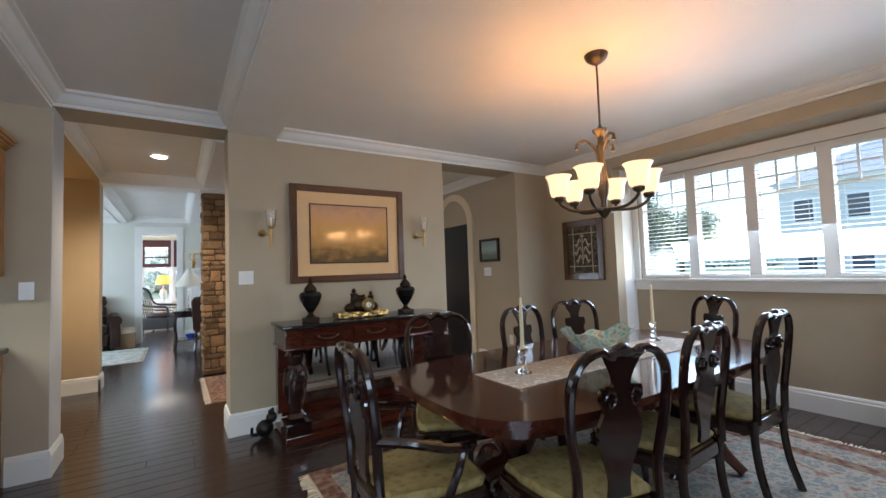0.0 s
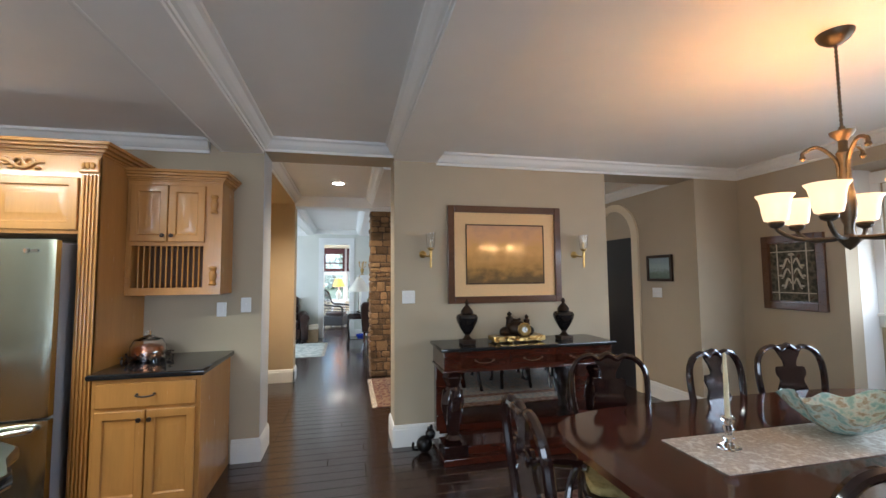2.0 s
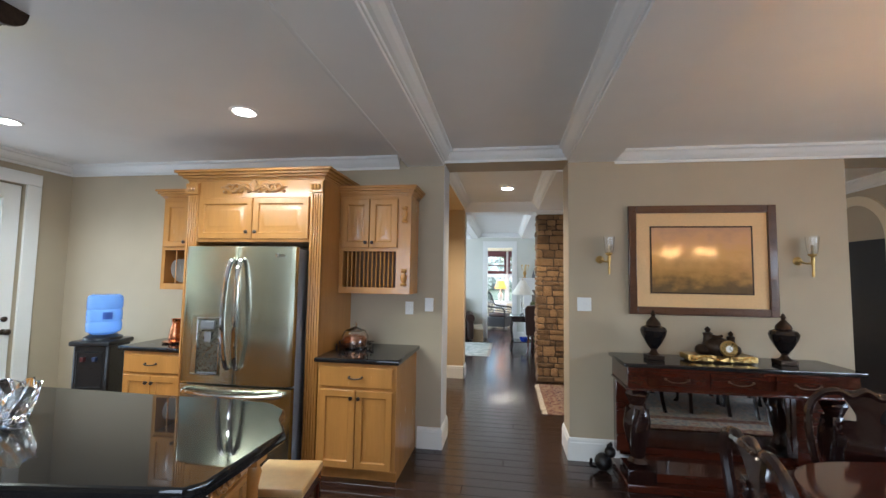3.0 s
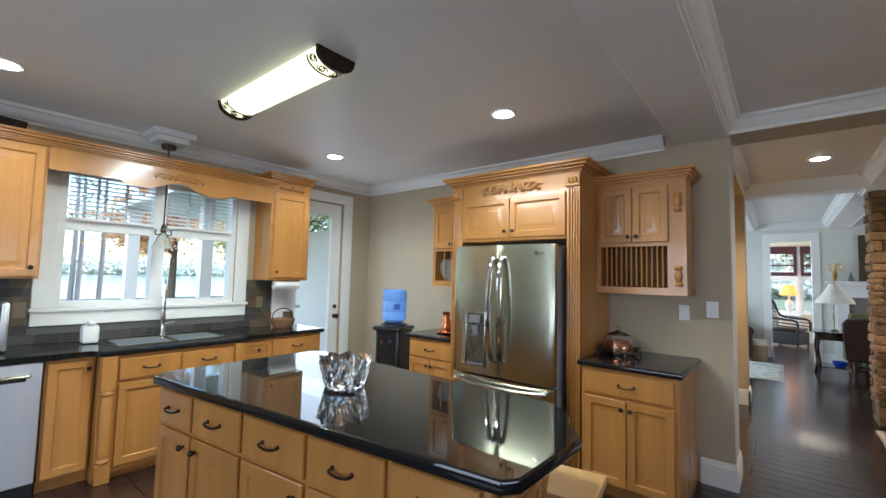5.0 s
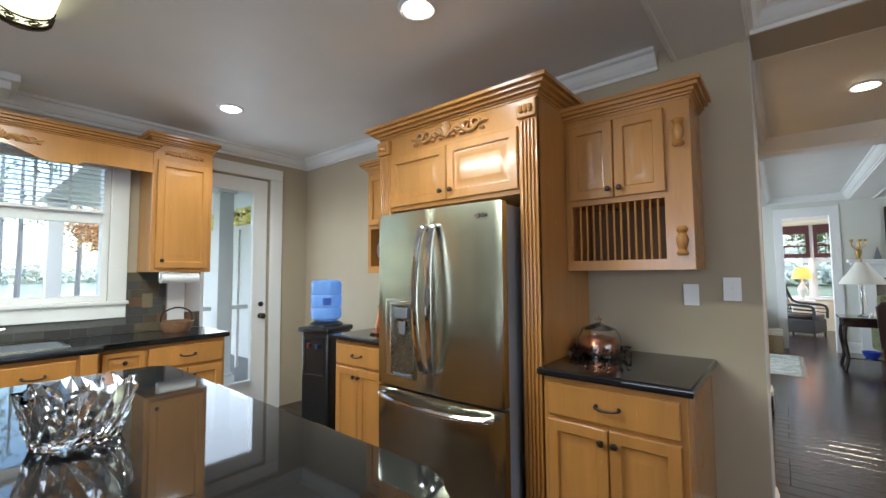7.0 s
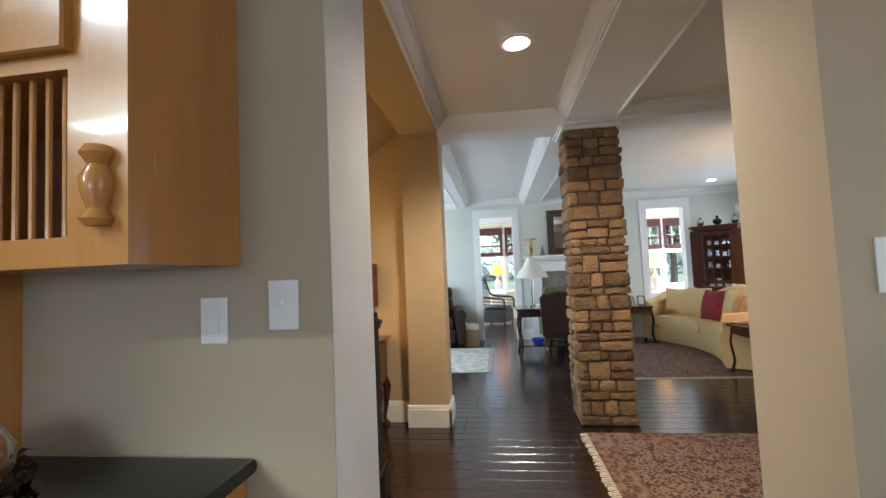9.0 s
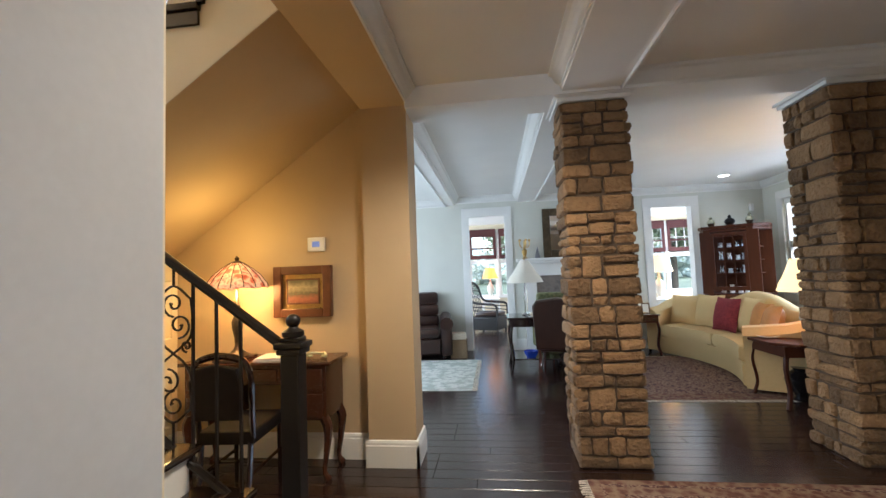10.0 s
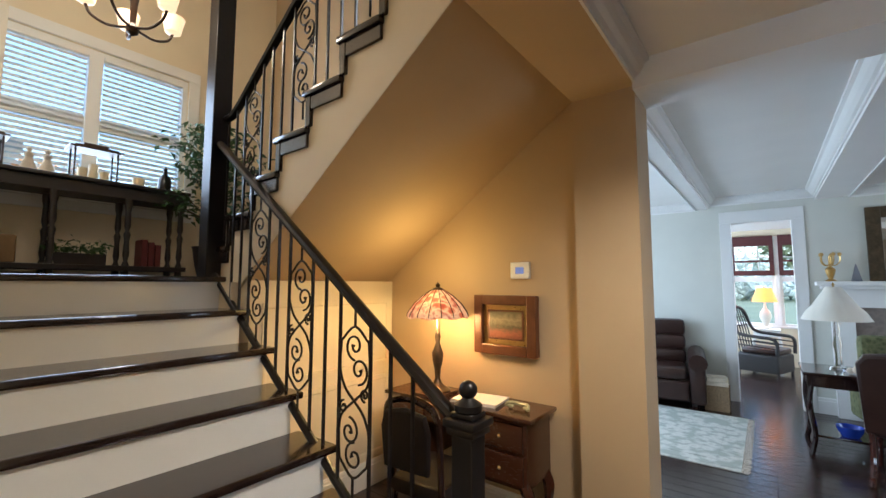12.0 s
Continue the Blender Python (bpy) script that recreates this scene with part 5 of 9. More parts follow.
M_URN = mat("black_marble", (0.012, 0.010, 0.010), 0.1, var=0.5, scale=14)
for x in (1.475, 2.405):
    v = thing("lidded_urn", "black and bronze lidded urn on the sideboard", "urn", pose(x, 3.68, 0.936), "pair of urns")
    b = bm_new()
    box(b, -0.06, -0.06, 0, 0.06, 0.06, 0.035, 0.004)
    lathe(b, [(0.05, 0.035), (0.032, 0.05), (0.02, 0.07), (0.03, 0.085)], 18)
    part("foot", b, M_BRONZE, v)
    b = bm_new()
    lathe(b, [(0.03, 0.085), (0.06, 0.13), (0.09, 0.19), (0.098, 0.225), (0.085, 0.25), (0.05, 0.262)], 22)
    part("body", b, M_URN, v, "glossy black body")
    b = bm_new()
    lathe(b, [(0.052, 0.262), (0.056, 0.27), (0.05, 0.29), (0.025, 0.32), (0.012, 0.335), (0.020, 0.35), (0.010, 0.372), (0.001, 0.385)], 18)
    part("lid", b, M_BRONZE, v)

ck = thing("mantel_clock", "gilt and bronze figural mantel clock", "clock", pose(1.935, 3.68, 0.936))
b = bm_new()
prism(b, [(-0.24 + 0.48 * i / 24, -0.075 - 0.012 * math.cos(i * 1.3)) for i in range(25)] + [(0.24 - 0.48 * i / 24, 0.075) for i in range(25)], 0.012, 0.055, bev=0.006)
for x in (-0.2, -0.07, 0.07, 0.2):
    ball(b, (x, -0.055, 0.012), 0.022, 10, 0.6)
    ball(b, (x, 0.05, 0.012), 0.022, 10, 0.6)
tube(b, [(x, -0.085, 0.04 + 0.012 * math.sin(x * 40)) for x in np.linspace(-0.22, 0.22, 28)], 0.009, 6)
part("base", b, M_BRASS, ck, "gilt scrolled base")
b = bm_new()
ball(b, (0.0, 0.0, 0.11), 0.105, 16, 0.75)
ball(b, (-0.10, 0.0, 0.085), 0.06, 12, 0.8)
ball(b, (0.11, 0.0, 0.09), 0.06, 12, 0.8)
lathe(b, [(0.035, 0.14), (0.03, 0.19), (0.036, 0.215), (0.014, 0.225), (0.024, 0.245), (0.001, 0.268)], 12, (-0.06, 0.01, 0))
lathe(b, [(0.03, 0.13), (0.026, 0.17), (0.03, 0.19), (0.012, 0.198), (0.02, 0.215), (0.001, 0.235)], 12, (0.105, 0.01, 0))
tube(b, smooth_path([(-0.05, 0, 0.20), (0.0, -0.02, 0.19), (0.03, -0.02, 0.20)], 4), 0.012, 6)
part("figure", b, M_BRONZE, ck, "dark bronze modelled figures")
b = bm_new()
lathe(b, [(0.06, 0), (0.062, 0.012), (0.052, 0.02), (0.048, 0.016)], 26, m=pose(0.03, -0.105, 0.115, 90, 0, 0))
part("bezel", b, M_BRASS, ck)
b = bm_new()
lathe(b, [(0.049, 0.0), (0.049, 0.015), (0.001, 0.017)], 26, m=pose(0.03, -0.105, 0.115, 90, 0, 0))
part("dial", b, M_WHITE, ck, "white enamel dial")
b = bm_new()
for a, r in ((60, 0.034), (-40, 0.026)):
    tube(b, [(0.03, -0.1235, 0.115), (0.03 + r * math.cos(radians(a)), -0.1235, 0.115 + r * math.sin(radians(a)))], 0.002, 5)
for k in range(12):
    ball(b, (0.03 + 0.041 * math.cos(k * math.pi / 6), -0.122, 0.115 + 0.041 * math.sin(k * math.pi / 6)), 0.0028, 6)
part("clock_hands", b, M_BLACK, ck)


def painting_mat(name, bands, rough=0.35):
    """A landscape as soft bands of colour by height, broken by noise."""
    m = bpy.data.materials.new(name)
    m.use_nodes = True
    n, l = m.node_tree.nodes, m.node_tree.links
    tc, sx, no, ad, cr = n.new("ShaderNodeTexCoord"), n.new("ShaderNodeSeparateXYZ"), n.new("ShaderNodeTexNoise"), n.new("ShaderNodeMath"), n.new("ShaderNodeValToRGB")
    l.new(tc.outputs["Generated"], sx.inputs[0])
    l.new(tc.outputs["Generated"], no.inputs["Vector"])
    no.inputs["Scale"].default_value, no.inputs["Detail"].default_value = 7, 6
    ad.operation = "MULTIPLY_ADD"
    ad.inputs[1].default_value = 0.55
    l.new(no.outputs["Fac"], ad.inputs[0])
    l.new(sx.outputs["Z"], ad.inputs[2])
    while len(cr.color_ramp.elements) < len(bands):
        cr.color_ramp.elements.new(0.5)
    for i, (p, c) in enumerate(bands):
        cr.color_ramp.elements[i].position = p / 1.3
        cr.color_ramp.elements[i].color = (*c, 1)
    sc = n.new("ShaderNodeMath")
    sc.operation = "MULTIPLY"
    sc.inputs[1].default_value = 1 / 1.3
    l.new(ad.outputs[0], sc.inputs[0])
    l.new(sc.outputs[0], cr.inputs["Fac"])
    b = n["Principled BSDF"]
    l.new(cr.outputs["Color"], b.inputs["Base Color"])
    b.inputs["Roughness"].default_value = rough
    b.inputs["Coat Weight"].default_value = 0.3 if rough < 0.2 else 0.0
    b.inputs["Coat Roughness"].default_value = 0.02
    return m


def picture(name, label, m, w, h, fw, frame_mat, art, mount=0.0, mount_mat=None, fd=0.035, lip=None):
    """A framed picture, its face towards -y, lower left corner at the origin."""
    p = thing(name, label, "picture", m)
    for nm, q in (("frame_side", (0, 0, fw, h)), ("frame_side", (w - fw, 0, w, h)), ("frame_side", (fw, 0, w - fw, fw)), ("frame_side", (fw, h - fw, w - fw, h))):
        b = bm_new()
        box(b, q[0], -fd, q[1], q[2], -0.003, q[3], 0.006)
        part(nm, b, frame_mat, p)
    b = bm_new()
    box(b, fw, -fd * 0.45, fw, w - fw, -0.004, h - fw)
    part("mount", b, mount_mat or frame_mat, p, "picture mount")
    i = fw + mount
    if lip:
        b = bm_new()
        for q in ((i - 0.012, i - 0.012, i, h - i + 0.012), (w - i, i - 0.012, w - i + 0.012, h - i + 0.012), (i, i - 0.012, w - i, i), (i, h - i, w - i, h - i + 0.012)):
            box(b, q[0], -fd * 0.45 - 0.006, q[1], q[2], -fd * 0.45, q[3])
        part("fillet", b, lip, p)
    b = bm_new()
    box(b, i, -fd * 0.45 - 0.004, i, w - i, -fd * 0.45 - 0.0005, h - i)
    part("print", b, art, p)
    return p


M_FRAME = mat("walnut_frame", (0.085, 0.034, 0.014), 0.3, var=0.3, scale=6, stretch=(0.5, 3, 3), coat=0.3)
M_MOUNT = mat("peach_mount", (0.70, 0.46, 0.23), 0.85, var=0.05, scale=60)
A_SUN = painting_mat("sunset_print", [(0.0, (0.06, 0.045, 0.028)), (0.35, (0.17, 0.11, 0.05)), (0.55, (0.46, 0.25, 0.08)), (0.85, (0.66, 0.36, 0.12)), (1.1, (0.66, 0.36, 0.18)), (1.3, (0.52, 0.30, 0.18))], 0.12)
picture("framed_print", "large framed sunset landscape print with a peach mount", pose(1.37, NY0, 1.265), 1.165, 0.935, 0.065, M_FRAME, A_SUN, 0.125, M_MOUNT, 0.04, M_BRONZE)
A_GREEN = painting_mat("small_landscape", [(0.0, (0.05, 0.07, 0.04)), (0.5, (0.12, 0.16, 0.11)), (0.8, (0.30, 0.36, 0.33)), (1.2, (0.20, 0.26, 0.27))], 0.3)
picture("framed_print", "small dark-framed landscape beside the front door", pose(4.2, 4.74, 1.44, 0, 0, -90), 0.42, 0.32, 0.035, M_BRONZE, A_GREEN)
A_TAP = patterned("embroidered_panel", [(0.25, (0.018, 0.016, 0.010)), (0.45, (0.05, 0.045, 0.028)), (0.62, (0.13, 0.11, 0.07)), (0.75, (0.06, 0.025, 0.015))], 22, 0.8)
M_SLIP = mat("cream_slip", (0.50, 0.44, 0.33), 0.8, var=0.15, scale=20)
tp = picture("framed_tapestry", "dark wood framed floral panel with pale inner slips", pose(4.78, 3.70, 1.16, 0, 0, -90), 0.60, 0.75, 0.075, M_FRAME, A_TAP, 0.012, M_FRAME, 0.035)
for q in ((0.155, 0.09, 0.165, 0.66), (0.435, 0.09, 0.445, 0.66), (0.09, 0.165, 0.51, 0.175), (0.09, 0.575, 0.51, 0.585)):
    b = bm_new()
    box(b, q[0], -0.0235, q[1], q[2], -0.0200, q[3])
    part("slip", b, M_SLIP, tp, "pale inner slip")
b = bm_new()
for k in (-1, 1):
    for z, w_ in ((0.26, 0.09), (0.36, 0.11), (0.46, 0.10)):
        tube(b, [(0.30 + k * w_ * (0.15 + 0.85 * u / 9), -0.022, z + 0.05 * math.sin(u * 0.55)) for u in range(10)], [0.004 + 0.006 * math.sin(u * 0.35) for u in range(10)], 5)
        ball(b, (0.30 + k * w_, -0.022, z - 0.02), 0.020, 8, 0.6)
tube(b, [(0.30, -0.022, 0.20), (0.30, -0.022, 0.54)], 0.006, 5)
ball(b, (0.30, -0.021, 0.55), 0.028, 8, 0.6)
part("embroidery", b, M_SLIP, tp, "cream stitched flower scrolls")

# wall sconces
for x in (1.165, 2.73):
    s = thing("wall_sconce", "brass candle sconce with a clear glass chimney, unlit", "wall sconce", pose(x, NY0, 1.70), "pair of sconces")
    b = bm_new()
    lathe(b, [(0.035, 0.0), (0.034, 0.008), (0.02, 0.016), (0.012, 0.03)], 18, m=pose(-0.03, 0, 0.03, 90, 0, 0))
    part("wall_plate", b, M_BRASS, s)
    b = bm_new()
    tube(b, smooth_path([(-0.03, -0.03, 0.03), (0.0, -0.06, 0.01), (0.03, -0.085, 0.02), (0.03, -0.085, 0.06)], 5), 0.007, 8)
    lathe(b, [(0.008, -0.10), (0.012, -0.06), (0.008, -0.03), (0.015, 0.02), (0.012, 0.06), (0.03, 0.075), (0.032, 0.085)], 14, (0.03, -0.085, 0))
    part("arm", b, M_BRASS, s)
    b = bm_new()
    lathe(b, [(0.030, 0.086), (0.038, 0.12), (0.042, 0.18), (0.046, 0.225), (0.044, 0.225), (0.040, 0.18), (0.036, 0.12), (0.028, 0.088)], 20, (0.03, -0.085, 0))
    part("chimney", b, M_GLASS, s, "clear glass chimney")
    b = bm_new()
    lathe(b, [(0.008, 0.085), (0.008, 0.15), (0.002, 0.16)], 10, (0.03, -0.085, 0))
    part("candle", b, M_WAX, s)


def switch(m, w=0.075, h=0.118, n=1, kind="toggle", label="white light switch plate on the wall", mt=None):
    p = thing("light_switch", label, "light switch", m, "switch plates")
    b = bm_new()
    box(b, -w / 2, -0.007, -h / 2, w / 2, -0.0005, h / 2, 0.003)
    part("plate", b, mt or M_WHITE, p)
    for i in range(n):
        x = (i - (n - 1) / 2) * 0.046
        b = bm_new()
        if kind == "toggle":
            box(b, x - 0.005, -0.008, -0.012, x + 0.005, -0.0065, 0.012)
            box(b, x - 0.0055, -0.024, -0.001, x + 0.0055, -0.007, 0.011, 0.003)
        else:
            box(b, x - 0.016, -0.009, -0.033, x + 0.016, -0.0068, 0.033, 0.002)
        part("toggle" if kind == "toggle" else "rocker", b, mt or M_WHITE, p)
    return p


switch(pose(1.00, NY0, 1.335), 0.12, 0.118, 2)
switch(pose(-0.388, NY0, 1.296), 0.080, 0.124)
switch(pose(-0.577, NY0, 1.262), kind="rocker")
switch(pose(4.2, 4.60, 1.30, 0, 0, -90), 0.16, 0.118, 3)
switch(pose(4.2, 4.16, 0.40, 0, 0, -90), kind="rocker", label="white wall outlet low on the wall")

# bay window
win_w = WIN_E[1] - WIN_E[0]
window_frame("window_2", "white bay of casement windows with grid panes above", pose(5.15, WIN_E[1], WIN_E[2], 0, 0, -90), win_w, WIN_E[3] - WIN_E[2], 6, casing=0.11, depth=0.12, grids=[(0.80, 1.12, 3, 2)])
cw = (win_w - 0.09) / 6
for i in range(6):
    blind("window_blind", "white slatted blind lowered over a dining room window", pose(5.165, WIN_E[1] - 0.045 - cw * i - (0.05 if i else 0), 0, 0, 0, -90), cw - (0.10 if 0 < i < 5 else 0.05), 1.185, 2.30, 0.042, 15, 0.036)

# tapered stand by the bay
st = thing("floor_stand", "tapered dark panel stand on a round chrome base", "stand", pose(4.62, 0.60, 0))
b = bm_new()
lathe(b, [(0.14, 0), (0.145, 0.008), (0.12, 0.02), (0.03, 0.03), (0.015, 0.05)], 26)
part("base", b, M_CHROME, st, "round chrome base")
b = bm_new()
prism(b, [(-0.03, 0.05), (0.03, 0.05), (0.06, 0.90), (-0.25, 1.03)], -0.008, 0.008, pose(0, 0, 0, 90, 0, 100))
part("panel", b, mat("dark_pewter", (0.085, 0.08, 0.07), 0.42, 0.3, var=0.2, scale=8), st, "tapered dark panel")
b = bm_new()
ball(b, (-0.016, 0.088, 0.905), 0.034, 14, 0.75)
part("finial", b, M_CHROME, st, "chrome end cap")

# small dark figure by the wall
b = bm_new()
ball(b, (0, 0, 0.07), 0.07, 14, 1.0)
ball(b, (0.05, -0.02, 0.15), 0.045, 12)
ball(b, (0.03, -0.03, 0.20), 0.016, 8, 1.5)
ball(b, (0.07, 0.0, 0.20), 0.016, 8, 1.5)
tube(b, smooth_path([(-0.06, 0.01, 0.03), (-0.11, 0.0, 0.05), (-0.12, -0.02, 0.11)], 4), 0.012, 6)
solid("figurine", b, M_IRON, "small black cast animal figure on the floor", "figurine", m=pose(1.11, 3.80, 0.0, 0, 0, 20) @ Matrix.Translation((0, 0, 0.001)))


# ---- stair hall ----
RISE, RUN = 0.198, 0.28
M_TREAD = mat("dark_tread_wood", (0.020, 0.011, 0.008), 0.18, var=0.4, scale=3, bump=0.05, bscale=30, stretch=(3, 0.4, 3), coat=0.3)
SY0, SY1 = NY1 + 0.012, 5.55
stairs = new("staircase_lower")
tagged(stairs, "lower stair flight with dark treads and white risers", "staircase", kind="structure")
upper = new("staircase_upper")
tagged(upper, "upper stair flight rising over the desk niche", "staircase", kind="structure")
b = bm_new()
pts = [(-0.62, 0.0)]
for k in range(1, 9):
    x = -0.62 - RUN * (k - 1)
    pts += [(x, RISE * k - 0.035), (x - RUN, RISE * k - 0.035)] if k < 8 else [(x, RISE * k - 0.035)]
pts += [(-4.30, RISE * 8 - 0.035), (-4.30, 0.0)]
prism(b, [(p[0], p[1]) for p in pts], -(SY1 - 0.03), -SY0, pose(0, 0, 0, 90, 0, 0))
part("risers", b, M_TRIM, stairs, "white painted risers")
for k in range(1, 8):
    x = -0.62 - RUN * (k - 1)
    b = bm_new()
    box(b, x - RUN - 0.005, SY0, RISE * k - 0.035, x + 0.03, SY1 + 0.025, RISE * k, 0.008)
    part("tread", b, M_TREAD, stairs)
b = bm_new()
box(b, -4.30, SY0, RISE * 8 - 0.035, -0.62 - RUN * 7 + 0.03, SY1, RISE * 8, 0.008)
box(b, -4.30, SY1, RISE * 8 - 0.035, -2.80, 6.80, RISE * 8)
part("landing", b, M_TREAD, stairs, "dark wood landing")
b = bm_new()
box(b, -4.30, SY1 - 0.03, RISE * 8 - 0.20, -2.42, 6.80, RISE * 8 - 0.0355)
part("landing_soffit", b, M_CREAM, stairs)

# upper flight: stringer and sloped soffit, treads
UY0, UY1 = 5.56, 6.80
b = bm_new()
pts = []
for k in range(9, 18):
    x = -2.83 + RUN * (k - 9)
    pts += [(x, RISE * (k - 1) - 0.0), (x, RISE * k - 0.035)]
end = -2.83 + RUN * 9
pts += [(end, RISE * 17 - 0.035)]
soff = lambda x: 1.90 + 0.70 * (x + 1.871)
pts += [(end, soff(end)), (-2.42, soff(-2.42)), (-2.83, RISE * 8 - 0.19)]
prism(b, pts, -UY1, -UY0, pose(0, 0, 0, 90, 0, 0))
part("stringer", b, M_CREAM, upper, "cream painted stringer and sloped soffit")
b = bm_new()
prism(b, [(-2.50, soff(-2.50) - 0.006), (end, soff(end) - 0.006), (end, soff(end) - 0.0005), (-2.50, soff(-2.50) - 0.0005)], -UY1 + 0.001, -UY0 - 0.002, pose(0, 0, 0, 90, 0, 0))
part("soffit", b, M_TAN, upper, "tan painted sloped soffit")
for k in range(9, 18):
    x = -2.83 + RUN * (k - 9)
    b = bm_new()
    box(b, x - 0.03, UY0 - 0.035, RISE * k - 0.035, x + RUN + 0.005, UY1, RISE * k, 0.008)
    part("tread", b, M_TREAD, upper)
    b = bm_new()
    box(b, x - 0.012, UY0 - 0.022, RISE * (k - 1), x + 0.03, UY1, RISE * k - 0.036, 0.004)
    box(b, x, UY0 - 0.018, RISE * k - 0.11, x + RUN, UY0, RISE * k - 0.036, 0.004)
    part("riser", b, M_TREAD, upper, "dark riser and tread bracket")

# railings
rail = thing("stair_railing", "black wrought iron stair railing with scroll panels", "railing", pose(0, 0, 0))
RY = 5.525
top = lambda x: 1.143 - 0.725 * (x + 0.832)
bot = lambda x: 0.735 - 0.712 * (x + 1.457)
up_top = lambda x: 2.88 + 0.707 * (x + 2.24)
up_bot = lambda x: 2.10 + 0.707 * (x + 2.24)


def bar(x, z0, z1, y=RY):
    b = bm_new()
    box(b, x - 0.006, y - 0.006, z0, x + 0.006, y + 0.006, z1)
    part("baluster", b, M_IRON, rail, smooth=None)


def scroll_panel(x0, x1, f0, f1, y=RY):
    """An S of paired scrolls between two bars; f0, f1: the rails' heights."""
    xm, w = (x0 + x1) / 2, x1 - x0
    zb, zt = f0(xm), f1(xm)
    h = zt - zb
    b = bm_new()
    def P(u, v):
        return (x0 + w * u, y, zb + h * v)
    tube(b, [P(0.5, 0.0), P(0.5, 0.13)], 0.0065, 6)
    tube(b, [P(0.5, 0.87), P(0.5, 1.0)], 0.0065, 6)
    tube(b, smooth_path([P(0.06, 0.20), P(0.02, 0.32), P(0.10, 0.42), P(0.5, 0.50), P(0.90, 0.58), P(0.98, 0.68), P(0.94, 0.80)][::1], 4), 0.0058, 6)
    tube(b, smooth_path([P(0.94, 0.20), P(0.98, 0.34), P(0.80, 0.44), P(0.5, 0.50), P(0.20, 0.56), P(0.02, 0.66), P(0.06, 0.80)], 4), 0.0058, 6)
    tube(b, smooth_path([P(0.06, 0.20), P(0.5, 0.125), P(0.94, 0.20)], 5), 0.0058, 6)
    tube(b, smooth_path([P(0.06, 0.80), P(0.5, 0.875), P(0.94, 0.80)], 5), 0.0058, 6)
    part("scroll_frame", b, M_IRON, rail, "figure-eight iron scroll")
    for cu, cv, s, dirn in ((0.52, 0.225, 1, 1), (0.36, 0.345, -1, 1), (0.50, 0.775, -1, -1), (0.64, 0.655, 1, -1), (0.16, 0.46, 1, 1), (0.84, 0.54, -1, -1)):
        b = bm_new()
        big = 0.30 if abs(cu - 0.5) < 0.2 else 0.14
        pts = []
        for t in np.linspace(0, 1, 22):
            r = (1 - 0.82 * t) * big
            a = s * (t * 2.6 * math.pi) + (math.pi / 2 if dirn > 0 else -math.pi / 2)
            pts.append(P(cu + r * math.cos(a), cv + r * (w / h) * math.sin(a)))
        tube(b, pts, [0.0055] * 20 + [0.009, 0.010], 6)
        part("scroll", b, M_IRON, rail)


xs = [-0.92, -1.042, -1.162]
for x in xs:
    bar(x, bot(x), top(x))
for x0 in (-1.162 - 0.19, -1.84 - 0.19, -2.42):
    pass
seq = -1.162
for i in range(3):
    scroll_panel(seq - 0.205, seq, bot, top)
    for x in (seq - 0.205, seq - 0.315, seq - 0.425):
        if x > -2.66:
            bar(x, bot(x), top(x))
    seq -= 0.425
b = bm_new()
pts = [(-0.70, RY, top(-0.70)), (-2.72, RY, top(-2.72))]
tube(b, pts, 0.030, 8, 0.75)
part("handrail", b, M_IRON, rail, "black wooden handrail")
b = bm_new()
tube(b, [(-0.66, RY, bot(-0.66) - 0.02), (-2.72, RY, bot(-2.72))], 0.022, 8, 0.8)
part("shoe_rail", b, M_IRON, rail, "black lower rail")
b = bm_new()
lathe(b, [(0.035, 0), (0.05, 0.01), (0.05, 0.03), (0.026, 0.045), (0.018, 0.055)], 12, (-0.66, RY, 1.09))
box(b, -0.735, RY - 0.075, 0.0, -0.585, RY + 0.075, 0.16, 0.006)
box(b, -0.703, RY - 0.043, 0.16, -0.617, RY + 0.043, 1.02, 0.006)
box(b, -0.716, RY - 0.056, 1.02, -0.604, RY + 0.056, 1.045, 0.006)
box(b, -0.726, RY - 0.066, 1.045, -0.594, RY + 0.066, 1.075, 0.008)
box(b, -0.705, RY - 0.045, 1.075, -0.615, RY + 0.045, 1.095, 0.006)
part("newel_post", b, M_IRON, rail, "black newel post with a ball finial")
b = bm_new()
ball(b, (-0.66, RY, 1.168), 0.033, 18)
part("ball_finial", b, M_IRON, rail)
b = bm_new()
box(b, -2.79, RY - 0.06, RISE * 8 - 0.3, -2.66, RY + 0.06, 4.9, 0.006)
part("newel_post", b, M_IRON, rail, "tall black landing post")
up = thing("stair_railing", "black wrought iron railing of the upper flight", "railing", pose(0, 0, 0))
keep_rail, rail = rail, up
seq = -2.62
for i in range(4):
    for x in (seq, seq + 0.11):
        bar(x, up_bot(x), up_top(x), UY0 - 0.005)
    scroll_panel(seq + 0.22, seq + 0.425, up_bot, up_top, UY0 - 0.005)
    bar(seq + 0.22, up_bot(seq + 0.22), up_top(seq + 0.22), UY0 - 0.005)
    bar(seq + 0.425, up_bot(seq + 0.425), up_top(seq + 0.425), UY0 - 0.005)
    seq += 0.53
b = bm_new()
tube(b, smooth_path([(-2.70, UY0 - 0.005, 2.66), (-2.58, UY0 - 0.005, 2.66), (-2.46, UY0 - 0.005, up_top(-2.46))], 4) + [(-0.6, UY0 - 0.005, up_top(-0.6))], 0.028, 8, 0.75)
part("handrail", b, M_IRON, up, "black wooden handrail")

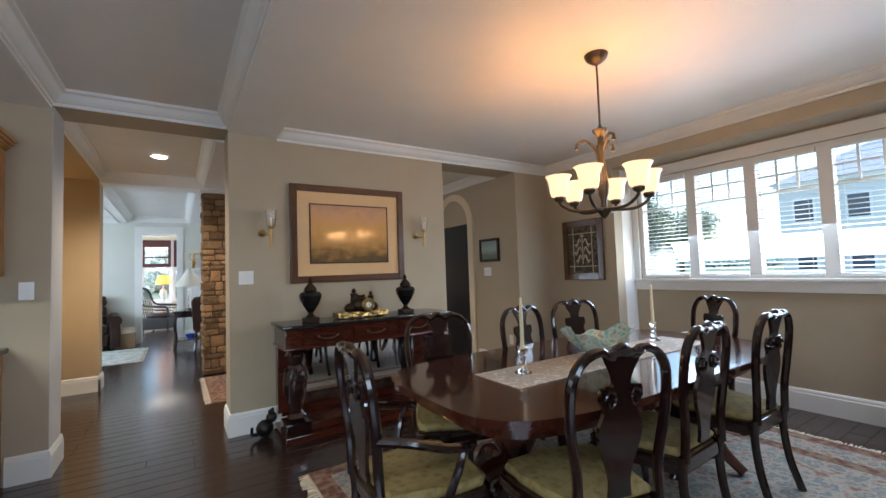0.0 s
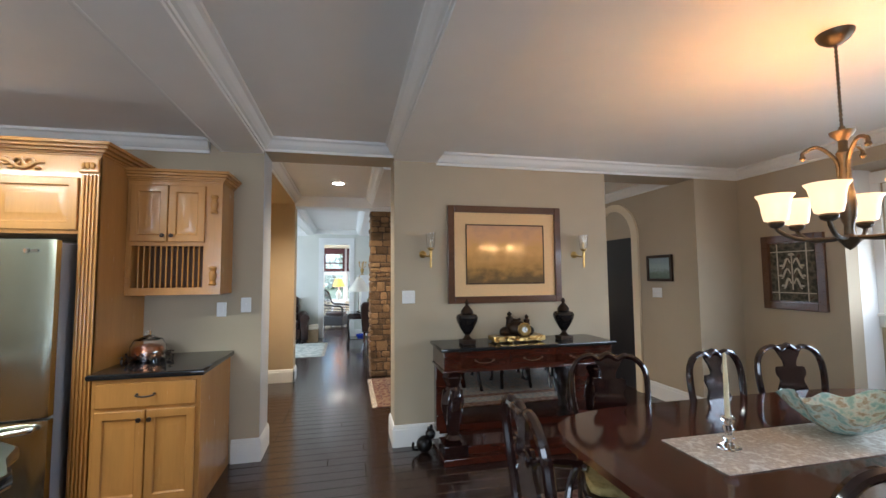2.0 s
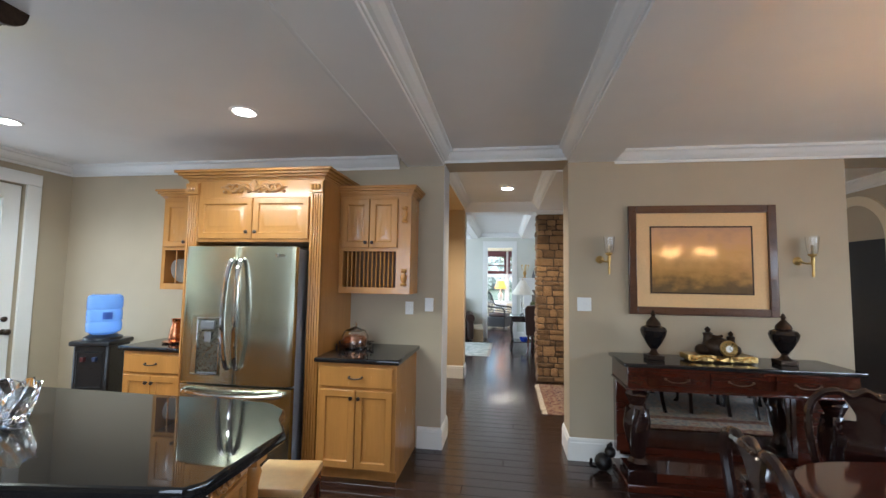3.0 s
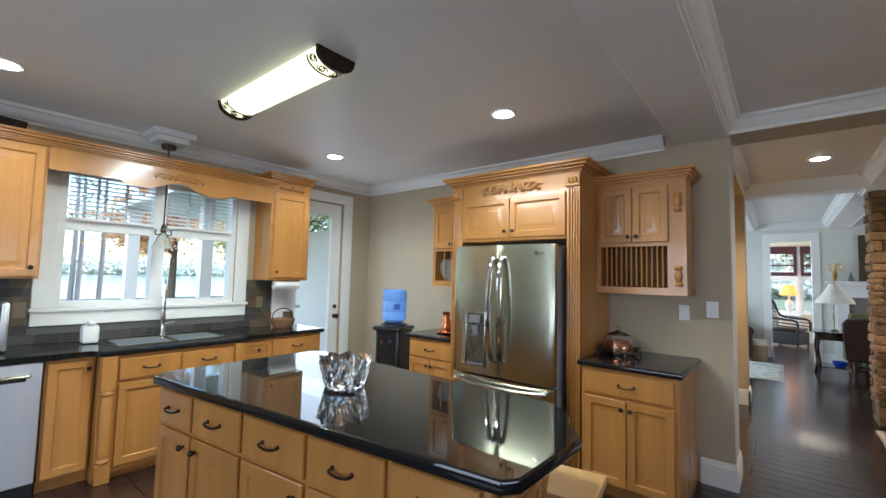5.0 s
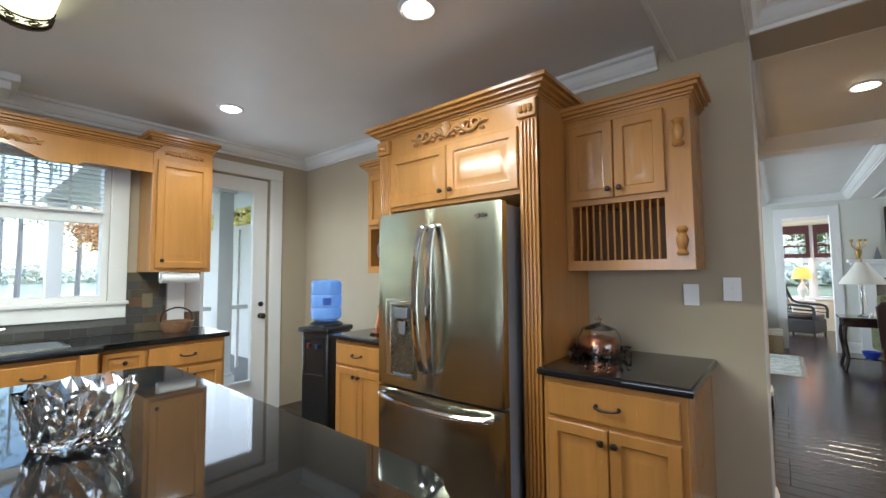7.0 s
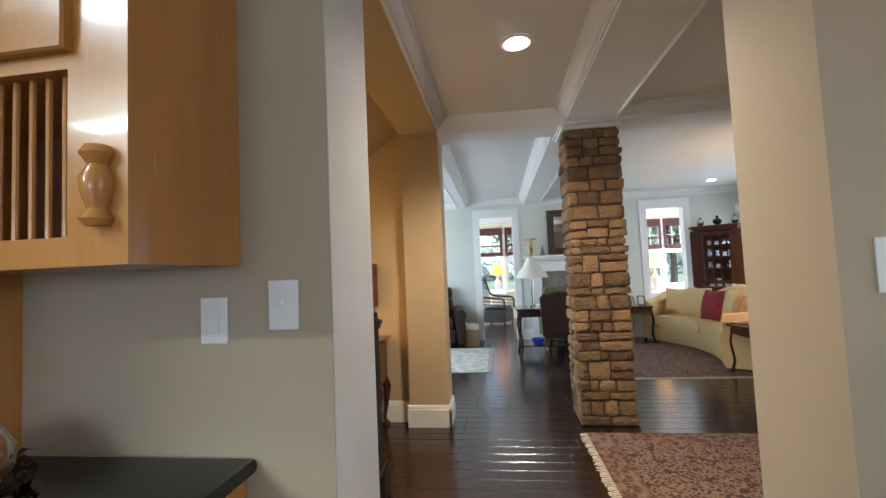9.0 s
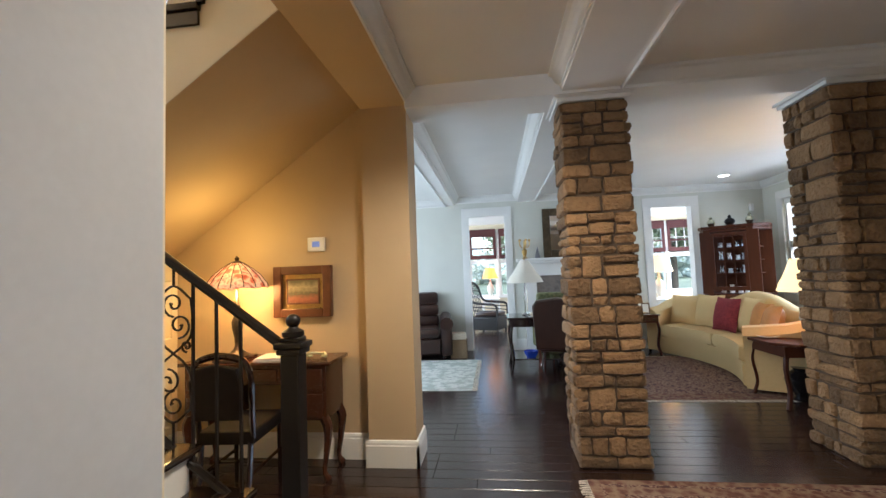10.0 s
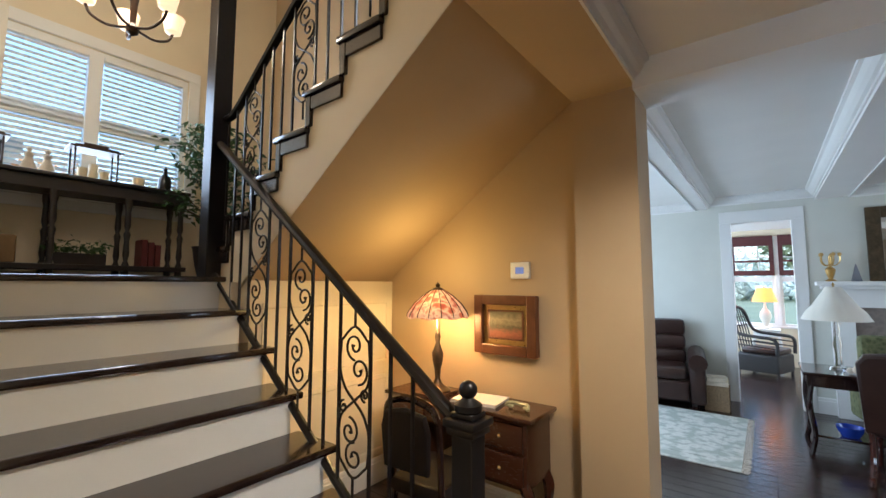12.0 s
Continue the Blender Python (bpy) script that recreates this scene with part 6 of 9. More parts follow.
# panelled wall under the landing
pw = thing("wall_panel", "cream panelled wall under the landing", "wall panel", pose(-2.30, 5.62, 0, 0, 0, 90))
for z0, z1 in ((0.22, 0.82), (0.90, 1.42)):
    b = bm_new()
    rect_rings(b, 0.04, z0, 1.14, z1, [(0, -0.001), (0.0, -0.014), (0.03, -0.014), (0.04, -0.005)], 0.0)
    part("panel", b, M_CREAM, pw)

# desk niche
M_DESK = mat("walnut_desk", (0.055, 0.018, 0.009), 0.25, var=0.35, scale=4, stretch=(0.5, 3, 3), coat=0.4)
dk = thing("writing_desk", "walnut writing desk with cabriole legs in the niche", "desk", pose(-1.98, 6.43, 0))
b = bm_new()
box(b, -0.01, -0.01, 0.77, 1.12, 0.345, 0.795, 0.006)
part("top", b, M_DESK, dk)
b = bm_new()
box(b, 0.03, 0.015, 0.40, 0.36, 0.33, 0.768, 0.004)
box(b, 0.75, 0.015, 0.40, 1.08, 0.33, 0.768, 0.004)
box(b, 0.36, 0.015, 0.64, 0.75, 0.33, 0.768, 0.004)
part("case", b, M_DESK, dk)
for x0, x1, z0, z1 in ((0.05, 0.34, 0.60, 0.75), (0.05, 0.34, 0.42, 0.58), (0.77, 1.06, 0.60, 0.75), (0.77, 1.06, 0.42, 0.58), (0.38, 0.73, 0.66, 0.75)):
    b = bm_new()
    rect_rings(b, x0, z0, x1, z1, [(0, 0.014), (0.003, 0.004), (0.012, 0.002)], 0.0155)
    dr = part("drawer", b, M_DESK, dk)
    b = bm_new()
    lathe(b, [(0.005, 0), (0.011, 0.008), (0.001, 0.018)], 10, m=pose((x0 + x1) / 2, 0.003, (z0 + z1) / 2, 90, 0, 0))
    part("knob", b, M_BRASS, dr)
for x in (0.06, 1.05):
    for y in (0.04, 0.30):
        b = bm_new()
        s = -1 if x < 0.5 else 1
        tube(b, smooth_path([(x, y, 0.42), (x + s * 0.03, y, 0.34), (x + s * 0.015, y, 0.18), (x, y, 0.06), (x + s * 0.03, y, 0.0)], 4), [0.035] * 5 + [0.030, 0.027, 0.024, 0.022, 0.020, 0.018, 0.017, 0.016, 0.018, 0.022, 0.026, 0.024], 8)
        part("leg", b, M_DESK, dk, "cabriole leg")
hc = thing("desk_chair", "dark upholstered side chair drawn up to the desk", "chair", pose(-1.36, 6.05, 0, 0, 0, 4) @ Matrix.Diagonal((0.76, 0.95, 0.98, 1.0)))
M_LEATHER = mat("black_leather", (0.010, 0.007, 0.006), 0.6, spec=0.2, var=0.3, scale=12, bump=0.2, bscale=90)
b = bm_new()
tube(b, smooth_path([(-0.22, 0, 0.44), (-0.225, -0.02, 0.62), (-0.235, -0.045, 0.80), (-0.20, -0.06, 0.90), (-0.10, -0.065, 0.935), (0.0, -0.066, 0.945), (0.10, -0.065, 0.935), (0.20, -0.06, 0.90), (0.235, -0.045, 0.80), (0.225, -0.02, 0.62), (0.22, 0, 0.44)], 4), 0.022, 8)
part("back_frame", b, M_BLACKWOOD, hc)
b = bm_new()
prism(b, [(-0.19, 0.58), (0.19, 0.58), (0.205, 0.80), (0.17, 0.885), (0.0, 0.91), (-0.17, 0.885), (-0.205, 0.80)], 0.025, 0.07, pose(0, 0, 0, 94, 0, 0), 0.014)
part("backrest", b, M_LEATHER, hc, "black leather back pad")
b = bm_new()
box(b, -0.235, -0.02, 0.40, 0.235, 0.43, 0.485, 0.02)
part("seat", b, M_LEATHER, hc, "black leather seat")
for x in (-0.2, 0.2):
    for y, dy in ((0.0, -0.07), (0.40, 0.0)):
        b = bm_new()
        tube(b, [(x, y, 0.42), (x, y + dy * 0.3, 0.2), (x, y + dy, 0.0)], [0.022, 0.019, 0.015], 8)
        part("leg", b, M_BLACKWOOD, hc)
b = bm_new()
tube(b, [(-0.2, 0.0, 0.22), (-0.2, 0.40, 0.22)], 0.011, 6)
tube(b, [(0.2, 0.0, 0.22), (0.2, 0.40, 0.22)], 0.011, 6)
tube(b, [(-0.2, 0.2, 0.22), (0.2, 0.2, 0.22)], 0.011, 6)
part("stretcher", b, M_BLACKWOOD, hc)

# stained glass lamp
M_STAIN = patterned("stained_glass_lit", [(0.20, (0.30, 0.03, 0.015)), (0.40, (0.42, 0.10, 0.03)), (0.52, (0.60, 0.36, 0.18)), (0.70, (0.32, 0.05, 0.02))], 16, 0.3)
nt = M_STAIN.node_tree
ramp = [n for n in nt.nodes if n.type == "VALTORGB"][0]
nt.links.new(ramp.outputs["Color"], nt.nodes["Principled BSDF"].inputs["Emission Color"])
nt.nodes["Principled BSDF"].inputs["Emission Strength"].default_value = 0.20
tl = thing("table_lamp", "lit stained glass table lamp on a bronze base", "table lamp", pose(-1.62, 6.56, 0.8185))
for z, w in ((-0.0225, 0.20),):
    b = bm_new()
    box(b, -w / 2, -0.14, z, w / 2, 0.10, z + 0.022, 0.003)
    solid("book", b, M_DARKWOOD, "dark bound book under the lamp", "book", m=pose(-1.62, 6.56, 0.819))
b = bm_new()
lathe(b, [(0.085, 0.0), (0.09, 0.01), (0.06, 0.025), (0.03, 0.05), (0.018, 0.08), (0.022, 0.14), (0.036, 0.20), (0.040, 0.25), (0.024, 0.29), (0.014, 0.32), (0.022, 0.36), (0.012, 0.40), (0.012, 0.52)], 18)
part("base", b, M_BRONZE_L, tl, "turned bronze base")
b = bm_new()
seg = 16
rr = [(0.215, 0.50), (0.207, 0.525), (0.165, 0.585), (0.105, 0.64), (0.045, 0.68)]
rings = [[b.verts.new((r * math.cos(2 * math.pi * i / seg), r * math.sin(2 * math.pi * i / seg), z + (-0.014 if k == 0 and i % 2 else 0))) for i in range(seg)] for k, (r, z) in enumerate(rr)]
for ra, rb in zip(rings, rings[1:]):
    for i in range(seg):
        b.faces.new((ra[i], ra[(i + 1) % seg], rb[(i + 1) % seg], rb[i]))
part("shade", b, M_STAIN, tl, "lit red and amber stained glass shade", smooth=None)
b = bm_new()
for i in range(seg):
    a = 2 * math.pi * i / seg
    tube(b, [(r * 1.004 * math.cos(a), r * 1.004 * math.sin(a), z + 0.001) for r, z in rr], 0.003, 5)
part("came", b, M_BRONZE, tl, "leaded ribs of the shade")
b = bm_new()
lathe(b, [(0.045, 0.68), (0.038, 0.69), (0.012, 0.70), (0.018, 0.715), (0.001, 0.735)], 12)
part("finial", b, M_BRONZE, tl)

A_DESK = painting_mat("small_oil", [(0.0, (0.10, 0.025, 0.015)), (0.45, (0.30, 0.10, 0.05)), (0.7, (0.10, 0.08, 0.04)), (0.95, (0.28, 0.22, 0.12)), (1.2, (0.12, 0.10, 0.05))], 0.35)
M_GILT = mat("gilt_red_frame", (0.12, 0.045, 0.018), 0.35, 0.2, var=0.35, scale=10)
picture("framed_painting", "small oil painting in a deep red and gilt frame", pose(-1.44, 6.80, 1.07), 0.465, 0.395, 0.065, M_GILT, A_DESK, 0.045, M_BRASS, 0.06, M_GILT)
th = thing("thermostat", "white thermostat with a blue screen", "thermostat", pose(-1.10, 6.80, 1.63))
b = bm_new()
box(b, -0.07, -0.025, -0.055, 0.07, -0.001, 0.055, 0.006)
part("body", b, M_WHITE, th)
b = bm_new()
box(b, -0.03, -0.027, -0.022, 0.03, -0.0252, 0.022)
part("screen", b, glow("blue_screen", (0.35, 0.45, 0.9), 0.07, 0.2), th, "small lit blue screen")
b = bm_new()
for i in range(4):
    box(b, -0.16 + 0.004 * i, -0.12, 0.005 * i, 0.15 + 0.003 * i, 0.10, 0.005 * i + 0.0045)
solid("papers", b, M_WHITE, "stack of white papers on the desk", "papers", m=pose(-1.30, 6.60, 0.7955, 0, 0, 8))
b = bm_new()
tube(b, smooth_path([(-0.08, 0, 0.012), (-0.06, 0.0, 0.03), (0.0, 0.02, 0.028), (0.06, 0, 0.03), (0.08, -0.03, 0.012)], 4), 0.012, 6)
ball(b, (-0.05, 0, 0.014), 0.02, 8, 0.6)
ball(b, (0.05, 0, 0.014), 0.02, 8, 0.6)
solid("desk_ornament", b, mat("pale_green_glass", (0.34, 0.34, 0.20), 0.25, var=0.3, scale=20), "small pale green figure lying on the desk", "ornament", m=pose(-1.02, 6.58, 0.7955))

# landing: window, console table, plant, chandelier
window_frame("window_3", "white landing window with slatted blinds", pose(-4.30, 4.45, 2.25, 0, 0, 90), 1.45, 1.31, 2, sash_split=0.66, casing=0.10, depth=0.12)
for y0, w in ((4.50, 0.62), (5.23, 0.62)):
    blind("window_blind", "white slatted blind lowered over the landing window", pose(-4.33, y0, 0, 0, 0, 90), w, 2.30, 3.53, 0.045, 48, 0.048)
LZ = RISE * 8
M_CON = mat("dark_console_paint", (0.022, 0.018, 0.016), 0.4, var=0.3, scale=8)
ct = thing("console_table", "long dark console table with turned legs and a lower shelf", "console table", pose(-4.27, 4.40, LZ))
L = 1.43
b = bm_new()
box(b, 0.0, 0, 0.745, 0.36, L, 0.775, 0.006)
part("top", b, M_CON, ct)
b = bm_new()
box(b, 0.02, 0.02, 0.65, 0.33, L - 0.02, 0.744, 0.004)
part("apron", b, M_CON, ct)
b = bm_new()
box(b, 0.01, 0.01, 0.06, 0.35, L - 0.01, 0.10, 0.005)
part("shelf", b, M_CON, ct)
for x in (0.05, 0.31):
    for y in (0.06, 0.52, 0.98, L - 0.06):
        b = bm_new()
        lathe(b, [(0.022, 0.0), (0.028, 0.03), (0.026, 0.06), (0.026, 0.11), (0.014, 0.14), (0.024, 0.19), (0.018, 0.30), (0.026, 0.36), (0.014, 0.39), (0.024, 0.43), (0.020, 0.55), (0.028, 0.60), (0.028, 0.65)], 12, (x, y, 0))
        part("leg", b, M_CON, ct, "turned leg")


def lantern(y, s=1.0, x=-4.08):
    o = thing("lantern", "dark metal lantern with cream pillar candles", "lantern", pose(x, y, LZ + 0.776), "lanterns")
    b = bm_new()
    box(b, -0.09 * s, -0.15 * s, 0, 0.09 * s, 0.15 * s, 0.015)
    part("base", b, M_BRONZE, o)
    for sx in (-1, 1):
        for sy in (-1, 1):
            b = bm_new()
            box(b, sx * 0.08 * s - 0.006, sy * 0.135 * s - 0.006, 0.015, sx * 0.08 * s + 0.006, sy * 0.135 * s + 0.006, 0.24 * s)
            part("post", b, M_BRONZE, o)
    b = bm_new()
    prism(b, [(-0.11 * s, -0.17 * s), (0.11 * s, -0.17 * s), (0.11 * s, 0.17 * s), (-0.11 * s, 0.17 * s)], 0.24 * s, 0.255 * s)
    prism(b, [(-0.09 * s, -0.14 * s), (0.09 * s, -0.14 * s), (0.09 * s, 0.14 * s), (-0.09 * s, 0.14 * s)], 0.255 * s, 0.27 * s)
    prism(b, [(-0.05 * s, -0.08 * s), (0.05 * s, -0.08 * s), (0.05 * s, 0.08 * s), (-0.05 * s, 0.08 * s)], 0.27 * s, 0.30 * s, bev=0.006)
    part("roof", b, M_BRONZE, o)
    for yy, hh in ((-0.07, 0.10), (0.0, 0.14), (0.07, 0.09)):
        b = bm_new()
        lathe(b, [(0.032, 0.0155), (0.033, hh * s), (0.02, hh * s + 0.003), (0.001, hh * s)], 14, (0, yy * s, 0))
        part("candle", b, M_WAX, o)
    return o


lantern(5.16)
lantern(4.52, 0.9)
b = bm_new()
lathe(b, [(0.045, 0), (0.047, 0.08), (0.03, 0.083), (0.001, 0.08)], 16)
solid("pillar_candle", b, M_WAX, "short cream pillar candle on the console", "candle", m=pose(-4.05, 5.46, LZ + 0.776))
b = bm_new()
lathe(b, [(0.05, 0), (0.055, 0.02), (0.05, 0.12), (0.02, 0.16), (0.016, 0.20), (0.022, 0.21), (0.001, 0.235)], 14)
solid("bottle", b, M_IRON, "dark stoppered bottle on the console", "bottle", m=pose(-4.06, 5.66, LZ + 0.776))
for y in (4.78, 4.88):
    b = bm_new()
    lathe(b, [(0.05, 0), (0.045, 0.04), (0.022, 0.10), (0.03, 0.13), (0.012, 0.15), (0.022, 0.17), (0.001, 0.195)], 14)
    solid("figurine", b, M_FRINGE, "small pale ceramic figurine on the console", "figurine", "figurines", m=pose(-4.05, y, LZ + 0.776))
b = bm_new()
box(b, -0.1, -0.13, 0, 0.1, 0.13, 0.20, 0.012)
solid("storage_box", b, mat("tan_leather_box", (0.20, 0.12, 0.05), 0.5, var=0.2), "tan leather box on the console shelf", "box", m=pose(-4.09, 4.62, LZ + 0.101))
for i, y in enumerate((5.52, 5.57, 5.62)):
    b = bm_new()
    box(b, -0.09, -0.022, 0, 0.09, 0.022, 0.23 - 0.02 * i, 0.004)
    solid("book", b, mat("red_book_cloth", (0.11, 0.02, 0.02), 0.5, var=0.2), "red cloth bound book standing on the shelf", "book", "shelf books", m=pose(-4.08, y, LZ + 0.101))
M_LEAF = mat("ficus_leaf", (0.035, 0.09, 0.022), 0.45, var=0.5, scale=12, rand=0.2)


def leaves(name, parent, pts, size, seed, material):
    r = random.Random(seed)
    b = bm_new()
    for p in pts:
        a, t, s = r.uniform(0, 6.28), r.uniform(-0.9, 0.5), size * r.uniform(0.6, 1.2)
        m = Matrix.Translation(p) @ Euler((t, r.uniform(-0.6, 0.6), a)).to_matrix().to_4x4()
        q = [m @ Vector(v) for v in ((0, 0, 0), (s * 0.28, s * 0.45, 0.01), (0, s, -s * 0.2), (-s * 0.28, s * 0.45, 0.01))]
        b.faces.new([b.verts.new(v) for v in q])
    o = part(name, b, material, parent, smooth=None)
    o["kind"] = "stuff"
    return o


fp = thing("ficus_tree", "potted artificial ficus tree on the landing", "plant", pose(-3.75, 5.98, LZ))
b = bm_new()
lathe(b, [(0.12, 0), (0.15, 0.12), (0.17, 0.26), (0.18, 0.28), (0.16, 0.28), (0.14, 0.24), (0.001, 0.23)], 20)
part("pot", b, M_CON, fp, "dark pot")
b = bm_new()
tube(b, smooth_path([(0, 0, 0.23), (0.02, 0.01, 0.6), (-0.02, 0.0, 1.0), (0.0, 0.0, 1.35)], 4), 0.016, 8)
r = random.Random(9)
lp = []
for i in range(26):
    z0 = r.uniform(0.45, 1.3)
    a = r.uniform(0, 6.28)
    l = r.uniform(0.2, 0.40) * (1.0 if z0 < 1.2 else 0.7)
    e = Vector((l * math.cos(a), l * math.sin(a), z0 + r.uniform(0.05, 0.28)))
    tube(b, [(0, 0, z0), tuple(e * 0.6 + Vector((0, 0, z0 * 0.4))), tuple(e)], [0.007, 0.005, 0.002], 5)
    for k in range(38):
        t = r.uniform(0.3, 1.1)
        lp.append(Vector((0, 0, z0)).lerp(e, t) + Vector((r.gauss(0, 0.05), r.gauss(0, 0.05), r.gauss(0, 0.05))))
part("trunk", b, M_BRONZE, fp)
leaves("foliage", fp, lp, 0.075, 3, M_LEAF)
pl = thing("planter", "low trough of greenery on the console shelf", "planter", pose(-4.09, 5.10, LZ + 0.101))
b = bm_new()
box(b, -0.07, -0.17, 0, 0.07, 0.17, 0.09, 0.006)
part("trough", b, M_CON, pl)
leaves("foliage", pl, [Vector((r.gauss(0, 0.05), r.uniform(-0.19, 0.19), 0.10 + abs(r.gauss(0, 0.04)))) for i in range(160)], 0.05, 5, M_LEAF)

lc = thing("chandelier", "small bronze chandelier with lit glass shades over the stairs", "chandelier", pose(-2.75, 5.02, 3.02))
b = bm_new()
lathe(b, [(0.001, 0.0), (0.03, 0.02), (0.035, 0.05), (0.015, 0.08), (0.02, 0.2), (0.03, 0.28), (0.012, 0.4), (0.008, 2.27)], 14)
part("stem", b, M_BRONZE, lc)
for k in range(5):
    a = 2 * math.pi * k / 5 + 0.5
    ca, sa = math.cos(a), math.sin(a)
    b = bm_new()
    tube(b, smooth_path([(0.02 * ca, 0.02 * sa, 0.05), (0.12 * ca, 0.12 * sa, 0.04), (0.20 * ca, 0.20 * sa, 0.08), (0.23 * ca, 0.23 * sa, 0.14)], 5), 0.008, 8)
    arm = part("arm", b, M_BRONZE, lc)
    b = bm_new()
    lathe(b, [(0.02, 0.135), (0.045, 0.15), (0.055, 0.20), (0.065, 0.25), (0.06, 0.25), (0.048, 0.20), (0.03, 0.15)], 18, (0.23 * ca, 0.23 * sa, 0))
    part("shade", b, M_LIT, arm, "lit amber glass shade")

# foyer: front door, rug
fd = new("door_2")
tagged(fd, "black arched front door in a cream arch", "door", kind="structure")
fd.matrix_world = pose(4.2, 5.86, 0, 0, 0, -90)
arch = [(0.44 + 0.40 * math.cos(math.pi * i / 20), 2.03 + 0.40 * math.sin(math.pi * i / 20)) for i in range(21)]
b = bm_new()
prism(b, [(0.84, 0.0)] + arch + [(0.04, 0.0)], -0.06, -0.012, pose(0, 0, 0, 90, 0, 0))
part("leaf", b, M_IRON, fd, "black painted arched leaf")
oa = [(0.44 + 0.52 * math.cos(math.pi * i / 20), 2.03 + 0.50 * math.sin(math.pi * i / 20)) for i in range(21)]
b = bm_new()
ring = [(0.96, 0.0)] + oa + [(-0.08, 0.0)]
inn = [(0.84, 0.0)] + arch + [(0.04, 0.0)]
fr, bk = [[b.verts.new((p[0], -0.03, p[1])) for p in q] for q in (ring, inn)], [[b.verts.new((p[0], 0.0, p[1])) for p in q] for q in (ring, inn)]
for i in range(len(ring) - 1):
    b.faces.new((fr[0][i], fr[0][i + 1], fr[1][i + 1], fr[1][i]))
    b.faces.new((fr[0][i], bk[0][i], bk[0][i + 1], fr[0][i + 1]))
    b.faces.new((fr[1][i], fr[1][i + 1], bk[1][i + 1], bk[1][i]))
part("arch_casing", b, M_CREAM, fd, "cream arched casing")
M_RED = patterned("red_persian_rug", [(0.15, (0.035, 0.014, 0.014)), (0.35, (0.10, 0.032, 0.025)), (0.5, (0.30, 0.21, 0.14)), (0.58, (0.085, 0.026, 0.022)), (0.8, (0.045, 0.038, 0.045))], 24, 0.95)


def flat_rug(x0, y0, x1, y1, material, border, label, fr, ends="x"):
    g = thing("rug", label, "rug", pose(0, 0, 0))
    b = bm_new()
    box(b, x0, y0, 0.001, x1, y1, 0.010)
    part("border", b, border, g)
    b = bm_new()
    box(b, x0 + 0.18, y0 + 0.18, 0.0102, x1 - 0.18, y1 - 0.18, 0.0125)
    part("field", b, material, g)
    b = bm_new()
    for q in ((x0 + 0.06, y0 + 0.06, x1 - 0.06, y0 + 0.085), (x0 + 0.06, y1 - 0.085, x1 - 0.06, y1 - 0.06), (x0 + 0.06, y0 + 0.085, x0 + 0.085, y1 - 0.085), (x1 - 0.085, y0 + 0.085, x1 - 0.06, y1 - 0.085)):
        box(b, *q[:2], 0.0102, *q[2:], 0.0118)
    part("inner_border", b, material, g)
    if ends == "x":
        fringe(g, x0, y0, x0, y1, -0.06, 0, int((y1 - y0) * 55))
        fringe(g, x1, y0, x1, y1, 0.06, 0, int((y1 - y0) * 55))
    else:
        fringe(g, x0, y0, x1, y0, 0, -0.06, int((x1 - x0) * 55))
        fringe(g, x0, y1, x1, y1, 0, 0.06, int((x1 - x0) * 55))
    return g


flat_rug(0.80, 5.15, 2.75, 6.53, M_RED, M_RUG_BORDER, "red persian rug in the foyer with cream fringe", True)

# stone columns
M_STONE = mat("fieldstone", (0.215, 0.127, 0.058), 0.9, var=0.66, scale=9, bump=1.0, bscale=38, rand=1.1)
M_MORTAR = mat("dark_mortar", (0.085, 0.056, 0.034), 0.95, var=0.2, scale=30, bump=0.4)

for q in M_STONE.node_tree.nodes:
    if q.type == "BUMP":
        q.inputs["Distance"].default_value = 0.025


def stone_block(p, d, n, us, ue, za, zb, proud, r):
    """One rough stone on a column's face: an uneven outline with a pillowed front."""
    b = bm_new()
    cu, cz, hu, hz = (us + ue) / 2, (za + zb) / 2, (ue - us) / 2, (zb - za) / 2
    base = [(-1, -1), (0, -1), (1, -1), (1, 0), (1, 1), (0, 1), (-1, 1), (-1, 0)]
    wob = [(r.uniform(-0.011, 0.003), r.uniform(-0.010, 0.003)) for q in base]
    rings = []
    for off, ins in ((-0.030, 0.0), (proud - 0.009, 0.0005), (proud - 0.002, 0.005), (proud + 0.002, 0.016)):
        ring = []
        for (a, c), (wa, wc) in zip(base, wob):
            round_ = 0.004 if a and c else 0.0
            u = cu + a * (hu + (wa if off > -0.03 else 0) - min(ins, hu * 0.6) - round_)
            z = cz + c * (hz + (wc if off > -0.03 else 0) - min(ins, hz * 0.6) - round_)
            o = off + (r.uniform(-0.006, 0.006) if ins > 0.004 else 0)
            ring.append(b.verts.new((p[0] + d[0] * u + n[0] * o, p[1] + d[1] * u + n[1] * o, z)))
        rings.append(ring)
    for ra, rb in zip(rings, rings[1:]):
        for i in range(8):
            b.faces.new((ra[i], ra[(i + 1) % 8], rb[(i + 1) % 8], rb[i]))
    o = proud + r.uniform(-0.003, 0.009)
    mid = b.verts.new((p[0] + d[0] * (cu + hu * r.uniform(-0.3, 0.3)) + n[0] * o, p[1] + d[1] * (cu + hu * r.uniform(-0.3, 0.3)) + n[1] * o, cz + hz * r.uniform(-0.3, 0.3)))
    for i in range(8):
        b.faces.new((rings[-1][i], rings[-1][(i + 1) % 8], mid))
    return b


